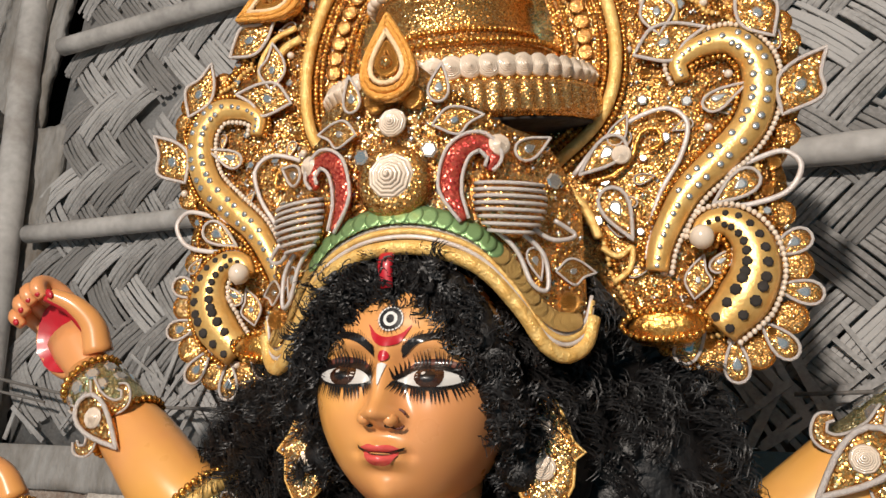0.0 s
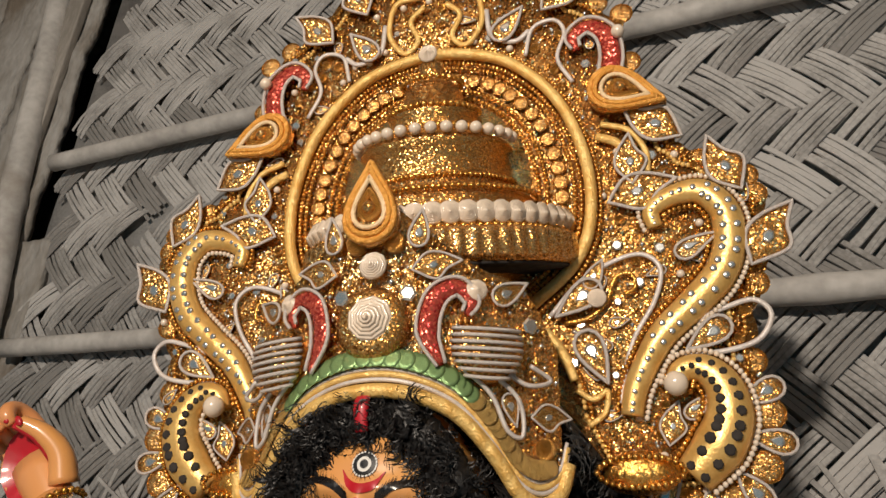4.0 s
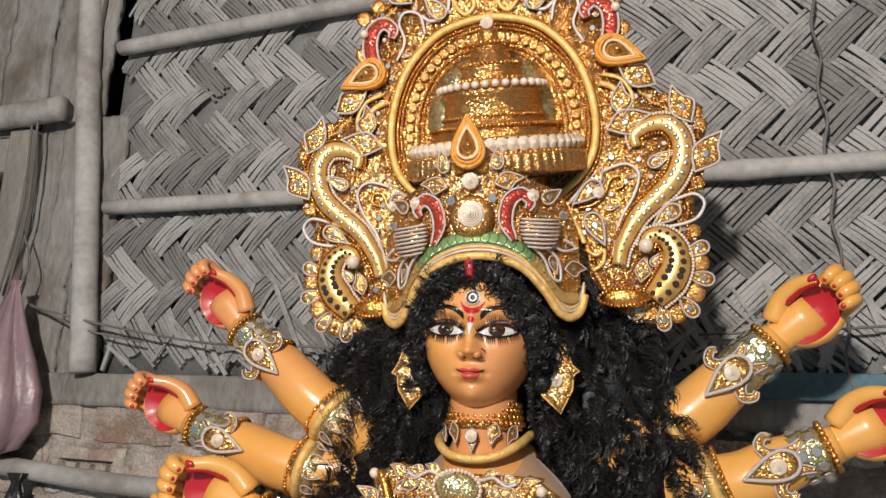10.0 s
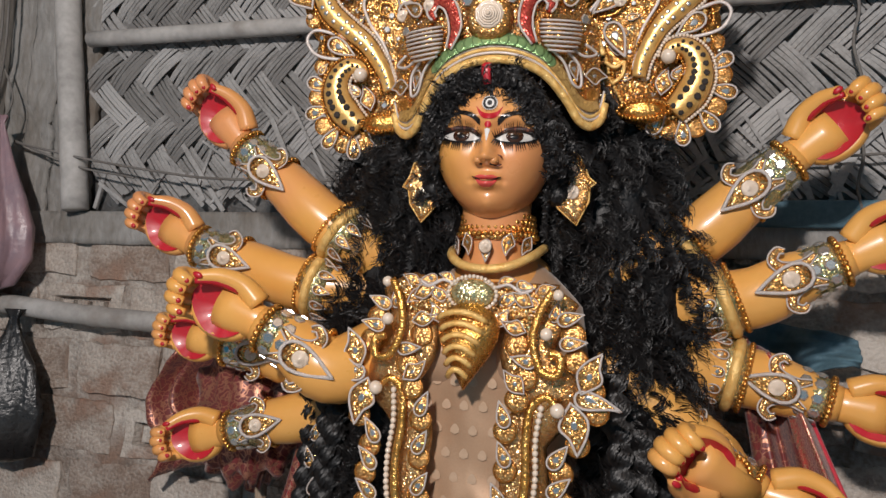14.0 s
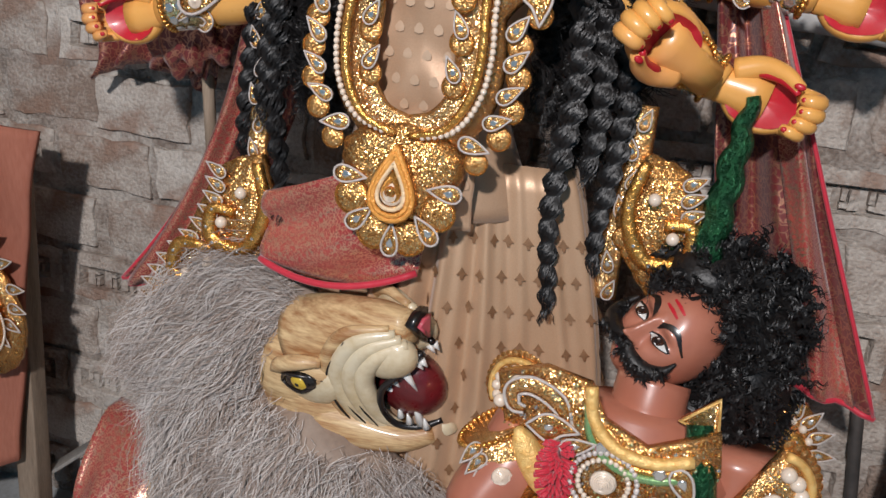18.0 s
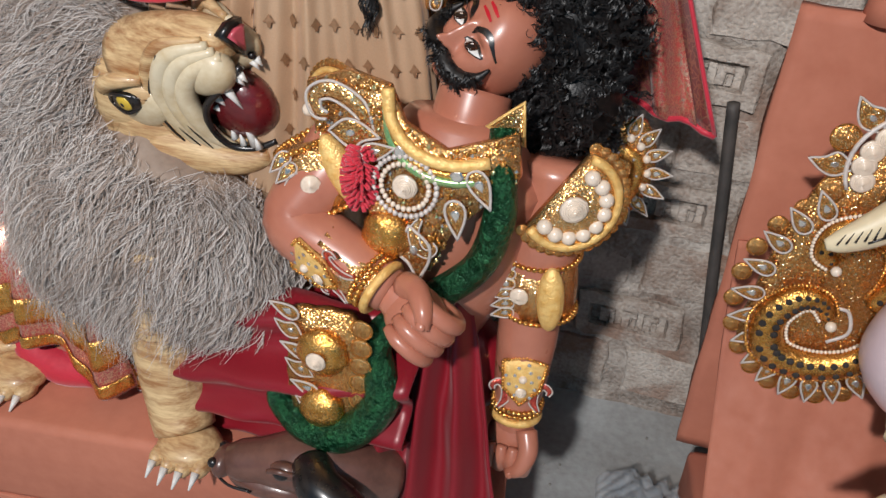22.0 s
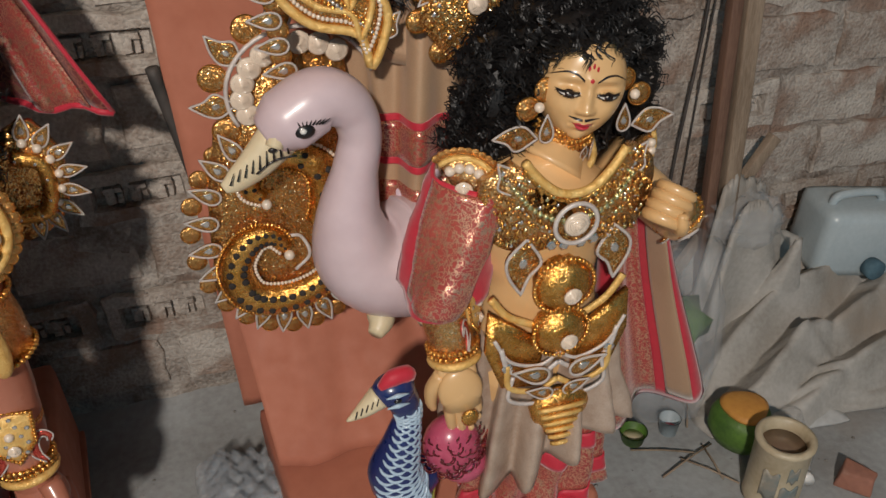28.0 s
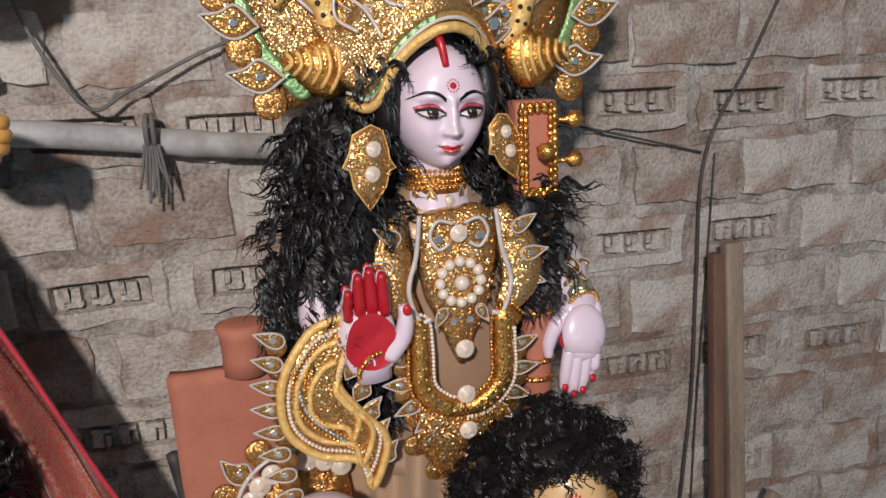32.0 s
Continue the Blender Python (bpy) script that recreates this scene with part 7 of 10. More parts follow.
poly = [(-0.19, 0.10), (-0.12, 0.135), (-0.055, 0.13), (-0.03, 0.085), (0.03, 0.058), (0.075, 0.075), (0.12, 0.09), (0.13, 0.03), (0.085, -0.02), (0.05, -0.06), (0.02, -0.14), (-0.03, -0.13), (-0.07, -0.06), (-0.12, -0.03), (-0.17, 0.03)]
g = Geo()
g.plate(poly, 0.016)
for p in g.v:
    p.y += chest_y(p.x, p.z)
part("foil_plate", g, M["gold_glitter"], harness)
bead_fill("bead_cover", harness, poly, 650, 0.0042, 0, "gilt beads", lambda u, v: chest_y(u, v) - 0.018)
for off, r, mt in ((0.0, 0.009, "rope"), (-0.014, 0.005, "gold"), (-0.025, 0.007, "green")):
    part("neck_roll", Geo().tube([(p.x, chest_y(p.x, p.z) - 0.02, p.z + off) for p in spline([(-0.055, 0, 0.13), (-0.045, 0, 0.085), (-0.01, 0, 0.052), (0.04, 0, 0.042), (0.09, 0, 0.052)], 6)], r, 8, up=(0, 1, 0)), M[mt], harness)
for kind, u, v, size, ang in (("curl", -0.12, 0.085, 0.10, -60), ("leaf", -0.10, 0.06, 0.07, 80), ("drop", -0.06, 0.045, 0.05, 70), ("drop", 0.085, 0.015, 0.06, 150), ("drop", 0.055, -0.035, 0.06, 170), ("leaf", 0.0, -0.10, 0.085, 160), ("shell", -0.02, 0.0, 0.018, 0), ("pearl", -0.125, 0.0, 0.03, 0), ("curl", 0.01, -0.075, 0.06, 170), ("shell", -0.155, 0.10, 0.014, 0), ("pearl", -0.18, 0.065, 0.02, 0), ("gem", 0.05, 0.03, 0.02, 0), ("gem", -0.03, 0.05, 0.02, 20), ("scallop", -0.05, -0.05, 0.04, 0)):
    bit(kind, harness, u, v, -chest_y(u, v) + 0.024, size, ang)
for r, mt in ((0.034, "pearl"), (0.045, "piping")):
    bead_row("bead_string", harness, [(-0.02 + r * math.cos(t), -0.058, r * math.sin(t)) for t in np.linspace(0, 2 * math.pi, 40)[:-1]], 0.008, mt, closed=True)
part("gold_boss", Geo().ball((0, 0, 0), (0.036, 0.022, 0.042), 18, 12, shape=lambda d, q: q * (1 + 0.06 * math.sin(d.z * 18))), M["gold"], harness, "ribbed gold boss", at=Matrix.Translation((-0.045, -0.055, -0.085)))
g = Geo()
for k in range(160):
    a, z = random.uniform(0, 6.28), random.uniform(-0.05, 0.05)
    r = 0.030 * math.sqrt(max(0.1, 1 - (z / 0.058) ** 2))
    g.tube([(-0.085, -0.05, z * 0.8), (-0.085 + r * math.cos(a), -0.055 - abs(r * math.sin(a)) * 0.8, z)], [0.004, 0.002], 4)
part("red_tassel", g, M["redcloth"], harness, "bright red thread tassel")
pad = thing("shoulder_pad", (0.215, 0.665, 0.875), "half-round gilt shoulder pad ringed with pearls", "ornament", "shoulder pads")
arc = [(0.072 * math.cos(t), 0.078 * math.sin(t)) for t in np.linspace(-2.5, 1.3, 22)]
part("pad_plate", Geo().plate(arc, 0.012, dome=0.02), M["gold_glitter"], pad)
part("yellow_roll", Geo().tube([(u * 0.92, -0.018, v * 0.92) for u, v in arc], 0.007, 8, up=(0, 1, 0)), M["rope"], pad)
for k in range(9):
    t = -2.4 + k * 0.44
    bit("pearl", pad, 0.047 * math.cos(t), 0.05 * math.sin(t), 0.026, 0.023)
for k in range(22):
    t = -2.5 + k * 0.18
    bit("scallop", pad, 0.078 * math.cos(t), 0.084 * math.sin(t), 0.008, 0.018)
bit("shell", pad, 0, 0.0, 0.036, 0.02)
pad.rotation_euler = (0, 0, radians(20))
p2 = copy_thing(pad, pose(-0.135, 0.665, 0.955, 0, -140, -25))
p2.scale = (0.7,) * 3
eard = thing("triangle_earring", (0.1226, 0.655, 0.980), "gold triangular earring edged with cord", "earring")
part("plate", Geo().plate([(-0.032, -0.012), (0.014, 0.03), (0.022, -0.03)], 0.01), M["gold_glitter"], eard)
part("cord_edge", Geo().tube(ringed([(-0.032, -0.012), (0.014, 0.03), (0.022, -0.03)], -0.01), 0.004, 6, closed=True, up=(0, 1, 0)), M["rope"], eard)
plume = thing("back_plume", (0.27, 0.90, 0.83), "gilded scroll plume with pearls behind the demon", "ornament")
part("foil_back", Geo().plate(scalloped([(-0.05, 0, 0.05), (0.02, 0, 0.09), (0.055, 0, 0.03), (0.04, 0, -0.06), (-0.03, 0, -0.10), (-0.07, 0, -0.04)], 18, 0.04), 0.014), M["amber_glitter"], plume)
scroll("scroll", plume, [(-0.03, -0.06), (0.02, -0.05), (0.03, 0.02), (-0.01, 0.04)], 0.012, 0.02, 6, "gold")
for k in range(8):
    a = -1.6 + k * 0.42
    bit("drop", plume, 0.068 * math.cos(a), 0.085 * math.sin(a), 0.012, 0.042, 90 - math.degrees(a))
    bit("pearl", plume, 0.048 * math.cos(a), 0.062 * math.sin(a), 0.018, 0.014)

# crimson dhoti
dhoti = thing("dhoti", (-0.1, 0.66, 0.3), "crimson satin dhoti with heavy folds", "cloth")


def lap(u, v):
    f = 0.022 * math.sin(22 * v + 5 * u) + 0.015 * noise.noise((u * 5, v * 9, 4))
    return (-0.46 + 0.50 * u + 0.02 * f, 0.63 - 0.10 * math.sin(math.pi * v) * (0.6 + 0.4 * u) + f, 0.60 - 0.33 * v + 0.05 * u)


def fall(u, v):
    f = 0.020 * math.sin(20 * u + 3 * v) + 0.012 * noise.noise((u * 8, v * 4, 5))
    return (-0.03 + 0.22 * u * (0.55 + 0.6 * v) - 0.02 * v, 0.66 - 0.14 * v ** 0.7 * (1 - 0.3 * u) + f, 0.66 - 0.40 * v + 0.02 * u)


wpart("lap_fold", Geo().sheet(lap, 30, 40, thick=0.005), M["crimson"], dhoti)
wpart("front_fall", Geo().sheet(fall, 50, 24, thick=0.005), M["crimson"], dhoti)
wpart("seat", Geo().ball((-0.06, 0.74, 0.45), (0.22, 0.11, 0.17), 30, 20, shape=lambda d, q: q * (1 + 0.07 * math.sin(14 * d.x + 5 * d.z))), M["crimson"], dhoti)
belt = thing("belt_ornament", (-0.10, 0.545, 0.55), "gilded hanging belt ornament with ribbed bosses", "ornament")
part("foil_back", Geo().plate(scalloped([(-0.05, 0, 0.12), (0.05, 0, 0.12), (0.07, 0, 0.0), (0.05, 0, -0.11), (-0.03, 0, -0.12), (-0.06, 0, -0.02)], 18, 0.03), 0.014), M["amber_glitter"], belt)
for u, v, r in ((0.0, 0.055, 0.042), (0.0, -0.06, 0.038)):
    part("ribbed_boss", Geo().ball((u, -0.02, v), (r, 0.022, r), 20, 14, shape=lambda d, q: q * (1 + 0.05 * math.sin(d.z * 20))), M["gold"], belt)
bit("shell", belt, 0, 0.055, 0.045, 0.016)
for k in range(7):
    bit("leaf" if k % 2 else "drop", belt, -0.062 + 0.008 * k, 0.12 - 0.036 * k, 0.016, 0.05, -70)
    bit("scallop", belt, 0.06, 0.11 - 0.035 * k, 0.012, 0.034)
# snake
snake = whole("snake", Geo().tube(spline([(0.115, 0.63, 0.975), (0.125, 0.605, 0.92), (0.13, 0.60, 0.85), (0.105, 0.61, 0.76), (0.03, 0.60, 0.68), (-0.03, 0.57, 0.61), (-0.005, 0.54, 0.53), (-0.055, 0.52, 0.455), (-0.125, 0.525, 0.44), (-0.185, 0.545, 0.465), (-0.20, 0.56, 0.49)], 9), [0.018, 0.022, 0.024, 0.024, 0.025, 0.027, 0.030, 0.030, 0.027, 0.020, 0.008], 16), M["green_glitter"], "glossy dark green foil snake coiled round the demon", "snake")
whole("foil_snake_staff", Geo().tube([(0.115 - 0.0008 * k + 0.004 * math.sin(k * 0.9), 0.835 - 0.0015 * k, 1.40 - 0.008 * k) for k in range(36)], [0.010, 0.020, 0.022, 0.02], 10), M["green_glitter"], "dark green foil-wrapped staff held in a fist", "staff")
# buffalo head
g = Geo()
g.tube(spline([(-0.262, 0.488, 0.352), (-0.225, 0.494, 0.358), (-0.175, 0.502, 0.368), (-0.115, 0.514, 0.376), (-0.050, 0.532, 0.366), (0.02, 0.56, 0.34)], 7), [0.022, 0.036, 0.040, 0.052, 0.062, 0.056, 0.045], 24, 0)
g.ball((-0.258, 0.486, 0.354), (0.020, 0.034, 0.026), 18, 12, 0)
g.ball((-0.180, 0.480, 0.330), (0.070, 0.024, 0.022), 18, 12, 0)
g.tube(spline([(-0.268, 0.466, 0.340), (-0.235, 0.452, 0.337), (-0.195, 0.452, 0.336)], 5), 0.0028, 6, 1)
for s in (-1, 1):
    g.ball((-0.268, 0.484 + 0.020 * s, 0.366), (0.010, 0.009, 0.009), 10, 8, 1)
    g.ball((-0.135, 0.508 + 0.050 * s, 0.402), (0.026, 0.014, 0.017), 14, 10, 0)
    g.ball((-0.137, 0.505 + 0.059 * s, 0.404), (0.013, 0.008, 0.010), 12, 8, 1)
    g.tube(spline([(-0.160, 0.505 + 0.056 * s, 0.402), (-0.138, 0.505 + 0.064 * s, 0.416), (-0.112, 0.508 + 0.060 * s, 0.408)], 5), 0.0045, 8, 0)
g.tube(spline([(-0.098, 0.480, 0.405), (-0.070, 0.442, 0.408), (-0.028, 0.432, 0.392), (-0.010, 0.446, 0.362), (-0.036, 0.448, 0.345)], 7), [0.034, 0.036, 0.035, 0.028, 0.012], 18, 1)
M["buffalo"] = material("dark_brown_gloss_paint", (0.15, 0.068, 0.050), (0.09, 0.040, 0.030), 0.34, scale=22, fine=90, bump=0.25, coat=0.4)
whole("buffalo_head_statue", g, [M["buffalo"], M["black"]], "brown glossy severed buffalo head statue with black horn", "statue")


# ---- the group with the swan: plinth and backing ----
plinth("plinth", (0.598, 0.476), (1.115, 0.551), 0.50, 0.205, "terracotta-painted clay plinth under the swan group")
backing = thing("backing_board", (0.60, 0.98, 0.2), "upright terracotta-painted cloth-covered board with a stub on top", "board")
wpart("panel", Geo().sheet(lambda u, v: (0.505 + 0.30 * u - 0.02 * v, 0.985 + 0.006 * noise.noise((u * 6, v * 9, 1)), 0.20 + 0.91 * v), 16, 40, thick=-0.03), M["clay"], backing)
wpart("skirt_sheet", Geo().sheet(lambda u, v: (0.502 + 0.34 * u + 0.055 * v, 0.972 - 0.19 * v * v + 0.007 * math.sin(13 * u + 2 * v) * (0.3 + v) + 0.007 * noise.noise((u * 8, v * 5, 3)), 0.70 - 0.492 * v), 44, 30, thick=0.005), M["clay"], backing, "terracotta cloth hung in creases")
wpart("stub", Geo().lathe([(0.040, 1.10), (0.037, 1.13), (0.039, 1.165), (0.045, 1.185), (0.03, 1.19)], 16, 0, Matrix.Translation((0.615, 1.0, 0))), M["clay"], backing)

# swan
M["beak"] = material("cream_beak_paint", (0.70, 0.60, 0.40), (0.62, 0.50, 0.32), 0.4, bump=0.05, coat=0.3)
g = Geo()
g.tube(spline([(0.625, 0.675, 0.945), (0.655, 0.675, 0.965), (0.70, 0.68, 0.985), (0.735, 0.685, 0.965), (0.748, 0.69, 0.92), (0.735, 0.69, 0.86), (0.722, 0.69, 0.79), (0.735, 0.70, 0.72), (0.80, 0.72, 0.685), (0.90, 0.75, 0.70)], 8), [0.030, 0.044, 0.044, 0.038, 0.032, 0.030, 0.033, 0.045, 0.062, 0.085, 0.10, 0.085], 24, 0, up=(0, 1, 0))
g.tube(spline([(0.640, 0.672, 0.945), (0.605, 0.665, 0.915), (0.575, 0.66, 0.895), (0.556, 0.657, 0.886)], 6), [0.030, 0.024, 0.017, 0.008], 16, 1, flat=0.75, up=(0, 1, 0))
g.tube(spline([(0.650, 0.655, 0.968), (0.636, 0.652, 0.955), (0.628, 0.648, 0.94)], 5), [0.006, 0.013, 0.012], 10, 1)
g.ball((0.668, 0.634, 0.962), (0.014, 0.006, 0.010), 14, 8, 2)
g.ball((0.666, 0.630, 0.964), (0.005, 0.004, 0.004), 8, 6, 3)
for k in range(8):
    g.tube([(0.663 + 0.004 * k, 0.632, 0.970), (0.660 + 0.006 * k, 0.631, 0.977)], [0.0014, 0.0004], 4, 2)
g.tube(spline([(0.60, 0.642, 0.908), (0.625, 0.645, 0.922), (0.655, 0.645, 0.925)], 5), 0.0016, 5, 2)
for k in range(9):
    g.tube([(0.565 + 0.010 * k, 0.640 + 0.0004 * k, 0.898 + 0.004 * k), (0.572 + 0.009 * k, 0.645, 0.912 + 0.005 * k)], [0.0018, 0.0006], 4, 2)
g.ball((0.625, 0.643, 0.938), (0.006, 0.003, 0.004), 8, 6, 2)
for s in (0, 1):
    g.tube(spline([(0.76 + 0.08 * s, 0.72, 0.62), (0.755 + 0.08 * s, 0.68, 0.60), (0.74 + 0.08 * s, 0.66, 0.59)], 4), [0.024, 0.022, 0.012], 12, 1)
whole("swan_statue", g, [M["swan"], M["beak"], M["black"], M["white"]], "lilac-white painted swan statue with a cream beak", "statue")

# gilded tail plate behind the swan
tail = thing("tail_ornament", (0.62, 0.805, 0.75), "gilded scroll plate with white-edged drops and shells", "ornament")
to = scalloped([(0.13, 0, 0.24), (0.05, 0, 0.26), (-0.04, 0, 0.20), (-0.085, 0, 0.08), (-0.10, 0, -0.04), (-0.10, 0, -0.13), (-0.02, 0, -0.19), (0.08, 0, -0.17), (0.13, 0, -0.08)], 34, 0.03)
part("foil_back", Geo().plate(to, 0.014), M["amber_glitter"], tail)
bead_fill("bead_cover", tail, to, 320, 0.0035, 0.016, "gilt beads", mats=("gold", "amber_glitter"))
scroll("scroll", tail, [(0.010, -0.045), (-0.01, -0.02), (-0.045, -0.025), (-0.072, -0.07), (-0.055, -0.125), (0.0, -0.14), (0.06, -0.12), (0.10, -0.07)], [0.011, 0.016, 0.022, 0.026, 0.027, 0.026, 0.022, 0.016], 0.032, 24, "gold", "gold scroll with dotted face", dot_mat="dark", edge=0.006)
bit("pearl", tail, 0.012, -0.048, 0.05, 0.017)
scroll("scroll", tail, [(-0.012, 0.048), (-0.03, 0.065), (-0.02, 0.10), (0.03, 0.115), (0.075, 0.09), (0.085, 0.04), (0.065, -0.01)], [0.010, 0.015, 0.018, 0.020, 0.024, 0.026, 0.018], 0.032, 8, "gold", "gold paisley scroll", dot_mat="dark", edge=0.006)
bit("pearl", tail, -0.010, 0.046, 0.048, 0.016)
for k in range(13):
    t = k / 12
    a = math.radians(120 + 185 * t)
    bit("drop", tail, 0.015 + 0.128 * math.cos(a) * (1.0 if a < 4 else 1.05), -0.03 + (0.19 if a < 3.14 else 0.165) * math.sin(a), 0.018, 0.05, 90 - math.degrees(a))
    bit("scallop", tail, 0.015 + 0.145 * math.cos(a + 0.12), -0.03 + 0.185 * math.sin(a + 0.12), 0.008, 0.03)
for k in range(9):
    a = math.radians(200 - 150 * k / 8)
    bit("shell", tail, 0.065 + 0.085 * math.cos(a), 0.205 + 0.072 * math.sin(a), 0.022, 0.0165)
part("white_cord", Geo().tube([(0.065 + 0.106 * math.cos(a), -0.018, 0.205 + 0.094 * math.sin(a)) for a in np.linspace(3.6, 0.2, 24)], 0.0035, 6, up=(0, 1, 0)), M["piping"], tail)
for k in range(6):
    a = math.radians(205 - 105 * k / 5)
    bit("leaf" if k % 2 else "scallop", tail, 0.065 + 0.125 * math.cos(a), 0.205 + 0.112 * math.sin(a), 0.014, 0.06 if k % 2 else 0.04, 90 - math.degrees(a))
scroll("silver_curl", tail, [(0.02, -0.09), (0.045, -0.065), (0.035, -0.03), (0.015, -0.025)], 0.003, 0.03, 0, "piping")

wing = thing("wing_ornament", (0.70, 0.72, 1.14), "gilded wing-shaped plume edged with yellow cord", "ornament")
wo = [(p.x, p.z) for p in spline([(0.045, 0, 0.135), (0.0, 0, 0.115), (-0.04, 0, 0.05), (-0.04, 0, -0.02), (0.0, 0, -0.065), (0.06, 0, -0.085), (0.075, 0, -0.13), (0.10, 0, -0.06), (0.065, 0, -0.01), (0.035, 0, 0.04), (0.055, 0, 0.10), (0.045, 0, 0.135)], 5)[:-1]]
part("foil_back", Geo().plate(wo, 0.016, dome=0.006), M["amber_glitter"], wing)
part("cord_edge", Geo().tube(ringed(wo, -0.016), 0.0065, 8, closed=True, up=(0, 1, 0)), M["rope"], wing)
wc = (0.028, 0.02)
for k in (0.72, 0.46):
    part("inner_cord", Geo().tube([(wc[0] + (u - wc[0]) * k, -0.021, wc[1] + (v - wc[1]) * k) for u, v in wo[:-8]], 0.0045, 8, up=(0, 1, 0)), M["rope"], wing)
bead_row("bead_string", wing, [(wc[0] + (u - wc[0]) * 0.86, -0.020, wc[1] + (v - wc[1]) * 0.86) for u, v in wo], 0.006, "pearl", closed=True)
for k in range(3):
    bead_row("bead_string", wing, [(p.x, p.y, p.z) for p in spline([(0.035 - 0.008 * k, -0.02, 0.115 - 0.005 * k), (-0.008 - 0.008 * k, -0.022, 0.06), (0.0 - 0.008 * k, -0.022, 0.0), (0.05 - 0.008 * k, -0.022, -0.05), (0.085, -0.018, -0.09)], 6)], 0.0065, ("gold", "mirror", "gold")[k])
for k in range(8):
    bit("drop", wing, -0.052 - 0.012 * math.sin(k * 0.5), 0.115 - 0.034 * k, 0.01, 0.044, -65 - 4 * k)
    bit("scallop", wing, -0.043, 0.10 - 0.034 * k, 0.006, 0.028)
for k in range(5):
    bit("leaf", wing, 0.06 + 0.01 * k, 0.06 - 0.035 * k, 0.012, 0.045, 30)

# the goddess with the lute
g = Geo()
PALE = [M["pink"], M["red"], M["white"], M["black"], M["iris"], M["lips"], M["silk"], M["rose"]]
sh = Head(0.068, 0.074, 0.090, 0.9)
sm = Matrix.Translation((0.918, 0.800, 1.545)) @ pose(0, 0, 0, 6, 2, 4)
sh.build(g, 0, sm)
sh.eyes(g, sm, 2, 3, 4, 7, 0.95, 0.02, 0.45, 0.012)
sh.brows(g, sm, 3, 0.23, 0.035, False)
sh.lips(g, sm, 5, 1, 0.24)
sh.spot(g, 0, 0.42, 0.07, 0.05, 1, 0.002, sm)
for k in range(12):
    t = 2 * math.pi * k / 12
    sh.spot(g, 0.12 * math.cos(t), 0.42 + 0.09 * math.sin(t), 0.018, 0.014, 1, 0.002, sm, 6)
g.tube(spline([(0.918, 0.81, 1.49), (0.915, 0.815, 1.44), (0.915, 0.82, 1.40)], 5), [0.042, 0.037, 0.06], 20, 0)
g.tube(spline([(0.915, 0.82, 1.43), (0.915, 0.82, 1.37), (0.918, 0.815, 1.30), (0.92, 0.81, 1.18), (0.92, 0.82, 1.08), (0.91, 0.83, 0.98)], 6), [0.045, 0.105, 0.115, 0.095, 0.10, 0.13], 26, 6, flat=0.62, up=(0, 1, 0))
for a, b, c, tip, size, opened in (((0.79, 0.82, 1.38), (0.735, 0.78, 1.265), (0.785, 0.69, 1.20), (0.775, 0.672, 1.34), 0.86, True), ((1.02, 0.87, 1.36), (1.125, 0.85, 1.275), (1.135, 0.77, 1.225), (1.11, 0.735, 1.09), 0.82, True)):
    g.tube(spline([a, b, Vector(b).lerp(Vector(c), 0.5), c], 6), [0.045, 0.042, 0.038, 0.030, 0.023], 16, 0)
    m = aim(c, tip)
    if opened and a[0] > 1:
        m = m @ pose(0, 0, 0, 180)
    fist(g, m, size * 1.1, 0, 1, 1, opened, -1 if a[0] < 1 else 1)
g.tube(spline([(0.85, 0.78, 0.80), (0.845, 0.74, 0.74), (0.84, 0.70, 0.718)], 5), [0.045, 0.04, 0.028], 14, 0, flat=0.7)
for k in range(5):
    g.ball((0.802 + 0.019 * k, 0.682 + 0.003 * k, 0.712), (0.0105, 0.022, 0.011), 12, 8, 0)
    g.ball((0.802 + 0.019 * k, 0.664 + 0.003 * k, 0.714), (0.0065, 0.006, 0.0075), 8, 6, 1)
g.tube([(0.795, 0.69, 0.728), (0.885, 0.70, 0.728)], 0.013, 10, 1)
whole("pale_goddess_statue", g, PALE, "pale pink painted goddess statue with a raised red palm", "statue")
wig_thing("goddess_wig", [((0.905, 0.800, 1.640), (0.080, 0.045, 0.026)), ((0.845, 0.785, 1.56), (0.026, 0.035, 0.065)), ((0.988, 0.79, 1.56), (0.024, 0.035, 0.06)), ((0.785, 0.785, 1.36), (0.062, 0.055, 0.085)), ((0.75, 0.79, 1.27), (0.045, 0.05, 0.06)), ((1.05, 0.80, 1.36), (0.05, 0.05, 0.08)), ((0.915, 0.86, 1.575), (0.105, 0.08, 0.085)), ((0.79, 0.86, 1.44), (0.075, 0.07, 0.13)), ((0.745, 0.86, 1.29), (0.075, 0.07, 0.16)), ((1.03, 0.875, 1.42), (0.055, 0.06, 0.14)), ((1.02, 0.87, 1.25), (0.05, 0.05, 0.14)), ((0.79, 0.80, 1.16), (0.05, 0.05, 0.06))], 36000, 0.075, 0.009, "long black wavy wig on the pale goddess", 2.0, 0.0026, (0, -0.1, -1), 0.35, ((0.920, 0.690, 1.535), 0.133))
whole("parting_mark", Geo().tube(spline([(0.905, 0.765, 1.655), (0.912, 0.738, 1.635), (0.918, 0.732, 1.60)], 5), [0.004, 0.006, 0.005], 8), M["red"], "bright red powder mark along the hair parting", "mark")

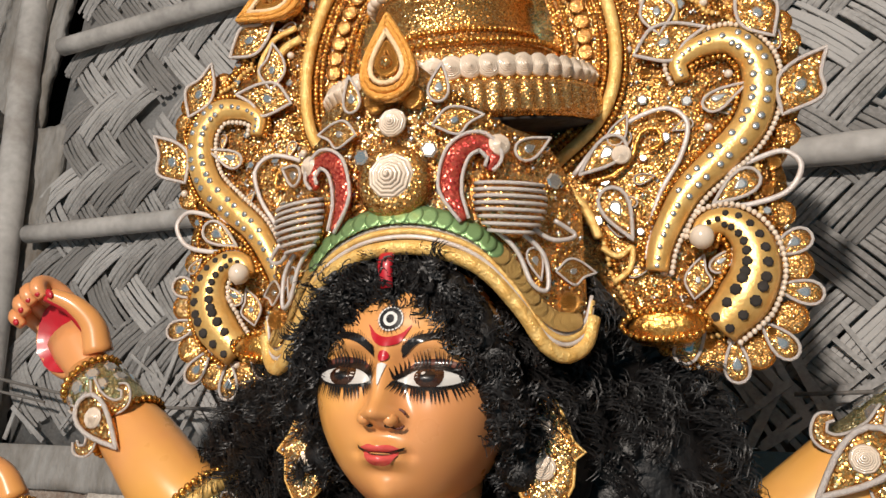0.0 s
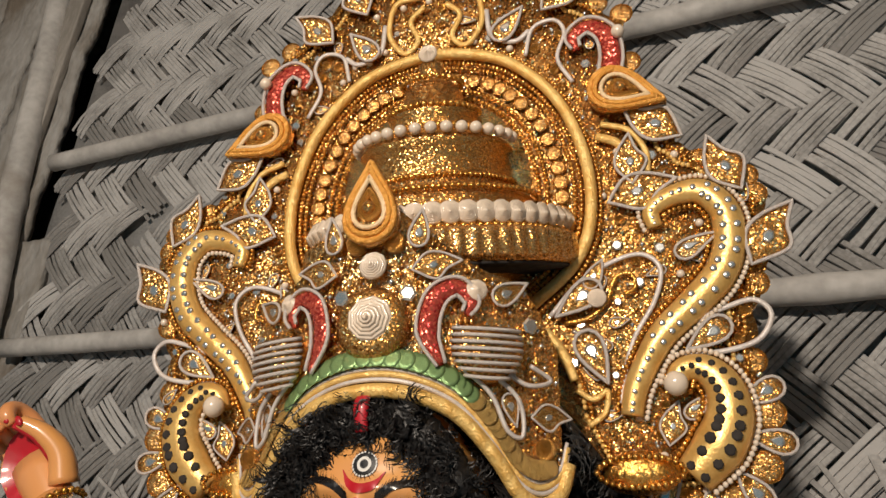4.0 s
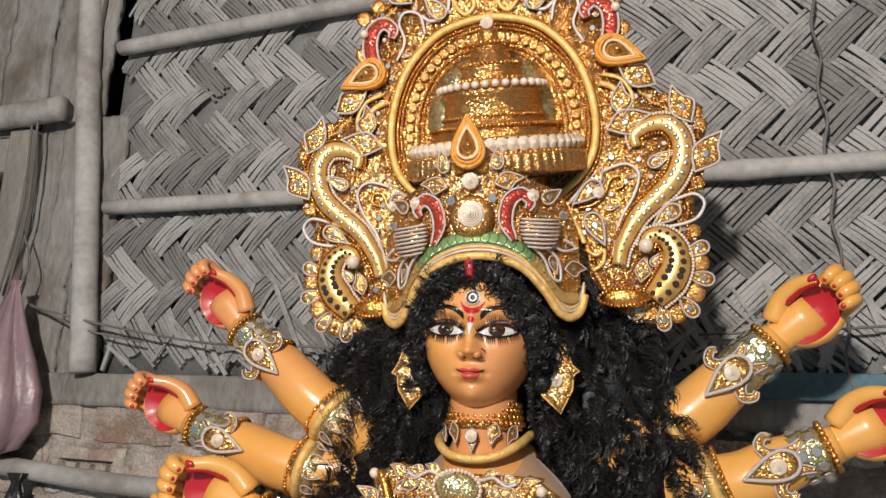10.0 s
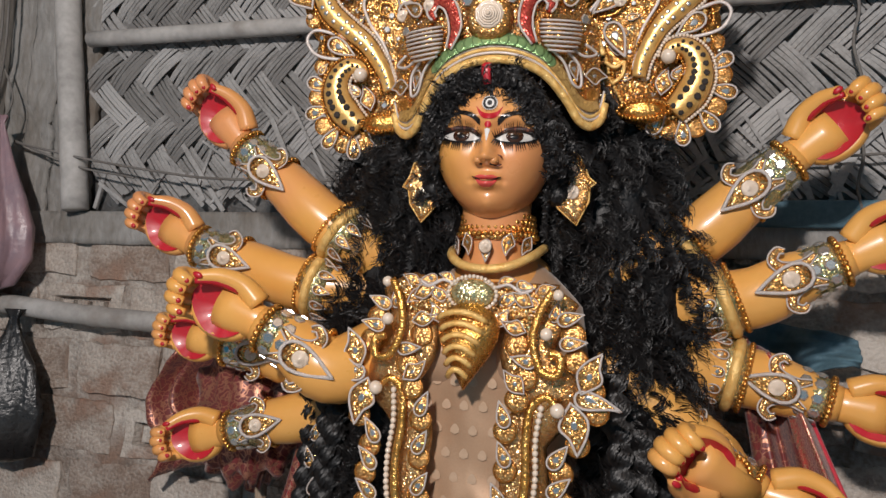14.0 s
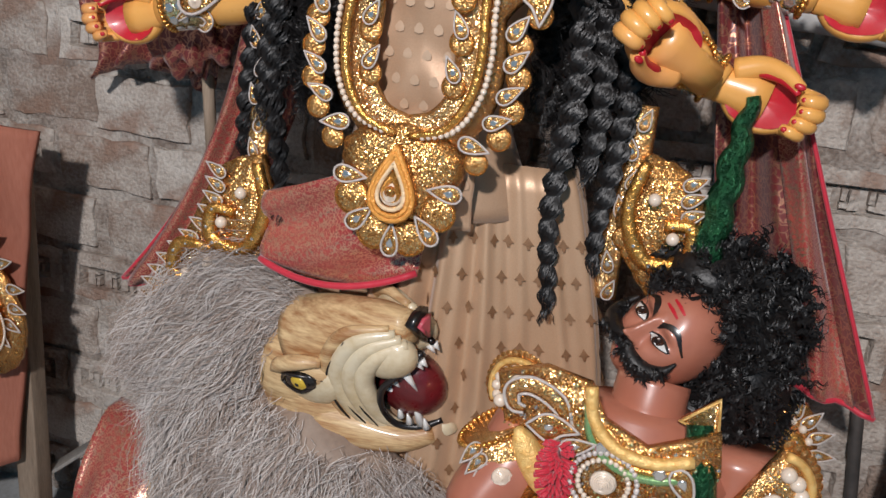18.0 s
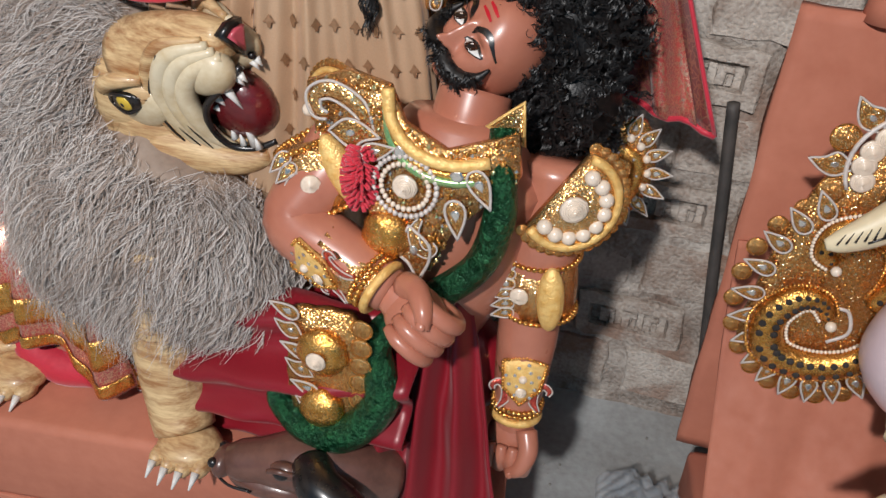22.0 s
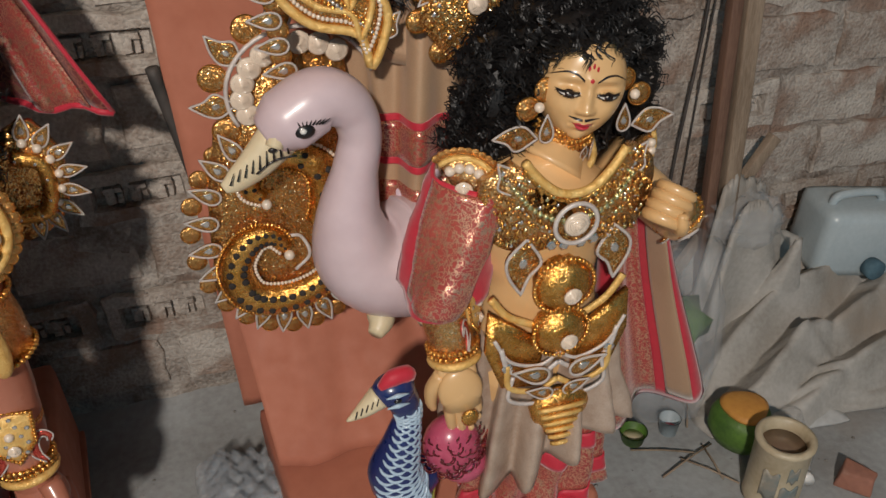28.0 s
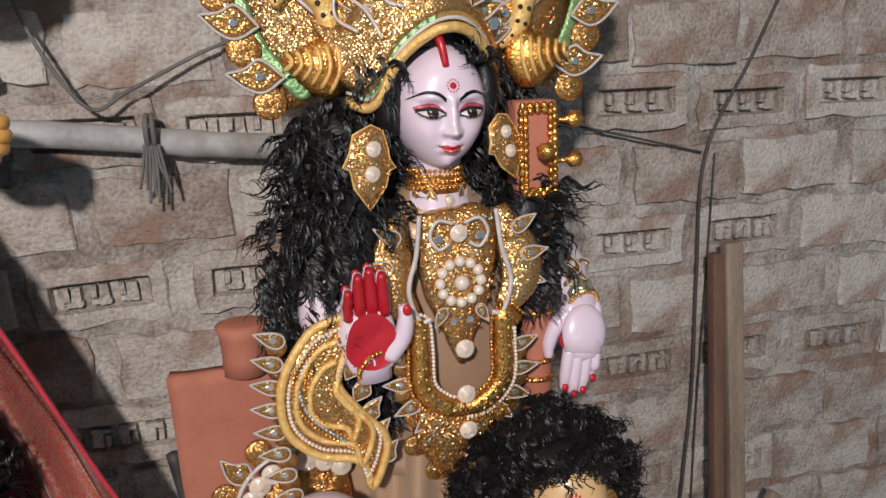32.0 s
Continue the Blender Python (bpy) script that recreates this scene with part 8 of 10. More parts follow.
tiara = thing("tiara", (0.915, 0.80, 1.62), "gilded fan-shaped crown with green foil edges and leaves", "crown")
po = scalloped([(-0.11, 0, -0.02), (-0.20, 0, -0.07), (-0.24, 0, -0.02), (-0.27, 0, 0.06), (-0.30, 0, 0.16), (-0.22, 0, 0.26), (0, 0, 0.32), (0.18, 0, 0.26), (0.26, 0, 0.14), (0.23, 0, 0.02), (0.18, 0, -0.06), (0.11, 0, -0.02), (0, 0, 0.05)], 40, 0.02)
part("back_plate", Geo().plate(po, 0.014), M["gold_glitter"], tiara, at=Matrix.Translation((0, 0.04, 0)))
bead_fill("bead_cover", tiara, po, 700, 0.0036, -0.024, "gilt beads")
for s in (-1, 1):
    f = s < 0
    edge_l = spline([(0.185, -0.025, -0.045), (0.235, -0.025, 0.01), (0.262, -0.025, 0.08), (0.285, -0.025, 0.16)], 8)
    for i, p in enumerate(edge_l):
        part("foil_leaf", green_leaf, None, tiara, at=Matrix.Translation((s * p.x * (1.0 if f else 0.93), 0.022, p.z)) @ pose(0, 0, 0, 0, s * 60, 0) @ Matrix.Scale(0.024, 4))
    for k in range(7):
        t = k / 6
        bit("leaf" if k % 2 else "scallop", tiara, s * (0.20 + 0.085 * t + 0.03) * (1.0 if f else 0.95), -0.06 + 0.22 * t, -0.018, 0.075 if k % 2 else 0.045, s * (95 - 20 * t), not f)
    scroll("scroll", tiara, [(0.105, 0.005), (0.135, 0.03), (0.15, 0.075), (0.19, 0.10), (0.215, 0.07)], [0.008, 0.015, 0.018, 0.015, 0.008], -0.008, 9, "rope", "", f, "dark")
    boss = part("shell_boss", Geo().plate([(x, -z) for x, z in teardrop(0.10, 0.11)], 0.010, dome=0.016), M["gold"], tiara, "ribbed gold leaf boss", at=Matrix.Translation((s * 0.165, 0.012, -0.012)) @ pose(0, 0, 0, 0, s * -100, 0))
    for k in range(6):
        part("ribbed_cord", Geo().tube([(0.034 * (1 - 0.13 * k) * t, -0.028 + 0.010 * t * t, 0.026 - 0.013 * k + 0.006 * math.cos(t * 2)) for t in np.linspace(-1, 1, 9)], 0.0032, 6, up=(0, 1, 0)), M["rope"], boss)
    scroll("white_loop", tiara, [(0.14, 0.07), (0.17, 0.12), (0.20, 0.13), (0.19, 0.09), (0.15, 0.05)], 0.003, -0.012, 0, "piping", "", f)
    bit("drop", tiara, s * 0.12, 0.055, -0.01, 0.05, s * 40)
    bit("drop", tiara, s * 0.10, 0.02, 0.0, 0.045, s * 70)
te = spline([(u, 0, v) for u, v in ((-0.125, -0.062), (-0.105, -0.072), (-0.09, -0.055), (-0.07, -0.01), (-0.035, 0.022), (0, 0.032), (0.035, 0.022), (0.07, -0.01), (0.09, -0.055), (0.105, -0.072), (0.125, -0.062))], 6)
tb = lambda u: 0.068 - 5.5 * u * u
tm = pose(0, 0, 0, 0, 0, 12)
part("hem_cord", Geo().tube([(p.x, -tb(p.x), p.z) for p in te], 0.0075, 8, up=(0, 1, 0)), M["rope"], tiara, "yellow cord hem", at=tm)
part("white_cord", Geo().tube([(p.x, -tb(p.x) - 0.002, p.z + 0.012) for p in te], 0.0028, 6, up=(0, 1, 0)), M["piping"], tiara, at=tm)
for i in range(3, len(te) - 3):
    p = te[i]
    part("foil_leaf", gold_leaf if p.x > -0.02 else green_leaf, None, tiara, at=tm @ Matrix.Translation((p.x, -tb(p.x) - 0.001 * (i % 2), p.z + 0.022)) @ pose(0, 0, 0, 0, 0, math.degrees(math.atan(11 * p.x))) @ Matrix.Scale(0.019, 4))
A2 = [(p.x, p.z) for p in te]
part("brow_band", Geo().sheet(lambda u, v: (lambda p: (p.x * (1 + 0.25 * v), -tb(p.x) + 0.03 * v, p.z + 0.02 + 0.09 * v))(te[round(u * (len(te) - 1))]), len(te) - 1, 6, thick=0.006), M["gold_glitter"], tiara, at=tm)
for s in (-1, 1):
    for line in ([(0.018, 0.055), (0.04, 0.10), (0.075, 0.10), (0.08, 0.07), (0.06, 0.06)], [(0.09, 0.02), (0.105, 0.06), (0.13, 0.08), (0.135, 0.05), (0.115, 0.03)], [(0.02, 0.13), (0.05, 0.15), (0.085, 0.14), (0.10, 0.115)]):
        part("white_cord", Geo().tube([(s * p.x, -0.072 + 4.2 * p.x * p.x + 0.3 * max(0, p.z - 0.03), p.z) for p in spline([(u, 0, v) for u, v in line], 6)], 0.0026, 6, up=(0, 1, 0)), M["piping"], tiara, at=tm)
for k in (-1, 0, 1):
    bit("almond" if not k else "leaf", tiara, 0.05 * k + 0.01, 0.085, 0.05, 0.06, 20 * k)

e3 = copy_thing(ear2, pose(0.80, 0.725, 1.475, -4, 8, 12))
e3.scale = (0.88,) * 3
e4 = copy_thing(ear2, pose(1.005, 0.755, 1.485, -4, -12, 20))
e4.scale = (0.75,) * 3
bead_fill("bead_cover", tiara, [(-0.11, 0.03), (-0.08, 0.08), (0.0, 0.13), (0.08, 0.08), (0.11, 0.03), (0.06, 0.02), (0.0, 0.05), (-0.06, 0.02)], 320, 0.0034, 0, "gilt beads", lambda u, v: -0.060 + 4.5 * u * u + 0.25 * max(0, v - 0.03))
for s in (-1, 1):
    for u, v, size, ang, kind in ((0.035, 0.075, 0.045, 50, "leaf"), (0.075, 0.055, 0.05, 70, "drop"), (0.055, 0.105, 0.05, 30, "leaf"), (0.10, 0.09, 0.045, 60, "drop"), (0.03, 0.11, 0.03, 0, "gem"), (0.085, 0.035, 0.02, 0, "gem")):
        bit(kind, tiara, s * u, v, 0.064 - 4.5 * u * u - 0.25 * max(0, v - 0.03), size, s * ang, s < 0)
n2 = copy_thing(necklace, pose(0.916, 0.818, 1.41, 0, 0, 10))
n2.scale = (0.74, 0.74, 0.85)

vest = thing("breast_ornament", (0.918, 0.735, 1.18), "gold foil breast garland with pearl rosette and white cord", "ornament")
for s in (-1, 1):
    f = s < 0
    part("foil_limb", Geo().tube(spline([(s * 0.075, 0.01, 0.22), (s * 0.09, -0.012, 0.17), (s * 0.095, -0.02, 0.12), (s * 0.07, -0.02, 0.075)], 6), [0.012, 0.03, 0.032, 0.018], 10, flat=0.3, up=(0, -1, 0)), M["gold_glitter"], vest)
    scroll("white_line", vest, [(0.055, 0.225), (0.062, 0.17), (0.075, 0.12), (0.062, 0.075), (0.045, 0.075)], 0.0035, 0.034, 0, "piping", "", f)
    scroll("gold_arm", vest, [(0.085, 0.055), (0.065, 0.068), (0.062, 0.03), (0.06, -0.03), (0.03, -0.062), (0.0, -0.068)], [0.010, 0.014, 0.015, 0.015, 0.013], 0.03, 18, "gold", "broad gold beaded scroll", f, "amber_glitter", 0.006)
    for k, (u, v, a) in enumerate(((0.115, 0.155, 80), (0.112, 0.115, 110), (0.10, 0.20, 60), (0.098, 0.02, 70), (0.098, -0.02, 85), (0.085, -0.06, 110), (0.06, -0.085, 130))):
        bit("drop", vest, s * u, v, 0.022, 0.042, s * a, f)
        bit("scallop", vest, s * (u - 0.012), v - 0.018, 0.016, 0.03)
part("foil_front", Geo().plate(scalloped([(-0.05, 0, 0.22), (0.05, 0, 0.22), (0.05, 0, 0.12), (0.02, 0, 0.04), (0, 0, 0.0), (-0.02, 0, 0.04), (-0.05, 0, 0.12)], 14, 0.03), 0.02, dome=0.01), M["gold_glitter"], vest)
bit("shell", vest, 0, 0.195, 0.034, 0.013)
bead_fill("bead_cover", vest, [(-0.05, 0.22), (0.05, 0.22), (0.05, 0.12), (0.02, 0.04), (-0.02, 0.04), (-0.05, 0.12)], 260, 0.0034, 0.031, "gilt beads")
for s in (-1, 1):
    scroll("white_loop", vest, [(0.008, 0.21), (0.03, 0.215), (0.042, 0.195), (0.03, 0.175), (0.014, 0.182)], 0.0025, 0.036, 0, "piping", "", s < 0)
    bit("gem", vest, s * 0.03, 0.19, 0.036, 0.014)
    bit("drop", vest, s * 0.032, 0.075, 0.032, 0.032, s * 150)
    bit("gem", vest, s * 0.012, 0.068, 0.034, 0.012)
bit("pearl", vest, 0.0, 0.125, 0.04, 0.022)
for k in range(12):
    a = 2 * math.pi * k / 12
    bit("pearl", vest, 0.03 * math.cos(a), 0.125 + 0.03 * math.sin(a), 0.034, 0.016)
for v in (0.025, -0.045):
    bit("shell", vest, 0.002, v, 0.036, 0.014)
apron = [(0.07, -0.06), (0.075, -0.12), (0.045, -0.165), (0.0, -0.215), (-0.045, -0.165), (-0.075, -0.12), (-0.07, -0.06)]
part("apron_plate", Geo().plate(apron, 0.024, dome=0.012), M["amber_glitter"], vest)
bead_fill("bead_cover", vest, apron, 220, 0.004, 0.032, "gilt beads")
bit("shell", vest, 0.002, -0.10, 0.04, 0.014)
bit("drop", vest, 0.002, -0.155, 0.038, 0.06)
bit("shell", vest, 0.002, -0.16, 0.044, 0.010)
for k in range(9):
    bit("scallop", vest, apron[k % 7][0] * 1.02, apron[k % 7][1], 0.02, 0.032)
c2 = copy_thing(bracelet, aim((0.785, 0.69, 1.205), (0.735, 0.78, 1.265)))
c2.scale = (0.78,) * 3
c2 = copy_thing(bracelet, aim((1.135, 0.77, 1.228), (1.128, 0.84, 1.27)))
c2.scale = (0.74,) * 3

lute = thing("lute", (1.06, 0.79, 0.80), "terracotta-painted lute with gold rope trim and pegs", "lute")
wpart("neck", Geo().tube([(1.07, 0.795, 0.80), (1.06, 0.785, 1.42)], 0.024, 14), M["clay"], lute)
wpart("peg_box", Geo().box((1.028, 0.762, 1.40), (1.092, 0.81, 1.545), 0, 0.006), M["clay"], lute)
rect = [(1.034, 1.408), (1.086, 1.408), (1.086, 1.538), (1.034, 1.538)]
for o in (0.0, 0.014):
    pts = []
    for (x1, z1), (x2, z2) in zip(rect, rect[1:] + rect[:1]):
        pts += [(x1 + (x2 - x1) * k / 6, 0.757, z1 + (z2 - z1) * k / 6) for k in range(6)]
    bead_row("gold_rope", lute, [Vector((1.06 + (x - 1.06) * (1 - o * 18), y, 1.473 + (z - 1.473) * (1 - o * 7))) - lute.location for x, y, z in pts], 0.011, "gold", closed=True)
for x, z in ((1.062, 1.475), (1.108, 1.455), (1.108, 1.515)):
    wpart("peg", Geo().lathe([(0.004, 0), (0.004, 0.02), (0.012, 0.026), (0.012, 0.04), (0.003, 0.046)], 10, 0, Matrix.Translation((x - (0.02 if x > 1.1 else 0), 0.765, z)) @ (pose(0, 0, 0, 0, 90, 0) if x > 1.1 else pose(0, 0, 0, 90))), M["gold"], lute)
for z in (1.37, 1.345, 1.25, 1.22, 1.14, 1.11, 1.03, 1.01):
    wpart("ring", Geo().tube([(1.063 + 0.027 * math.cos(t), 0.788 + 0.027 * math.sin(t), z) for t in np.linspace(0, 2 * math.pi, 19)[:-1]], 0.004, 6, closed=True), M["gold"], lute)

robe = thing("robe", (0.87, 0.80, 0.72), "beige silk robe with red and copper zari borders", "sari")


def robe_at(u, v):
    a = math.pi * (0.03 + 0.94 * u)
    f = 0.014 * math.sin(15 * u + 2 * v) + 0.010 * math.sin(33 * u)
    return (0.885 - math.cos(a) * (0.125 - 0.025 * v + f) - 0.03 * v, 0.86 - math.sin(a) * (0.09 + 0.035 * v + f), 1.10 - 0.375 * v)


wpart("pleated_cloth", Geo().sheet(robe_at, 60, 26, thick=0.004), M["silk_motif"], robe)
for a, b, mt in ((0.52, 0.55, "redcloth"), (0.55, 0.70, "copper"), (0.70, 0.73, "redcloth"), (0.80, 0.97, "copper"), (0.97, 1.0, "redcloth")):
    wpart("border", Geo().sheet(lambda u, v: Vector(robe_at(0.02 + 0.96 * u, a + (b - a) * v)) + Vector((0, -0.004, 0)), 60, 5, thick=0.003), M[mt], robe)
wpart("inner_fall", Geo().sheet(lambda u, v: (0.885 + 0.09 * u, 0.80 - 0.02 * math.sin(14 * u), 1.0 - 0.26 * v), 24, 10, thick=0.004), M["copper"], robe)

# ---- the young god and his peacock ----
g = Geo()
CREAM = [M["cream"], M["red"], M["white"], M["black"], M["iris"], M["redcloth"], M["brown"]]
kh = Head(0.066, 0.070, 0.086, 0.62)
km = pose(1.0345, 0.615, 0.994, -2, 8, -12.7) @ Matrix.Scale(0.92, 4)
kh.build(g, 0, km)
kh.eyes(g, km, 2, 3, 4, 0, 0.82, 0.01, 0.5, 0.045)
kh.brows(g, km, 3, 0.24, 0.022, False)
kh.lips(g, km, 5, 1, 0.2)
kh.spot(g, 0, 0.24, 0.045, 0.035, 1, 0.002, km)
for a, b in ((-0.09, 0.42), (0, 0.46), (0.09, 0.42)):
    kh.spot(g, a, b, 0.028, 0.045, 1, 0.002, km, 8)
for s in (-1, 1):
    kh.patch(g, [(s * 0.02, -0.42), (s * 0.16, -0.40), (s * 0.34, -0.38)], [(s * 0.02, -0.455), (s * 0.16, -0.44), (s * 0.34, -0.39)], 3, 0.002, km)
g.tube(spline([(1.028, 0.622, 0.945), (1.012, 0.61, 0.91), (0.99, 0.60, 0.88)], 5), [0.038, 0.034, 0.06], 18, 0)
g.tube(spline([(0.985, 0.60, 0.90), (0.98, 0.595, 0.85), (0.98, 0.59, 0.79), (0.98, 0.585, 0.72), (0.98, 0.59, 0.64), (0.985, 0.60, 0.54)], 6), [0.05, 0.115, 0.105, 0.085, 0.095, 0.11], 26, 0, flat=0.68, up=(0, 1, 0))
for a, b, c, tip, size, opened in (((0.885, 0.60, 0.875), (0.825, 0.57, 0.765), (0.832, 0.535, 0.61), (0.848, 0.522, 0.47), 0.9, True), ((1.085, 0.61, 0.87), (1.185, 0.58, 0.775), (1.165, 0.525, 0.815), (1.075, 0.49, 0.88), 0.86, False)):
    g.tube(spline([a, b, Vector(b).lerp(Vector(c), 0.5), c], 6), [0.036, 0.036, 0.037, 0.034, 0.027], 16, 0)
    if opened:
        fist(g, aim(c, tip) @ pose(0, 0, 0, 180), size * 0.92, 0, 0, 0, True)
    else:
        clench(g, aim(c, tip) @ pose(0, 0, 0, 15), size * 0.84, 0, 0)
for x in (0.94, 1.05):
    g.tube(spline([(x, 0.60, 0.56), (x, 0.59, 0.40), (x, 0.585, 0.25)], 5), [0.07, 0.05, 0.04], 14, 0)
    g.ball((x - 0.02, 0.535, 0.238), (0.035, 0.055, 0.028), 14, 10, 5)
whole("young_god_statue", g, CREAM, "cream painted young god statue with a thin moustache", "statue")
wig_thing("god_wig", [((1.035, 0.665, 1.035), (0.098, 0.080, 0.078)), ((0.935, 0.655, 0.965), (0.058, 0.06, 0.10)), ((1.118, 0.665, 0.970), (0.045, 0.06, 0.10)), ((1.025, 0.595, 1.068), (0.072, 0.035, 0.024)), ((0.91, 0.66, 0.90), (0.05, 0.05, 0.06))], 66000, 0.028, 0.0070, "black curly shoulder-length wig on the young god", 1.8, 0.0022, (0, -0.1, -0.7), 0.6, ((1.026, 0.54, 0.975), 0.092))
ring = thing("finger_ring", (0.845, 0.500, 0.53), "round brass finger ring on the lowered hand", "ring")
part("disc", Geo().ball((0, 0, 0), (0.014, 0.006, 0.016), 14, 8), M["gold"], ring)

kc = thing("breastplate", (0.992, 0.553, 0.853), "gold foil collar breastplate with a white-ringed shell", "ornament")
cy = lambda u, v: -(0.028 - 1.6 * u * u)
ko = scalloped([(-0.082, 0, 0.078), (-0.056, 0, 0.055), (-0.030, 0, 0.030), (0, 0, 0.022), (0.030, 0, 0.030), (0.056, 0, 0.055), (0.082, 0, 0.078), (0.122, 0, 0.040), (0.108, 0, -0.035), (0.05, 0, -0.052), (0, 0, -0.040), (-0.05, 0, -0.052), (-0.108, 0, -0.035), (-0.122, 0, 0.040)], 26, 0.02)
g = Geo().plate(ko, 0.018)
for p in g.v:
    p.y += cy(p.x, p.z)
part("foil_plate", g, M["gold_glitter"], kc)
bead_fill("bead_cover", kc, ko, 520, 0.0038, 0, "gilt beads", lambda u, v: cy(u, v) - 0.02)
for off, r, mt in ((0.010, 0.0062, "rope"), (0.0, 0.0035, "gold")):
    part("neck_roll", Geo().tube([(p.x, cy(p.x, p.z) - 0.018, p.z + off) for p in spline([(-0.070, 0, 0.072), (-0.052, 0, 0.048), (-0.027, 0, 0.026), (0, 0, 0.019), (0.027, 0, 0.026), (0.052, 0, 0.048), (0.070, 0, 0.072)], 6)], r, 8, up=(0, 1, 0)), M[mt], kc)
bead_row("green_sequin", kc, [(p.x, cy(p.x, p.z) - 0.024, p.z - 0.012) for p in spline([(-0.085, 0, 0.06), (-0.05, 0, 0.02), (0, 0, 0.004), (0.05, 0, 0.02), (0.085, 0, 0.06)], 6)], 0.009, "pale_glitter")
bit("shell", kc, 0.0, -0.012, 0.056, 0.018)
part("white_ring", Geo().tube([(0.03 * math.cos(t), -0.054, -0.012 + 0.03 * math.sin(t)) for t in np.linspace(0, 2 * math.pi, 25)[:-1]], 0.0035, 6, closed=True, up=(0, 1, 0)), M["piping"], kc)
for s in (-1, 1):
    bit("leaf", kc, s * 0.068, -0.075, 0.034, 0.085, 180 + s * -12, s < 0)
    bit("leaf", kc, s * 0.088, 0.055, 0.028, 0.055, s * 20, s < 0)
    for u, v in ((0.03, -0.045), (0.012, -0.048)):
        bit("gem", kc, s * u, v, 0.046, 0.016)
kb = thing("belt", (0.98, 0.515, 0.62), "gilded belt with bosses, cord loops and a ribbed pendant", "belt")
for v, r in ((0.125, 0.042), (0.045, 0.040)):
    part("boss", Geo().ball((0, -0.01, v), (r, 0.026, r), 20, 14, shape=lambda d, q: q * (1 + 0.05 * math.sin(math.atan2(d.z, d.x) * 16))), M["gold"], kb)
    bit("shell", kb, 0.004, v - 0.005, 0.040, 0.013)
    bead_row("bead_string", kb, [(r * 1.05 * math.cos(t), -0.02, v + r * 1.05 * math.sin(t)) for t in np.linspace(0, 2 * math.pi, 32)[:-1]], 0.007, "gold", closed=True)
for s in (-1, 1):
    f = s < 0
    scroll("yellow_cord", kb, [(0.035, 0.05), (0.075, 0.075), (0.10, 0.11)], 0.006, 0.0, 0, "rope", "", f)
    part("foil_flap", Geo().plate([(s * 0.02, 0.02), (s * 0.105, 0.09), (s * 0.11, 0.02), (s * 0.085, -0.05), (s * 0.03, -0.06)], 0.010), M["gold"], kb)
    for k, (d, mt, r) in enumerate(((0.0, "piping", 0.003), (0.018, "piping", 0.004), (0.05, "rope", 0.005), (0.075, "piping", 0.0035))):
        scroll("cord_loop", kb, [(0.10 - 0.01 * k, 0.05 - d), (0.075, 0.005 - d), (0.03, -0.012 - d), (0.0, 0.005 - d)], r, 0.018, 0, mt, "", f)
    bit("drop", kb, s * 0.045, -0.022, 0.02, 0.06, s * 70)
    bit("drop", kb, s * 0.03, -0.062, 0.02, 0.045, s * 70)
    bit("gem", kb, s * 0.08, -0.005, 0.018, 0.018)
part("pendant", Geo().plate([(x, -z) for x, z in teardrop(0.115, 0.12)], 0.010, dome=0.018), M["gold"], kb, "ribbed gold pendant", at=Matrix.Translation((0.006, -0.012, -0.125)))
for k in range(6):
    part("ribbed_cord", Geo().tube([(0.006 + 0.038 * (1 - 0.13 * k) * t, -0.040 + 0.010 * t * t, -0.092 - 0.015 * k + 0.006 * math.cos(t * 2)) for t in np.linspace(-1, 1, 9)], 0.0038, 6, up=(0, 1, 0)), M["rope"], kb)
cuff_at((0.832, 0.535, 0.625), (0.825, 0.57, 0.765), 0.88, 60)
c2 = copy_thing(bracelet, aim((1.165, 0.525, 0.815), (1.185, 0.58, 0.775)))
c2.scale = (0.82,) * 3
for x, s in ((0.963, -1), (1.098, 1)):
    lobe = thing("flower_earring", (x, 0.585, 0.958), "gold flower earring with a white-edged leaf", "earring", "flower earrings")
    for k in range(3):
        bit("scallop", lobe, -s * 0.012 + s * 0.024 * math.cos(k * 1.6), 0.015 + 0.024 * math.sin(k * 1.6), 0.0, 0.032)
    bit("leaf", lobe, s * 0.03, -0.02, 0.006, 0.06, s * 75, s < 0)
    bit("drop", lobe, -s * 0.012, -0.012, 0.008, 0.04, 0)
    bit("pearl", lobe, 0, 0.02, 0.012, 0.014)
n3 = copy_thing(necklace, pose(1.013, 0.612, 0.902, 4, 4, -6))
n3.scale = (0.66, 0.66, 0.75)
pk = copy_thing(pad, pose(0.862, 0.575, 0.885, 0, -60, -20))
pk.scale = (0.62,) * 3
pk = copy_thing(pad, pose(1.115, 0.60, 0.875, 0, 40, 25))
pk.scale = (0.62,) * 3

kd = thing("dhoti", (0.99, 0.58, 0.23), "pale brocade dhoti over a red zari underskirt", "cloth")


def kd_at(u, v):
    a = math.pi * (0.02 + 0.96 * u)
    f = (0.010 + 0.016 * v) * math.sin(44 * u + 3 * v) + 0.008 * noise.noise((u * 20, v * 3, 7))
    return (0.985 - math.cos(a) * (0.112 + 0.045 * v + f), 0.61 - math.sin(a) * (0.085 + 0.045 * v + f), 0.63 - (0.235 + 0.05 * math.sin(7 * u)) * v)


def ku_at(u, v):
    a = math.pi * (0.02 + 0.96 * u)
    f = (0.008 + 0.012 * v) * math.sin(34 * u + 4 * v) + 0.014 * noise.noise((u * 12, v * 4, 8))
    return (0.985 - math.cos(a) * (0.105 + 0.035 * v + f), 0.62 - math.sin(a) * (0.090 + 0.020 * v + f), 0.47 - 0.25 * v + 0.02 * math.sin(9 * u) * v)


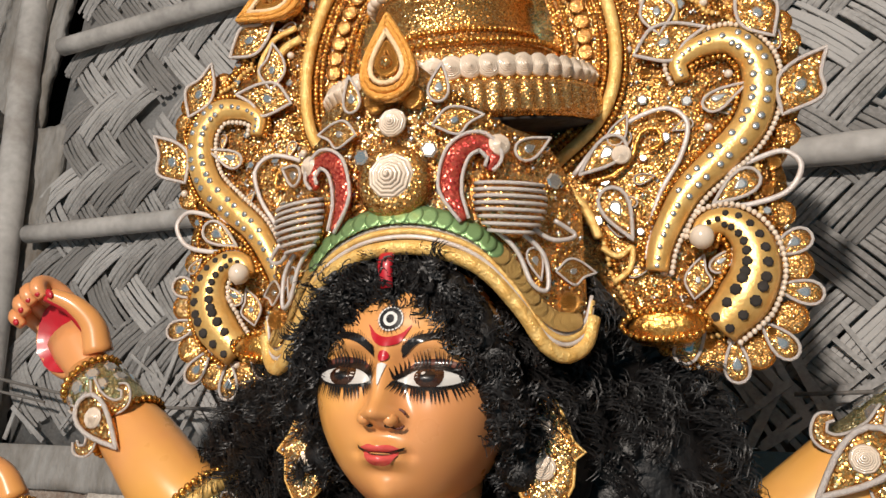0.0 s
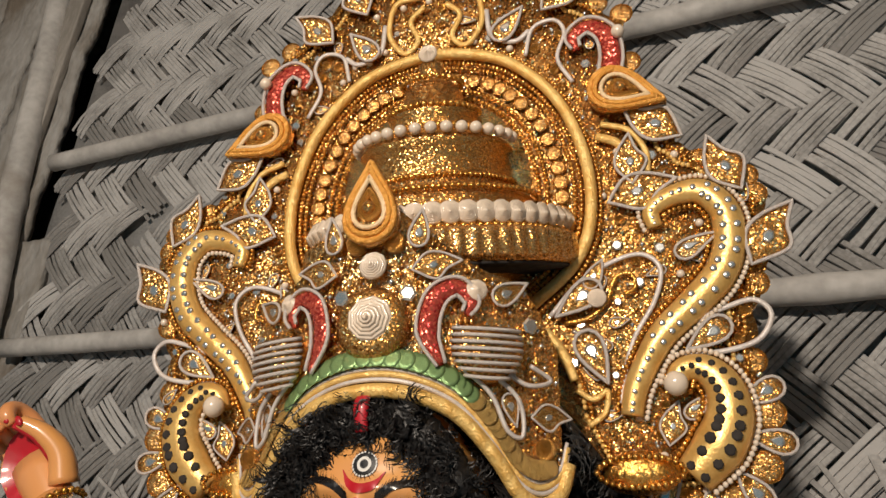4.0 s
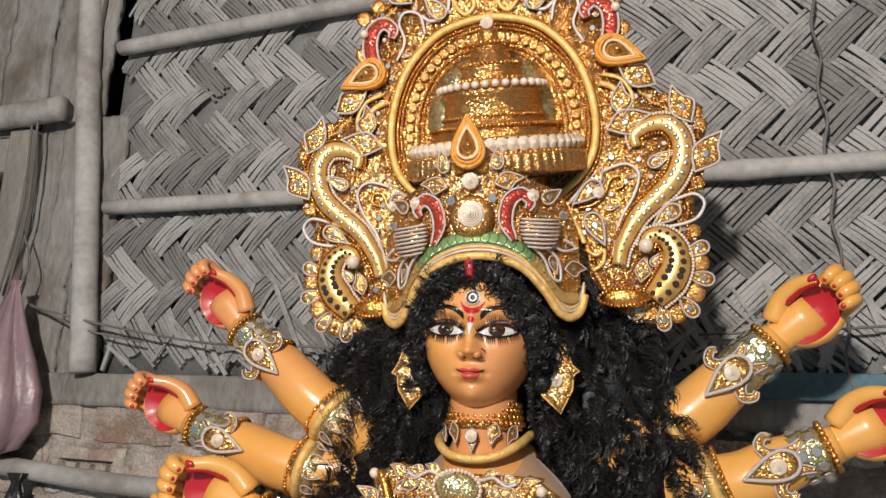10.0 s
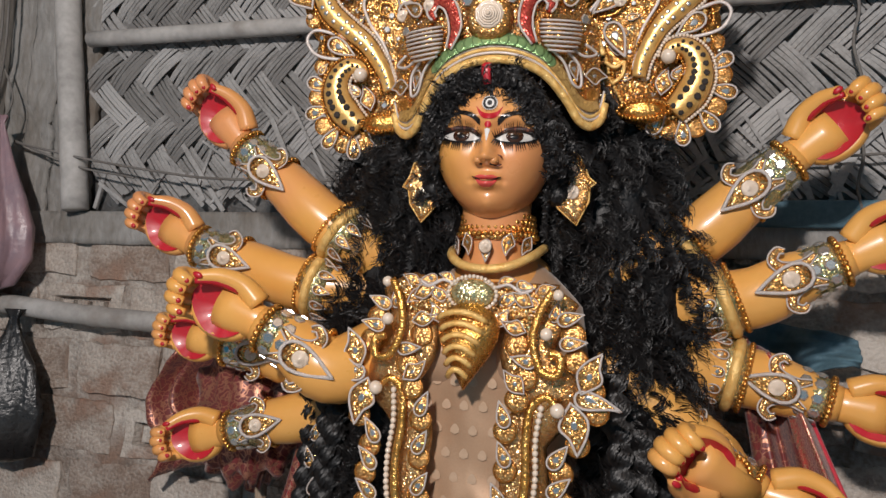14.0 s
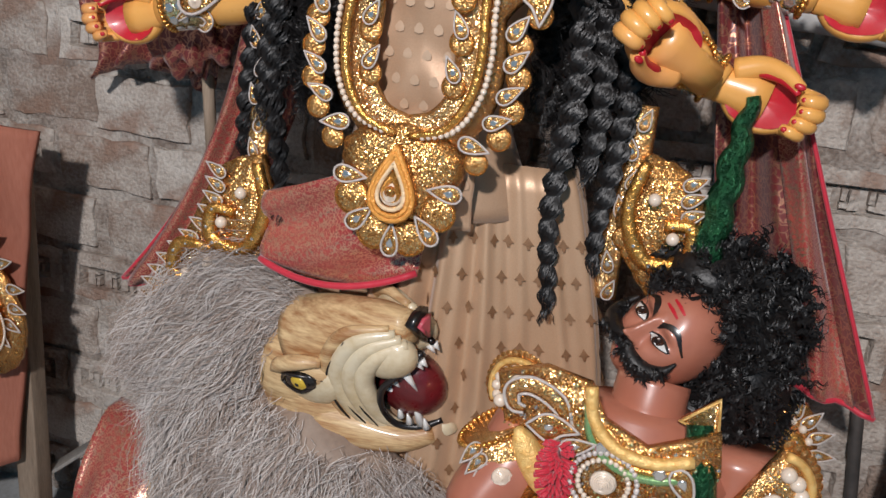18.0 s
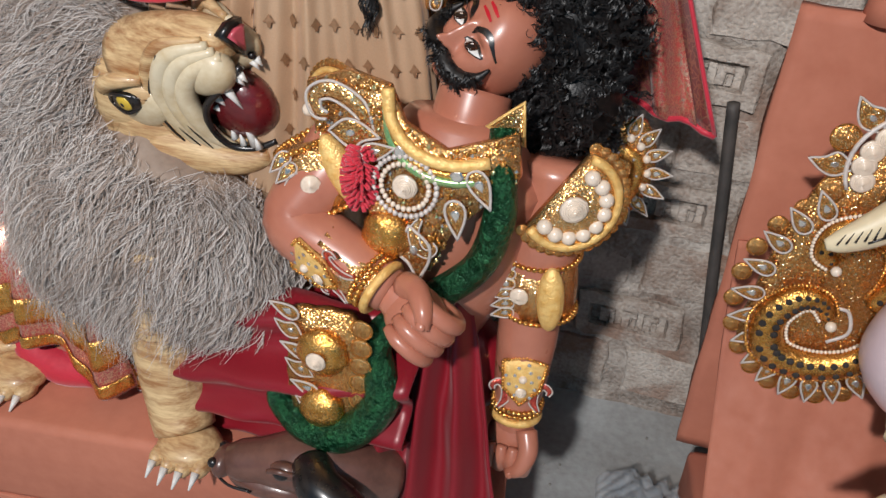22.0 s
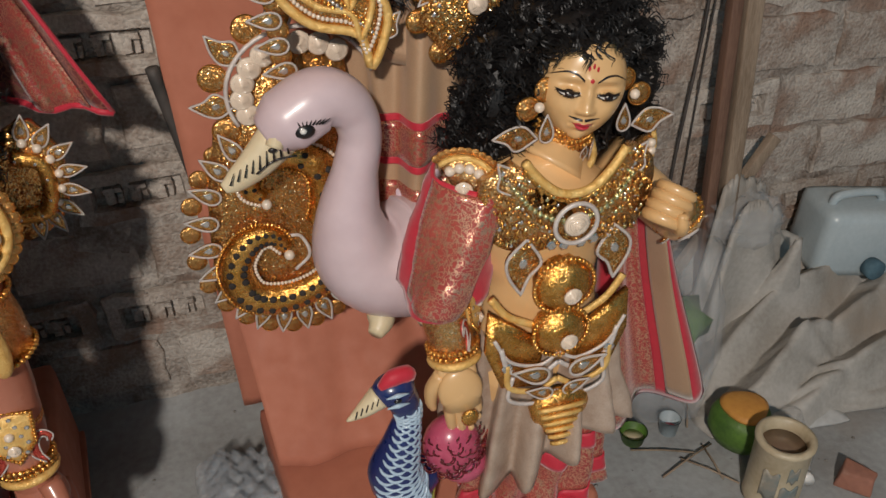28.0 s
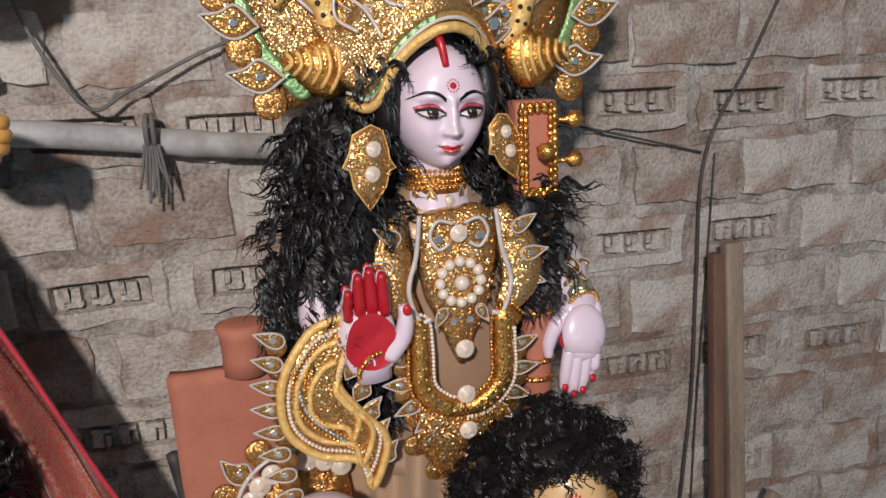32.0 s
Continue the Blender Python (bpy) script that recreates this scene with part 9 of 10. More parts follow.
M["pale_silk"] = material("silver_grey_brocade", (0.52, 0.41, 0.33), (0.40, 0.29, 0.22), 0.4, 0.25, scale=40, fine=400, bump=0.3, depth=0.002)
wpart("underskirt", Geo().sheet(ku_at, 70, 20, thick=0.004), M["copper"], kd)
wpart("pleated_cloth", Geo().sheet(kd_at, 80, 20, thick=0.004), M["pale_silk"], kd)
for a, b in ((0.30, 0.42), (0.75, 0.88)):
    wpart("zari_border", Geo().sheet(lambda u, v: Vector(ku_at(u, a + (b - a) * v)) + Vector((0, -0.005, 0)), 70, 4, thick=0.002), M["redcloth"], kd)


def sleeve(u, v):
    """Cloth wound round the upper arm, gathered at its end."""
    p = Vector((0.880, 0.592, 0.905)).lerp(Vector((0.820, 0.562, 0.738)), v)
    a = -0.5 + (math.pi + 1.0) * u
    r = 0.053 + 0.008 * v + (0.004 + 0.007 * v) * math.sin(13 * u + 3 * v) + 0.004 * noise.noise((u * 9, v * 7, 4))
    return p + Vector((-math.cos(a) * r, -math.sin(a) * r, -0.02 * math.sin(2.5 * u)))


for nm, fn, lab in (("right", lambda u, v: (1.085 + (0.09 + 0.125 * v) * u + 0.01 * v, 0.60 - 0.03 * math.sin(9 * u) + 0.01 * math.sin(5 * v), 0.80 - 0.45 * v + 0.03 * u * v), "red brocade shawl end with gold motifs hanging by the hip"), ("left", sleeve, "red and copper shawl over the upper arm")):
    s2 = thing("shawl", (1.1 if nm == "right" else 0.86, 0.58, 0.6), lab, "shawl")
    wpart("cloth", Geo().sheet(fn, 24, 20, thick=0.005), M["redcloth"], s2)
    wpart("zari_panel", Geo().sheet(lambda u, v: Vector(fn(0.12 + 0.5 * u, 0.02 + 0.94 * v)) + Vector((0, -0.008, 0)), 16, 18, thick=0.003), M["copper"], s2, "copper woven panel")
    if nm == "right":
        wpart("silver_border", Geo().sheet(lambda u, v: Vector(fn(0.68 + 0.16 * u, 0.02 + 0.94 * v)) + Vector((0, -0.008, 0)), 8, 18, thick=0.003), M["silk"], s2)

# peacock
M["navy"] = material("navy_gloss_paint", (0.012, 0.022, 0.10), (0.018, 0.03, 0.14), 0.3, bump=0.05, coat=0.5)
M["paleblue"] = material("pale_blue_paint", (0.45, 0.58, 0.70), (0.38, 0.50, 0.63), 0.35, bump=0.03, coat=0.4)
M["scale_pink"] = material("pink_gloss_paint", (0.55, 0.10, 0.18), (0.46, 0.07, 0.13), 0.3, bump=0.03, coat=0.5)
M["leg"] = material("yellow_green_paint", (0.50, 0.48, 0.10), (0.30, 0.32, 0.05), 0.4, scale=60, coat=0.3)
g = Geo()
spine = spline([(0.745, 0.525, 0.595), (0.752, 0.53, 0.565), (0.755, 0.53, 0.53), (0.742, 0.525, 0.48), (0.73, 0.525, 0.43), (0.745, 0.53, 0.385), (0.79, 0.55, 0.385)], 8)
rad = [0.022, 0.024, 0.020, 0.030, 0.042, 0.044, 0.028]
g.tube(spine, rad, 22, 0)
g.ball((0.737, 0.522, 0.598), (0.032, 0.026, 0.026), 18, 12, 0)
rr = lerp_list(rad, len(spine))
for i in range(10, len(spine) - 5):
    p, r = spine[i], rr[i]
    for k in range(3):
        a0 = -2.6 + k * 0.9 + 0.4 * (i % 2)
        d = (spine[i + 1] - spine[i - 1]).normalized()
        s = d.cross(Vector((0, 1, 0))).normalized()
        w = s.cross(d)
        arc = [p + (s * math.cos(a) + w * math.sin(a)) * (r + 0.0008) + d * 0.006 * math.sin((a - a0) / 0.75 * math.pi) for a in np.linspace(a0, a0 + 0.75, 7)]
        g.tube(arc, [0.0008, 0.0028, 0.0030, 0.0028, 0.0008], 5, 1)
g.tube(spline([(0.715, 0.518, 0.594), (0.690, 0.513, 0.580), (0.665, 0.510, 0.568)], 5), [0.019, 0.012, 0.002], 12, 2)
for k in range(5):
    g.tube([(0.676 + 0.008 * k, 0.500, 0.578 + 0.004 * k), (0.680 + 0.008 * k, 0.503, 0.588 + 0.004 * k)], 0.0012, 4, 4)
g.tube(spline([(0.718, 0.515, 0.612), (0.735, 0.515, 0.626), (0.758, 0.52, 0.624), (0.765, 0.525, 0.61)], 5), [0.007, 0.013, 0.013, 0.006], 10, 3)
for z in (0.607, 0.588):
    g.tube(spline([(0.722, 0.4985, z - 0.003), (0.738, 0.4955, z + 0.002), (0.755, 0.5, z - 0.002)], 5), [0.001, 0.004, 0.001], 6, 1)
g.ball((0.738, 0.4965, 0.598), (0.006, 0.003, 0.004), 10, 6, 4)
g.ball((0.825, 0.535, 0.445), (0.046, 0.040, 0.055), 20, 14, 5)
g.ball((0.845, 0.54, 0.395), (0.040, 0.035, 0.035), 16, 12, 5)
for k in range(44):
    a, b = (k * 2.4) % 6.28, -0.7 + 1.5 * k / 44
    c = Vector((0.825 + 0.046 * math.cos(b) * math.sin(a), 0.535 - 0.040 * math.cos(b) * abs(math.cos(a)), 0.445 + 0.055 * math.sin(b)))
    g.tube([c + Vector((0.010 * math.cos(t), -0.002, 0.010 * math.sin(t))) for t in np.linspace(2.8, 6.6, 8)], 0.0016, 4, 6)
for x0, y0, x1, y1 in ((0.745, 0.535, 0.712, 0.600), (0.785, 0.54, 0.745, 0.512)):
    g.tube(spline([(x0, y0, 0.36), ((x0 + x1) / 2 + 0.012, (y0 + y1) / 2, 0.30), (x1, y1, 0.232)], 5), [0.014, 0.009, 0.009], 10, 7)
    for k in range(4):
        a = math.radians(200 + 40 * k)
        g.tube(spline([(x1, y1, 0.236), (x1 + 0.02 * math.cos(a), y1 + 0.02 * math.sin(a), 0.236), (x1 + 0.036 * math.cos(a), y1 + 0.036 * math.sin(a), 0.226)], 4), [0.008, 0.006, 0.002], 8, 7)
whole("peacock_statue", g, [M["navy"], M["paleblue"], M["beak"], M["redcloth"], M["black"], M["scale_pink"], M["mouth"], M["leg"]], "navy and pale-blue striped peacock statue with yellow legs", "statue")


# ---- upper wall: planks, mud, bamboo battens ----
def rod(a, b, r, sides=14, nodes=(), sag=0.0, taper=1.0, seed=0):
    """A bamboo pole from a to b with swollen joints at the given shares of its length."""
    a, b = Vector(a), Vector(b)
    n = 48
    path, rad = [], []
    for i in range(n + 1):
        t = i / n
        p = a.lerp(b, t) + Vector((0, 0, -sag * 4 * t * (1 - t)))
        p += Vector((noise.noise((t * 3, seed, 1)), noise.noise((t * 3, seed, 5)), noise.noise((t * 3, seed, 9)))) * r * 0.25
        path.append(p)
        k = sum(0.13 * math.exp(-((t - q) * (b - a).length / 0.012) ** 2) for q in nodes)
        rad.append(r * (1 + (taper - 1) * t) * (1 + k))
    g = Geo()
    g.tube(path, rad, sides)
    return g


def cord(points, r, sides=6, n=8):
    return Geo().tube(spline(points, n), r, sides)


M["mud"] = material("grey_mud_plaster", (0.34, 0.335, 0.325), (0.20, 0.185, 0.165), 0.95, scale=9, fine=60, bump=1.0, stain=(0.15, 0.125, 0.10), depth=0.014, stretch=(1, 1, 0.45))
M["grey_wood"] = material("silvered_timber", (0.34, 0.32, 0.295), (0.20, 0.185, 0.165), 0.85, scale=4, fine=60, bump=0.6, stretch=(2, 2, 0.5), depth=0.004)
M["string"] = material("grey_jute_string", (0.20, 0.19, 0.18), (0.12, 0.11, 0.10), 0.9, fine=300)
M["wire"] = material("dark_rubber_wire", (0.045, 0.042, 0.04), (0.08, 0.07, 0.065), 0.6, scale=20)
M["bag"] = material("dusty_pink_polythene", (0.34, 0.22, 0.24), (0.24, 0.17, 0.20), 0.38, scale=9, fine=40, bump=0.5, stain=(0.22, 0.20, 0.25), depth=0.01)


def lumpy_panel(x0, x1, z0, z1, y, amp, nx, nz, thick=0.03, scale=4.0):
    """A hand-daubed panel with an uneven face."""
    return Geo().sheet(lambda u, v: (x0 + (x1 - x0) * u, y + amp * (noise.noise(((x0 + (x1 - x0) * u) * scale, (z0 + (z1 - z0) * v) * scale, 2)) + 0.4 * noise.noise((u * 37, v * 31, 6))), z0 + (z1 - z0) * v), nx, nz, thick=-thick)


whole("trim_ledge", lumpy_panel(-1.95, 0.55, 1.80, 1.885, 1.232, 0.008, 120, 6, 0.05, 9), M["mud"], "mud-smeared ledge along the top of the brickwork", "ledge", kind="structure")
whole("trim_plank", Geo().box((-0.30, 1.205, 1.86), (1.6, 1.232, 1.915), 0, 0.005, jitter=0.004), M["blue_tarp"], "blue-grey painted plank along the wall top", "plank", kind="structure")
panel = thing("upper_wall_panel", (-2.4, 1.235, 2.6), "mud-smeared upright boards under the roof", "wall panel", kind="structure")
for k, (x0, x1) in enumerate(((-3.2, -2.92), (-2.91, -2.62), (-2.61, -2.36), (-2.35, -2.12), (-2.11, -1.93), (-1.92, -1.70))):
    wpart("plank", lumpy_panel(x0, x1, 2.60, 3.6, 1.235 + 0.008 * (k % 2), 0.012, 12, 60, 0.025, 9), M["mud"], panel)
strip = thing("upper_wall_strip", (-1.76, 1.25, 1.86), "mud-smeared boards beside the bamboo post", "wall panel", kind="structure")
for k, (x0, x1) in enumerate(((-1.92, -1.83), (-1.822, -1.735), (-1.728, -1.60))):
    wpart("plank", lumpy_panel(x0, x1, 1.86, 2.64, 1.25 - 0.010 * (k % 2), 0.014, 12, 44, 0.025, 11), M["mud"], strip)
whole("trim_lintel", Geo().box((-3.2, 1.20, 2.47), (-1.93, 1.26, 2.585), 0, 0.006, jitter=0.006), M["grey_wood"], "silvered lintel plank over the opening", "plank", kind="structure")
whole("trim_post", Geo().box((-1.985, 1.195, 1.80), (-1.905, 1.25, 2.60), 0, 0.006, jitter=0.006), M["grey_wood"], "silvered timber door post", "post", kind="structure")
whole("trim_batten", Geo().box((-1.80, 1.215, 2.62), (-1.735, 1.24, 3.59), 0, 0.004, jitter=0.004), M["grey_wood"], "grey timber cover strip", "batten", kind="structure")
# Added sheet, coloured near black in place of the unlit depth of the opening.
whole("back_wall", Geo().box((-3.2, 1.62, 1.5), (4.2, 1.68, 3.6)), M["dark"], "added near-black sheet standing in for unlit space behind the wall", "wall", kind="structure")
# Added backing; its near-black colour stands for shade behind the weave.
whole("wall_upper", Geo().box((-1.66, 1.285, 1.86), (4.2, 1.31, 3.6)), M["dark"], "added near-black sheet standing in for shade behind the mats", "wall", kind="structure")
whole("bamboo_column", rod((-2.30, 1.36, 1.85), (-2.33, 1.36, 2.62), 0.10, 20, (0.42,), seed=2), M["bamboo"], "thick grey bamboo column in the opening", "column")
whole("blue_cloth", lumpy_panel(-2.75, -1.99, 1.84, 2.15, 1.42, 0.05, 24, 16, 0.006, 7), M["blue_tarp"], "blue cloth hanging in the dark opening", "cloth")
whole("bamboo_beam", rod((-3.1, 1.205, 2.635), (-1.775, 1.175, 2.645), 0.036, 16, (0.22, 0.55, 0.9), seed=4), M["bamboo"], "thick grey bamboo beam with a sawn end", "pole")
whole("bamboo_post", rod((-1.590, 1.205, 1.885), (-1.865, 1.215, 3.58), 0.034, 16, (0.22, 0.5, 0.75), seed=7), M["bamboo"], "grey upright bamboo post against the mats", "pole")
whole("bamboo_batten", rod((-1.60, 1.215, 2.345), (1.75, 1.215, 2.36), 0.021, 12, (0.09, 0.2, 0.33, 0.5, 0.66, 0.81), 0.015, seed=9), M["bamboo"], "split bamboo batten tied across the mats", "batten")
whole("bamboo_batten", rod((-1.63, 1.212, 2.835), (1.5, 1.212, 2.95), 0.022, 12, (0.07, 0.16, 0.27, 0.44, 0.7), 0.0, seed=12), M["bamboo"], "split bamboo batten with a sawn end", "batten")
whole("bamboo_pole", rod((-2.5, 1.20, 1.665), (-1.28, 1.20, 1.605), 0.026, 14, (0.2, 0.56, 0.83), seed=14), M["bamboo"], "bamboo pole tied along the brick wall", "pole")
whole("bamboo_pole", rod((-0.1, 1.205, 1.552), (0.742, 1.205, 1.455), 0.024, 14, (0.36, 0.78), seed=15), M["bamboo"], "bamboo pole with a sawn end tied along the wall", "pole")
whole("string", cord([(-1.80, 1.19, 2.065), (-1.54, 1.18, 2.012), (-1.30, 1.18, 1.975), (-1.13, 1.18, 1.958), (-0.8, 1.2, 1.955)], 0.0035), M["string"], "thin grey string slung across the wall", "string")
whole("string", cord([(-1.80, 1.19, 2.07), (-1.6, 1.19, 2.0), (-1.40, 1.19, 1.965)], 0.003), M["string"], "thin grey string knotted to the post", "string")
for x, z0, z1 in ((-1.855, 2.62, 2.02), (-1.875, 2.60, 2.1)):
    whole("string", cord([(x, 1.165, z0), (x + 0.012, 1.17, (z0 + z1) / 2), (x - 0.02, 1.17, z1)], 0.0035), M["string"], "grey string hanging from the bamboo beam", "string")
twist = [(0.225 + 0.03 * t + 0.006 * math.sin(t * 40), 1.20 + 0.006 * math.cos(t * 40), 2.75 - 0.9 * t) for t in np.linspace(0, 1, 60)]
whole("twisted_wire", Geo().tube(twist, 0.0032, 6), M["string"], "twisted grey wire hanging down the mats", "wire")
whole("string", cord([(-0.02, 1.19, 1.985), (0.25, 1.2, 1.998), (0.55, 1.2, 2.02)], 0.003), M["string"], "pale string stretched across the mats", "string")
whole("string", cord([(0.285, 1.2, 1.80), (0.33, 1.185, 1.66), (0.40, 1.18, 1.548), (0.47, 1.19, 1.575), (0.60, 1.205, 1.635), (0.68, 1.21, 1.66)], 0.0035), M["string"], "string looped over the bamboo pole", "string")
knot = thing("rope_knot", (0.495, 1.19, 1.50), "frayed rope knot on the bamboo pole", "rope")
part("coil", Geo().tube([(0.006 * math.sin(t / 2), 0.03 * math.cos(t), 0.03 * math.sin(t)) for t in np.linspace(0, 18, 60)], 0.005, 6, up=(1, 0, 0)), M["string"], knot)
for k in range(7):
    part("frayed_end", cord([(0.004 * (k - 3), -0.022, -0.02), (0.006 * (k - 3), -0.03, -0.06), (0.009 * (k - 3) + random.uniform(-.01, .01), -0.022, -0.09 - 0.012 * random.random() * 3)], 0.0028, 5), M["string"], knot)
bag = thing("plastic_bag", (-1.80, 1.14, 1.66), "dusty pink polythene bag hanging by a string", "bag")
part("bag_body", Geo().lathe([(0.02, 0.0), (0.085, 0.02), (0.125, 0.09), (0.12, 0.17), (0.09, 0.25), (0.055, 0.33), (0.025, 0.41), (0.012, 0.445), (0.02, 0.465)], 40, wave=lambda a, t: 1 + (0.10 + 0.22 * t) * math.sin(a * 5 + 3 * t) + 0.07 * math.sin(a * 11 + 9 * t) + 0.05 * noise.noise((math.cos(a) * 3, math.sin(a) * 3, t * 5)), move=Matrix.Diagonal((1, 0.55, 1, 1))), M["bag"], bag)
part("tie_string", cord([(0, 0, 0.44), (0.0, 0.03, 0.52), (-0.055, 0.04, 0.62)], 0.003), M["string"], bag)
M["poly_black"] = material("black_polythene", (0.012, 0.012, 0.013), (0.03, 0.03, 0.03), 0.3, scale=12, bump=0.5, depth=0.01)
whole("black_bag", Geo().lathe([(0.03, 0.0), (0.09, 0.02), (0.11, 0.13), (0.085, 0.24), (0.03, 0.32), (0.015, 0.36), (0.03, 0.385)], 32, wave=lambda a, t: 1 + 0.2 * math.sin(a * 4 + 4 * t) + 0.1 * math.sin(a * 9 + 7 * t), move=pose(-1.71, 1.16, 1.235) @ Matrix.Diagonal((0.9, 0.55, 1, 1))), M["poly_black"], "black polythene bag hung from the bamboo pole", "bag")
whole("wire", cord([(1.06, 1.225, 1.535), (1.20, 1.225, 1.487), (1.334, 1.225, 1.452), (1.46, 1.225, 1.42), (1.63, 1.225, 1.375)], 0.003), M["wire"], "slack wire from a peg across the bricks", "wire")
whole("wire", cord([(1.86, 1.225, 1.80), (1.75, 1.225, 1.58), (1.64, 1.222, 1.37), (1.628, 1.222, 1.10), (1.625, 1.222, 0.8), (1.60, 1.222, 0.45), (1.60, 1.222, 0.15)], 0.0038), M["wire"], "black wire running down the bricks", "wire")
whole("wire", cord([(1.665, 1.225, 1.37), (1.655, 1.225, 1.1), (1.64, 1.225, 0.7), (1.63, 1.225, 0.2)], 0.0022), M["wire"], "thin wire beside the black one", "wire")
whole("black_pipe", rod((0.455, 1.222, 0.86), (0.578, 1.205, 0.03), 0.013, 10, seed=3), M["wire"], "black plastic pipe leaning on the bricks", "pipe")
whole("timber_batten", Geo().box((0, 0, 0), (0.038, 0.03, 1.165), 0, 0.004, jitter=0.002, move=pose(1.672, 1.06, 0.02, -4.2, -1.0, 0)), M["wood"], "pale timber batten leaning on the wall", "batten")
M["brown_wood"] = material("red_brown_timber", (0.19, 0.105, 0.07), (0.12, 0.065, 0.045), 0.8, scale=5, fine=50, bump=0.5, stretch=(6, 6, 0.7))
whole("timber_batten", Geo().box((0, 0, 0), (0.027, 0.03, 1.14), 0, 0.004, jitter=0.002, move=pose(1.632, 1.075, 0.02, -3.9, -0.3, 0)), M["brown_wood"], "red-brown timber batten leaning on the wall", "batten")
whole("stick", Geo().box((0, 0, 0), (0.028, 0.02, 0.42), 0, 0.003, jitter=0.002, move=pose(1.555, 1.10, 0.22, -6, 38, 0)), M["wood"], "pale stick leaning across the bricks", "stick")


# ---- things left of the big group ----
def crumpled(x0, x1, y0, y1, height, nx=40, ny=40, seed=1, rough=1.0, fold=6.0):
    """A heap of folded cloth lying on the floor."""
    def at(u, v):
        x, y = x0 + (x1 - x0) * u, y0 + (y1 - y0) * v
        edge = min(1, 5 * min(u, 1 - u, v, 1 - v)) ** 0.6
        w = noise.noise((x * 2.2 + seed, y * 2.2, 1))
        f = y * fold * 1.5 - x * fold * 0.35 + 1.1 * w + 0.35 * noise.noise((x * 5, y * 5, seed + 2))
        long_fold = abs(2 * (f - math.floor(f)) - 1) ** 1.3 * (0.5 + 0.9 * abs(noise.noise((x * 3.1, y * 3.1, seed + 9))))
        f2 = y * fold * 3.1 + x * fold * 0.9 + 1.6 * w
        crease = abs(2 * (f2 - math.floor(f2)) - 1) * max(0, noise.noise((x * 4, y * 4, seed + 5)))
        h = height(u, v) * (0.55 + 0.45 * rough * long_fold) + 0.045 * rough * long_fold + 0.035 * rough * crease + 0.004 * noise.noise((x * 30, y * 30, seed))
        return (x + 0.05 * noise.noise((y * 5, x * 4, seed)), y + 0.05 * noise.noise((x * 5, y * 4, seed + 3)), max(ground_height(x, y) + 0.003, h * edge))
    return Geo().sheet(at, nx, ny, thick=0.004)


board = thing("cloth_covered_board", (-1.55, 0.96, 0.0), "terracotta cloth-covered board of the next group", "backing board")
M["clay_cloth"] = material("terracotta_painted_cloth", (0.37, 0.135, 0.085), (0.29, 0.098, 0.060), 0.85, scale=5, fine=45, bump=0.4, stretch=(3, 1, 0.8), depth=0.006)
part("cloth", Geo().sheet(lambda u, v: (-0.85 + (1.105 - 0.075 * (1 - v) + 0.05 * v * v) * u, 0.03 + 0.012 * math.sin(13 * u + 5 * v) + 0.05 * (1 - u) + 0.012 * noise.noise((u * 7, v * 5, 2)), (0.30 - 0.33 * (1 - u) * 1.6 if u > 0.35 else -0.04 + 0.12 * u) * (1 - v) * (1 if u > 0.35 else 0.3) + 1.125 * v + 0.02), 60, 40, thick=0.012), M["clay_cloth"], board)
part("leg", Geo().box((-0.35, 0.06, 0), (-0.29, 0.11, 1.12), 0, 0.004), M["wood"], board)
part("leg", Geo().box((0.14, 0.06, 0), (0.20, 0.11, 1.12), 0, 0.004), M["wood"], board)
scr = thing("scroll_ornament", (-1.455, 0.955, 0.78), "gilded scroll plate with white-edged drops on the board", "ornament")
so = scalloped([(0.10, 0, 0.27), (0.02, 0, 0.26), (-0.10, 0, 0.22), (-0.16, 0, 0.05), (-0.13, 0, -0.15), (0.02, 0, -0.21), (0.13, 0, -0.18), (0.165, 0, -0.08), (0.13, 0, 0.02), (0.075, 0, 0.12)], 34, 0.03)
part("foil_back", Geo().plate(so, 0.012), M["amber_glitter"], scr)
bead_fill("bead_cover", scr, so, 320, 0.0035, 0.014, "gilt beads", mats=("gold", "amber_glitter"))
scroll("scroll", scr, [(0.02, -0.05), (0.045, -0.02), (0.085, -0.03), (0.105, -0.085), (0.075, -0.13), (0.01, -0.145), (-0.06, -0.10), (-0.07, 0.0), (-0.04, 0.09), (0.0, 0.17)], [0.012, 0.017, 0.023, 0.027, 0.028, 0.026, 0.024, 0.02], 0.03, 26, "gold", "gold scroll with dotted face", dot_mat="dark", edge=0.006)
bit("pearl", scr, 0.018, -0.052, 0.05, 0.017)
for k in range(12):
    a = math.radians(-95 + 155 * k / 11)
    q = (0.145 + 0.02 * math.cos(2 * a), 0.19 if a < 0 else 0.25)
    bit("drop", scr, 0.0 + q[0] * math.cos(a) * (1 - 0.45 * max(0, math.sin(a))), q[1] * math.sin(a) * 0.95, 0.016, 0.048, 90 - math.degrees(a))
crest = thing("neighbour_crest", (-2.08, 0.96, 1.88), "edge of a gilded crown on the next idol", "ornament")
co = scalloped([(0.05, 0, 0.27), (0.12, 0, 0.22), (0.165, 0, 0.10), (0.20, 0, -0.02), (0.24, 0, -0.15), (0.22, 0, -0.28), (0.08, 0, -0.30), (-0.15, 0, -0.2), (-0.2, 0, 0.1), (-0.1, 0, 0.25)], 30, 0.03)
part("foil_back", Geo().plate(co, 0.014), M["amber_glitter"], crest)
bead_fill("bead_cover", crest, co, 300, 0.004, 0.016, "gilt beads", mats=("gold", "amber_glitter"))
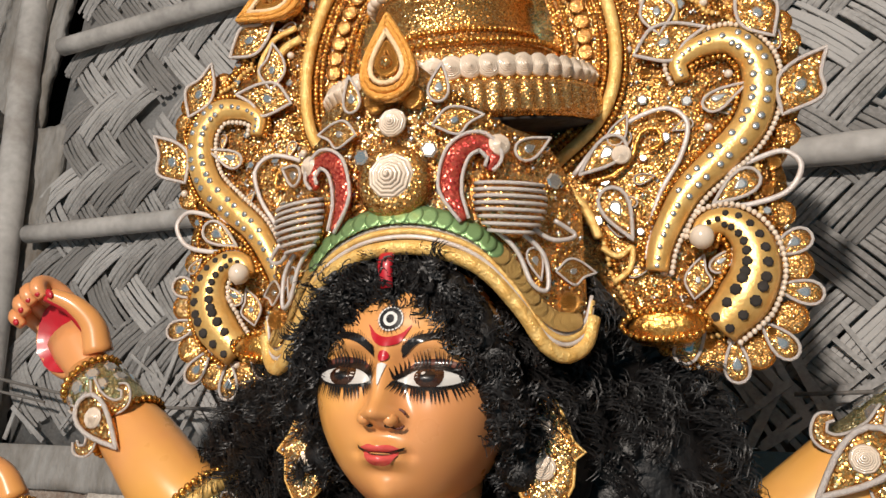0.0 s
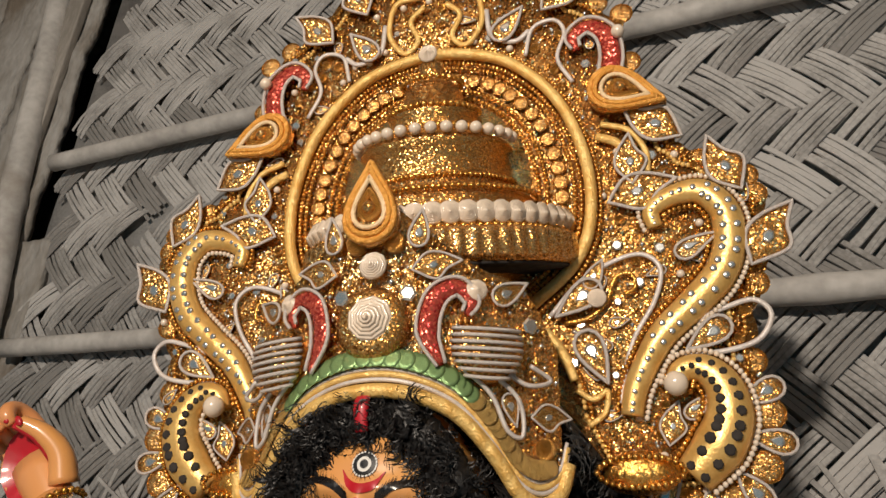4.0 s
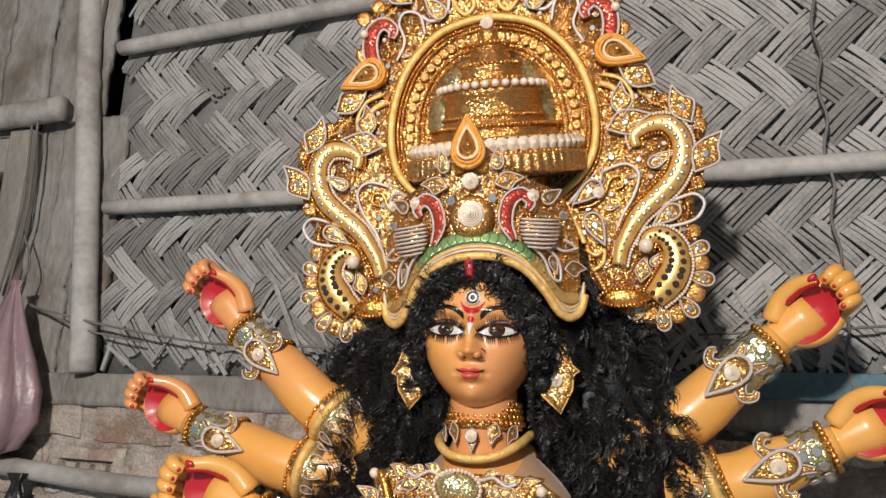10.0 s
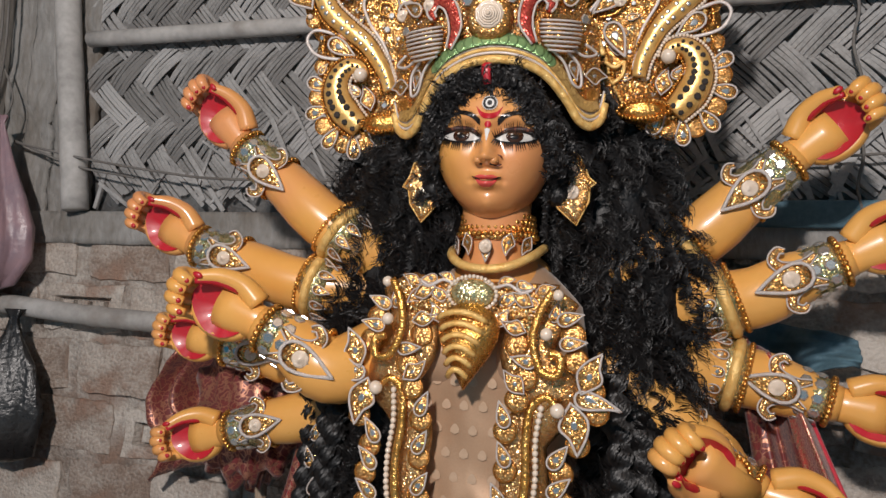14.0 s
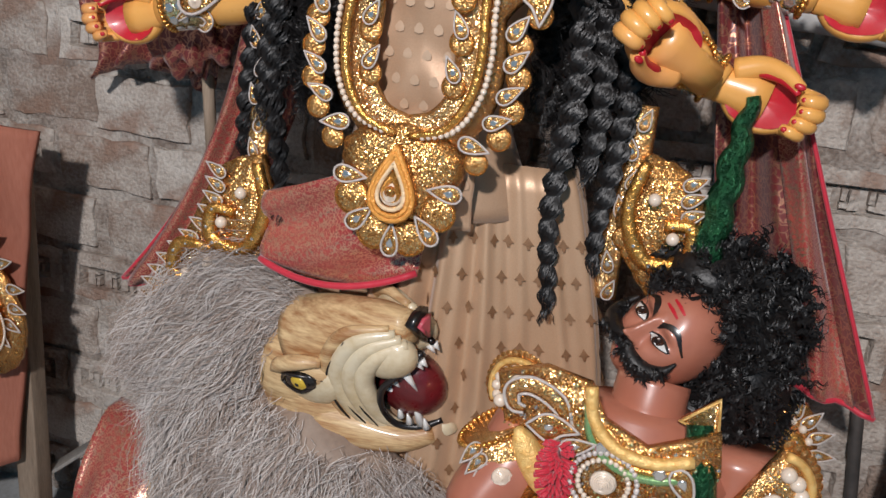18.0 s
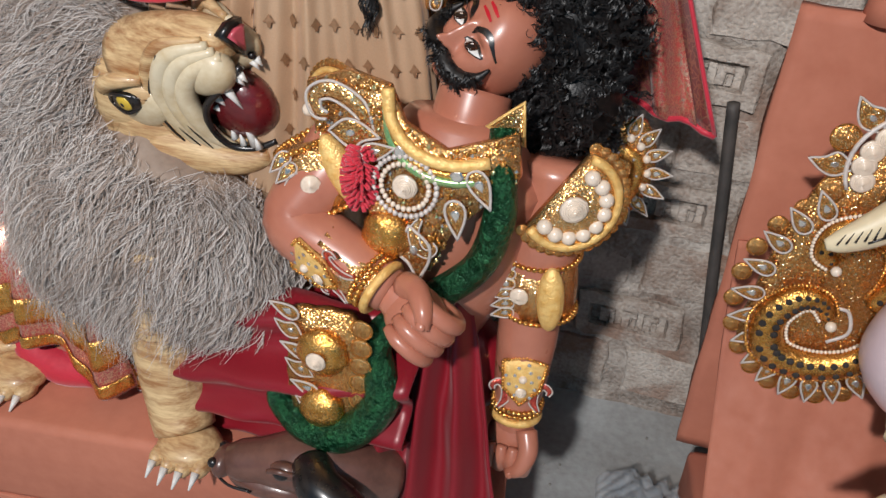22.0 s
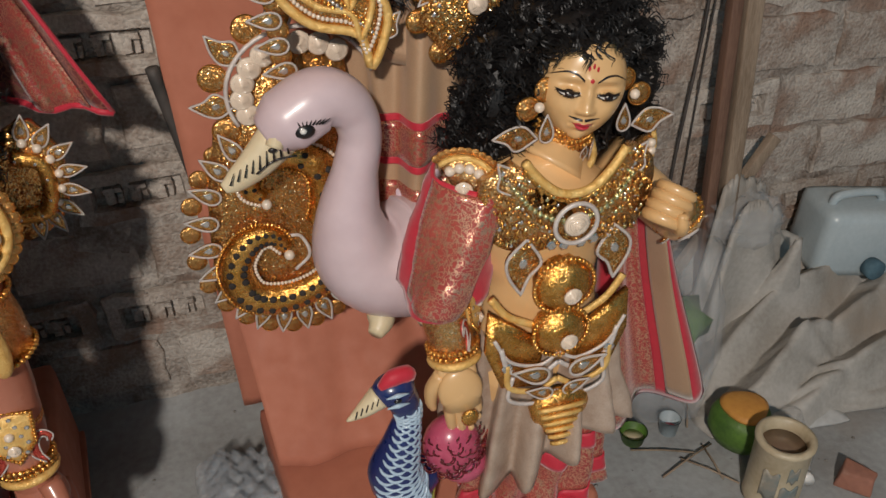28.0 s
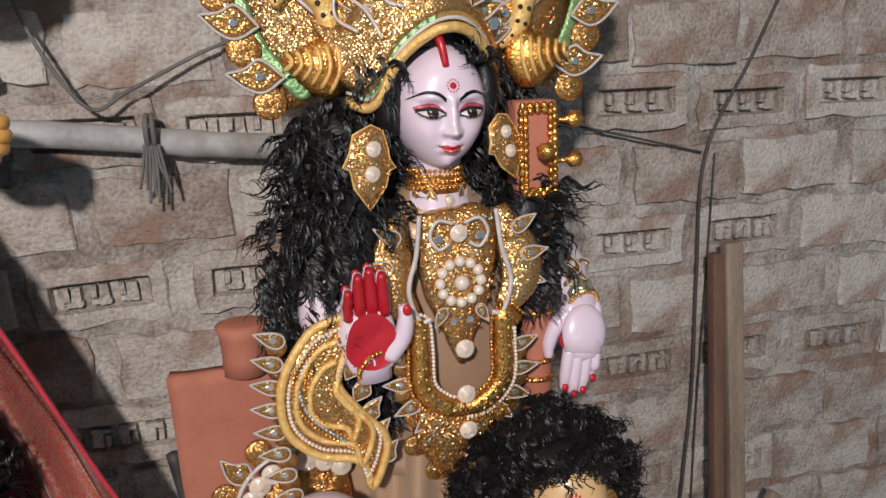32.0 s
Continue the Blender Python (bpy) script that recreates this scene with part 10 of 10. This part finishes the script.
for u, v, a in ((0.07, 0.25, 10), (0.125, 0.2, 40), (0.16, 0.11, 60), (0.185, 0.02, 70), (0.21, -0.07, 75), (0.235, -0.16, 85), (0.225, -0.24, 110)):
    bit("drop", crest, u, v, 0.016, 0.06, a)
scroll("scroll", crest, [(0.0, 0.18), (0.07, 0.16), (0.11, 0.06), (0.13, -0.05), (0.16, -0.15), (0.13, -0.24)], [0.012, 0.02, 0.02, 0.018, 0.02, 0.01], 0.03, 16, "rope", "", dot_mat="dark", edge=0.006)
part("prop", Geo().box((-0.14, 0.004, -1.88), (-0.10, 0.04, 0.1), 0, 0.004), M["wood"], crest)
for k, (x, y, z, l, w, h, rz, ry, mt) in enumerate(((-1.48, 0.79, 0.02, 0.42, 0.05, 0.045, 24, 0, "wood"), (-1.32, 0.98, 0.03, 0.34, 0.06, 0.05, 36, -8, "wood"), (-1.36, 1.07, 0.22, 0.30, 0.055, 0.012, 25, -36, "grey_wood"), (-1.6, 0.70, 0.02, 0.5, 0.04, 0.03, 12, 0, "wood"))):
    whole("timber_offcut", Geo().box((0, 0, 0), (l, w, h), 0, 0.003, jitter=0.003, move=pose(x, y, z, 0, ry, rz)), M[mt], "short timber offcut lying by the wall", "timber")
M["raw_brick"] = material("broken_red_brick", (0.36, 0.155, 0.105), (0.26, 0.12, 0.085), 0.9, scale=12, fine=70, bump=0.7, stain=(0.30, 0.26, 0.22), depth=0.006)
for x, y, z, rz, w in ((-1.30, 0.93, 0.015, 20, 0.14), (-1.24, 1.07, 0.02, -15, 0.2), (-1.22, 1.08, 0.09, 12, 0.12), (-1.4, 1.1, 0.02, 40, 0.2), (-1.12, 1.1, 0.03, 5, 0.12), (1.725, 0.56, 0.002, 40, 0.05)):
    whole("brick_rubble", Geo().box((-w / 2, -0.05, 0), (w / 2, 0.05, 0.07), 0, 0.008, jitter=0.009, move=pose(x, y, z, 0, 0, rz) @ Matrix.Scale(0.7 if w < 0.1 else 1, 4)), M["raw_brick"], "broken brick lying on the floor", "brick")
M["fibre"] = material("blue_grey_nylon_fibre", (0.42, 0.50, 0.55), (0.28, 0.36, 0.42), 0.6, scale=30)
g = Geo()
for k in range(260):
    a, r = random.uniform(0, 6.28), abs(random.gauss(0, 0.045))
    x, y = -1.09 + r * math.cos(a) * 1.0, 0.86 + r * math.sin(a)
    z = max(0.006, 0.15 - 2.2 * r + random.uniform(-0.02, 0.02))
    b = random.uniform(0, 6.28)
    g.tube(spline([(x, y, z), (x + 0.03 * math.cos(b), y + 0.03 * math.sin(b), z + 0.012), (x + 0.06 * math.cos(b + 0.5), y + 0.06 * math.sin(b + 0.5), max(0.004, z - 0.03)), (x + 0.075 * math.cos(b + 1), y + 0.075 * math.sin(b + 1), max(0.004, z - 0.06))], 3), 0.0022, 3)
whole("fibre_heap", g, M["fibre"], "tangled heap of blue-grey fibre on the floor", "fibre")
whole("pen", Geo().tube([(-1.165, 0.665, 0.018), (-1.15, 0.70, 0.018), (-1.12, 0.765, 0.018)], [0.006, 0.008, 0.008], 10), M["black"], "small black pen lying on the floor", "pen")
whole("paper_scrap", Geo().sheet(lambda u, v: (-1.075 + 0.09 * u + 0.01 * v, 0.84 - 0.01 * math.sin(3 * u), 0.415 + 0.07 * v + 0.03 * u + 0.006 * math.sin(9 * u)), 8, 6, thick=0.002), M["white"], "pale scrap of paper stuck behind the saddle", "paper")
whole("brown_rag", Geo().sheet(lambda u, v: (-1.26 + 0.30 * u + 0.03 * math.sin(9 * v), 1.17 - 0.05 * math.sin(3 * u) + 0.03 * math.sin(21 * u + 4 * v) + 0.015 * noise.noise((u * 9, v * 9, 1)), 1.60 - 0.36 * v + 0.05 * math.sin(3.1 * u)), 44, 30, thick=0.005), M["maroon"], "dark maroon rag hung behind the statue", "cloth")
whole("grey_cloth", Geo().sheet(lambda u, v: (-0.02 + 0.27 * u, 1.19 + 0.022 * math.sin(14 * u + 5 * v) + 0.02 * noise.noise((u * 6, v * 6, 3)), 1.70 - 0.05 * u - (0.10 + 0.05 * math.sin(5 * u)) * v), 36, 20, thick=0.005), M["blue_tarp"], "blue-grey cloth tucked behind the statue", "cloth")


# ---- clutter on the floor to the right ----
M["poly_clear"] = material("clear_crinkled_polythene", (0.78, 0.82, 0.86), (0.65, 0.70, 0.76), 0.16, scale=25, bump=0.8, depth=0.006)
for node in M["poly_clear"].node_tree.nodes:
    if node.type == "BSDF_PRINCIPLED":
        node.inputs["Alpha"].default_value = 0.17
M["can_cream"] = material("cream_enamel_tin", (0.55, 0.47, 0.33), (0.42, 0.34, 0.22), 0.45, scale=14, bump=0.15, stain=(0.30, 0.24, 0.17), coat=0.2)
M["label_dark"] = material("worn_print", (0.16, 0.20, 0.20), (0.30, 0.27, 0.22), 0.6, scale=30, stain=(0.5, 0.45, 0.36))
M["brown_paint"] = material("wet_brown_paint", (0.20, 0.13, 0.085), (0.17, 0.11, 0.07), 0.22, bump=0.05, coat=0.5)
M["coco"] = material("green_coconut_husk", (0.10, 0.20, 0.03), (0.05, 0.11, 0.02), 0.5, scale=14, stain=(0.20, 0.17, 0.07))
M["coco_cut"] = material("orange_cut_husk", (0.62, 0.30, 0.06), (0.52, 0.23, 0.05), 0.6, scale=20)
M["sheet"] = material("dirty_white_sheet", (0.56, 0.57, 0.57), (0.42, 0.42, 0.41), 0.7, scale=8, fine=70, bump=0.3)
M["jerry"] = material("milky_plastic", (0.47, 0.54, 0.57), (0.38, 0.45, 0.48), 0.35, scale=4, bump=0.08)
can = thing("paint_can", (1.540, 0.592, 0.004), "cream enamel paint tin half full of brown paint", "can")
can.scale = (0.9, 0.9, 0.9)
part("shell", Geo().lathe([(0.060, 0), (0.064, 0.004), (0.062, 0.012), (0.062, 0.178), (0.066, 0.184), (0.066, 0.192), (0.058, 0.196), (0.050, 0.193), (0.050, 0.165), (0.049, 0.158), (0.002, 0.157)], 48), M["can_cream"], can)
part("paint", Geo().lathe([(0.0495, 0.158), (0.0495, 0.166), (0.002, 0.1662)], 36), M["brown_paint"], can, "wet brown paint")
for a0, a1, z0, z1 in ((3.5, 4.1, 0.05, 0.13), (4.2, 4.9, 0.03, 0.09), (4.35, 4.75, 0.11, 0.15)):
    part("label_patch", Geo().sheet(lambda u, v: (0.0632 * math.cos(a0 + (a1 - a0) * u), 0.0632 * math.sin(a0 + (a1 - a0) * u), z0 + (z1 - z0) * v + 0.006 * math.sin(9 * u)), 12, 5, thick=-0.0008), M["label_dark"], can, "worn printed label")
coco = thing("green_coconut", (1.558, 0.742, 0.004), "cut green coconut with an orange top", "coconut")
part("husk", Geo().lathe([(0.02, 0), (0.05, 0.012), (0.068, 0.05), (0.066, 0.085), (0.055, 0.105), (0.002, 0.107)], 40, wave=lambda a, t: 1 + 0.05 * math.sin(3 * a)), M["coco"], coco)
part("cut_top", Geo().lathe([(0.050, 0.104), (0.051, 0.112), (0.040, 0.119), (0.002, 0.121)], 36, wave=lambda a, t: 1 + 0.07 * math.sin(3 * a + 1)), M["coco_cut"], coco)
for x, y, r, h, mt, lb in ((1.335, 0.815, 0.030, 0.032, "coco", "small olive clay cup on the floor"), (1.425, 0.815, 0.024, 0.045, "jerry", "small clear plastic cup with red dregs")):
    c = thing("cup", (x, y, 0.004), lb, "cup")
    part("cup_wall", Geo().lathe([(r * 0.7, 0), (r * 0.8, 0.002), (r, h), (r * 1.06, h), (r * 0.94, h), (r * 0.75, 0.006), (0.001, 0.006)], 28), M[mt], c)
    part("dregs", Geo().lathe([(r * 0.74, 0.006), (r * 0.82, 0.013), (0.001, 0.0131)], 24), M["rose"] if mt == "jerry" else M["lion_pale"], c)
clear = thing("clear_plastic_bag", (1.43, 0.87, 0.02), "clear plastic bag standing on the floor", "bag")
part("film", Geo().lathe([(0.05, 0.0), (0.095, 0.03), (0.115, 0.16), (0.10, 0.30), (0.075, 0.40), (0.085, 0.46)], 44, wave=lambda a, t: 1 + 0.09 * math.sin(a * 5 + 4 * t) + 0.07 * math.sin(a * 9 - 6 * t) + 0.05 * noise.noise((math.cos(a) * 4, math.sin(a) * 4, 6 * t)), move=Matrix.Diagonal((1, 0.75, 1, 1))), M["poly_clear"], clear)
part("leaves_inside", Geo().lathe([(0.03, 0.22), (0.06, 0.24), (0.062, 0.30), (0.02, 0.32)], 16, wave=lambda a, t: 1 + 0.3 * math.sin(a * 5 + t * 9)), M["coco"], clear, "dark green leaves in the bag")
whole("clear_plastic_bag", Geo().ball((0, 0, 0), (0.10, 0.07, 0.07), 36, 24, 0, pose(1.73, 1.09, 0.36), lambda d, q: q * (1 + 0.25 * noise.noise(d * 4) + 0.12 * noise.noise(d * 11))), M["poly_clear"], "clear plastic bag crumpled on the tarpaulin", "bag")
whole("tarpaulin", crumpled(1.50, 3.0, 0.74, 1.22, lambda u, v: (0.05 + 0.30 * v ** 1.1) * (1 - 0.55 * max(0, u - 0.25)), 170, 110, 3, 1.0, 7), M["tarp"], "grey dusty tarpaulin heaped in folds", "tarpaulin")
whole("tarpaulin", crumpled(1.60, 1.92, 0.98, 1.2, lambda u, v: 0.41 - 0.35 * (u - 0.5) ** 2, 90, 70, 8, 1.3, 9), M["tarp"], "stiff grey tarpaulin bunched against the wall", "tarpaulin")
whole("white_sheet", crumpled(1.58, 1.86, 0.72, 1.06, lambda u, v: 0.015 + 0.06 * v, 60, 60, 15, 0.5, 5), M["sheet"], "dirty white sheet trailing over the floor", "sheet")
jerry = thing("jerrycan", (2.06, 1.10, 0.16), "milky white plastic jerrycan lying on its side", "jerrycan")
part("body", Geo().box((-0.11, -0.08, 0), (0.15, 0.09, 0.19), 0, 0.03, move=pose(0, 0, 0, 0, 4, -12)), M["jerry"], jerry)
part("cap", Geo().lathe([(0.026, 0), (0.027, 0.028), (0.022, 0.032)], 20, move=pose(0.02, -0.085, 0.04, 90, 0, 0)), M["blue_tarp"], jerry, "dark blue screw cap")
part("handle", cord([(-0.07, 0, 0.185), (-0.05, -0.005, 0.215), (0.05, -0.01, 0.21), (0.08, -0.01, 0.18)], 0.011, 10), M["jerry"], jerry)
bot = thing("clear_bottle", (1.70, 0.76, 0.034), "clear plastic bottle lying on the floor", "bottle")
part("body", Geo().lathe([(0.020, 0), (0.030, 0.006), (0.031, 0.10), (0.030, 0.13), (0.014, 0.165), (0.013, 0.185)], 24, move=pose(0, 0, 0, 90, 0, -25)), M["poly_clear"], bot)
part("cap", Geo().lathe([(0.0155, 0.183), (0.0155, 0.2)], 16, move=pose(0, 0, 0, 90, 0, -25)), M["white"], bot)
whole("crumpled_polythene", crumpled(0.36, 0.60, 0.80, 1.02, lambda u, v: 0.035, 36, 30, 5, 2.0, 22), M["poly_clear"], "crumpled clear polythene on the floor", "plastic")
ink = thing("dark_bottle", (0.508, 0.512, 0.003), "dark brown bottle with a screw cap", "bottle")
part("body", Geo().lathe([(0.024, 0), (0.028, 0.004), (0.028, 0.07), (0.024, 0.085), (0.013, 0.094), (0.013, 0.10)], 28), M["brown_paint"], ink)
part("label_band", Geo().lathe([(0.0285, 0.02), (0.0288, 0.021), (0.0288, 0.052), (0.0285, 0.053)], 28), M["label_dark"], ink)
part("cap", Geo().lathe([(0.0155, 0.098), (0.0155, 0.118), (0.013, 0.121)], 22, wave=lambda a, t: 1 + 0.02 * math.sin(18 * a)), M["brown_wood"], ink)
for x, y, a, l in ((1.42, 0.72, 20, 0.16), (1.45, 0.68, -50, 0.13), (1.50, 0.86, 60, 0.12), (1.38, 0.76, -20, 0.14), (1.47, 0.70, 85, 0.1), (1.86, 0.80, 40, 0.12), (1.52, 0.92, 15, 0.12)):
    d = Vector((math.cos(math.radians(a)), math.sin(math.radians(a)), 0)) * l / 2
    c = Vector((x, y, 0.012))
    whole("straw", Geo().tube([c - d, c + Vector((0, 0, 0.004)), c + d], 0.0024, 5), M["wood"], "dry straw stalk lying on the floor", "straw", group="straws on the floor")
g = Geo()
for k in range(700):
    x, y = random.uniform(-1.6, 2.4), random.uniform(-0.2, 1.2)
    r = random.choice((0.002, 0.003, 0.003, 0.004, 0.006))
    g.ball((x, y, ground_height(x, y) + r * 0.3), (r, r * random.uniform(0.6, 1.2), r * 0.6), 5, 3)
whole("floor_grit", g, M["mud"], "scattered plaster crumbs and grit on the floor", "grit", kind="stuff")


# ---- bricks set on edge, their frogs to the front ----
def brick_mesh(name, w, h, frog, seed):
    rnd = random.Random(seed)
    g = Geo()
    n = 7
    ring = [(-w / 2 + w * k / n, -h / 2) for k in range(n)] + [(w / 2, -h / 2 + h * k / 3) for k in range(3)] + [(w / 2 - w * k / n, h / 2) for k in range(n)] + [(-w / 2, h / 2 - h * k / 3) for k in range(3)]
    ring = [(x + rnd.uniform(-0.006, 0.006), z + rnd.uniform(-0.006, 0.006)) for x, z in ring]
    m = len(ring)

    def loop(s, y, rect=None):
        if rect is None:
            return [(x * s, y + rnd.uniform(-0.0015, 0.0015), z * s) for x, z in ring]
        rw, rh = rect
        return [(max(-rw / 2, min(rw / 2, x * rw / w * 1.02)), y, max(-rh / 2, min(rh / 2, z * rh / h * 1.04))) for x, z in ring]
    rows = [loop(1, 0.02), loop(1, -0.004), loop(0.965, -0.009)]
    if frog:
        rows += [loop(0, -0.0095, (0.188, 0.062)), loop(0, -0.0085, (0.184, 0.058)), loop(0, 0.017, (0.172, 0.050)), loop(0, 0.017, (0.06, 0.02))]
    else:
        rows += [loop(0.6, -0.010)]
    verts = [p for r in rows for p in r]
    faces = [[i * m + k, i * m + (k + 1) % m, (i + 1) * m + (k + 1) % m, (i + 1) * m + k] for i in range(len(rows) - 1) for k in range(m)]
    faces.append(list(range((len(rows) - 1) * m, len(rows) * m)))
    g.add(verts, faces)
    if frog:
        for x in (-0.05, 0.0, 0.05):
            g.box((x - 0.014, -0.003, -0.019), (x + 0.004, 0.019, 0.019), 0, 0.0, jitter=0.002)
            g.box((x - 0.016, -0.002, 0.008), (x + 0.018, 0.019, 0.017), 0, 0.0, jitter=0.002)
            g.box((x + 0.008, -0.002, -0.019), (x + 0.018, 0.019, 0.004), 0, 0.0, jitter=0.002)
    return g.mesh(name, M["brick"], False)


FROGS = [brick_mesh("frog_brick", 0.248, 0.118, True, k) for k in range(5)]
PLAIN = [brick_mesh("plain_brick", 0.248, 0.128, False, 20 + k) for k in range(6)]
far = Geo()
count = 0
rnd = random.Random(7)
for x, z, frog in BRICKS:
    mesh = rnd.choice(FROGS if frog else PLAIN)
    m = pose(x, WALL_Y + rnd.uniform(-0.005, 0.005), z, 0, rnd.uniform(-1.5, 1.5), rnd.uniform(-1.2, 1.2))
    if rnd.random() < 0.5:
        m = m @ pose(0, 0, 0, 0, 180, 0)
    if -2.0 < x < 2.45 and count < 300:
        part("brick", mesh, None, wall, at=m)
        count += 1
    else:
        far.add([v.co for v in mesh.vertices], [list(p.vertices) for p in mesh.polygons], 0, m)
ob = part("far_bricks", far, M["brick"], wall, smooth=False)
ob = tagged(ob, "whitewashed bricks further along the wall", kind="stuff")


# ---- woven mats of split bamboo: a twill on the slant ----
def strip_mesh(seed):
    """One float of the weave: a band of thin slivers, bowed over its neighbours."""
    rnd = random.Random(seed)
    g = Geo()
    n = 6
    for k in range(n):
        v0 = -0.031 + 0.062 * k / n + rnd.uniform(-0.0015, 0.0015)
        v1 = v0 + 0.0099 + rnd.uniform(-0.0014, 0.0008)
        a, b = -0.072 - rnd.uniform(0, 0.018), 0.072 + rnd.uniform(0, 0.018)
        y = rnd.uniform(-0.0009, 0.0009)
        skew = rnd.uniform(-0.003, 0.003)
        verts, faces = [], []
        for i in range(5):
            t = i / 4
            u = a + (b - a) * t
            d = y + 0.012 * (2 * t - 1) ** 2 - 0.006
            for v, e in ((v0, 0.0018), (v0 + 0.001, 0), (v1 - 0.001, 0), (v1, 0.0018)):
                verts.append((u, d + e, v + skew * (2 * t - 1)))
        for i in range(4):
            faces += [[i * 4 + j, i * 4 + j + 1, i * 4 + j + 5, i * 4 + j + 4] for j in range(3)]
        g.add(verts, faces)
    return g.mesh("mat_strip", M["mat"], False)


STRIPS = [strip_mesh(100 + k) for k in range(8)]
mats = whole("woven_mat_wall", Geo().box((-1.66, 1.276, 1.88), (4.2, 1.284, 3.6)), M["mat"], "weathered grey woven split-bamboo mats, torn at the foot", "mat wall", kind="structure")
loose = Geo()
W = 0.066
near = 0
for i in range(-60, 90):
    for j in range(-60, 90):
        phase = (i + j) % 4
        if phase not in (0, 2):
            continue
        # floats of two cells: one way on even phases, the other way on odd ones
        if phase == 0:
            u, v, turn = i + 1.0, j + 0.5, 45
        else:
            u, v, turn = i + 0.5, j + 1.0, -45
        x = (u - v) * W * 0.7071 - 0.3
        z = (u + v) * W * 0.7071 + 2.2
        if not (-1.62 < x < 4.15 and 1.90 < z < 3.57):
            continue
        low = max(0, (2.08 - z) / 0.2)
        if rnd.random() < 0.03 + 0.20 * low:
            continue
        m = pose(x, 1.252 + rnd.uniform(-0.002, 0.002), z, rnd.uniform(-2, 2), -turn + rnd.uniform(-3, 3) * (1 + 5 * low), rnd.uniform(-2, 2))
        mesh = rnd.choice(STRIPS)
        if x < 0.75 and z < 2.98 and near < 300 and not (-0.55 < x < -0.15 and z < 2.6):
            part("mat_strip", mesh, None, mats, at=m)
            near += 1
        else:
            loose.add([q.co for q in mesh.vertices], [list(p.vertices) for p in mesh.polygons], 0, m)
for k in range(150):
    x = rnd.uniform(-1.55, 1.7)
    a = rnd.choice((-1, 1)) * rnd.uniform(15, 60)
    l = rnd.uniform(0.08, 0.26)
    m = pose(x, 1.238 + rnd.uniform(-0.004, 0.006), 1.885 + 0.5 * l * math.cos(math.radians(a)) + rnd.uniform(0, 0.05), rnd.uniform(-3, 3), a, 0)
    w = rnd.uniform(0.003, 0.007)
    loose.box((-w, -0.0015, -l / 2), (w, 0.0015, l / 2), 0, move=m)
ob = tagged(part("loose_slivers", loose, M["mat"], mats, smooth=False), "broken bamboo slivers and further strips", kind="stuff")
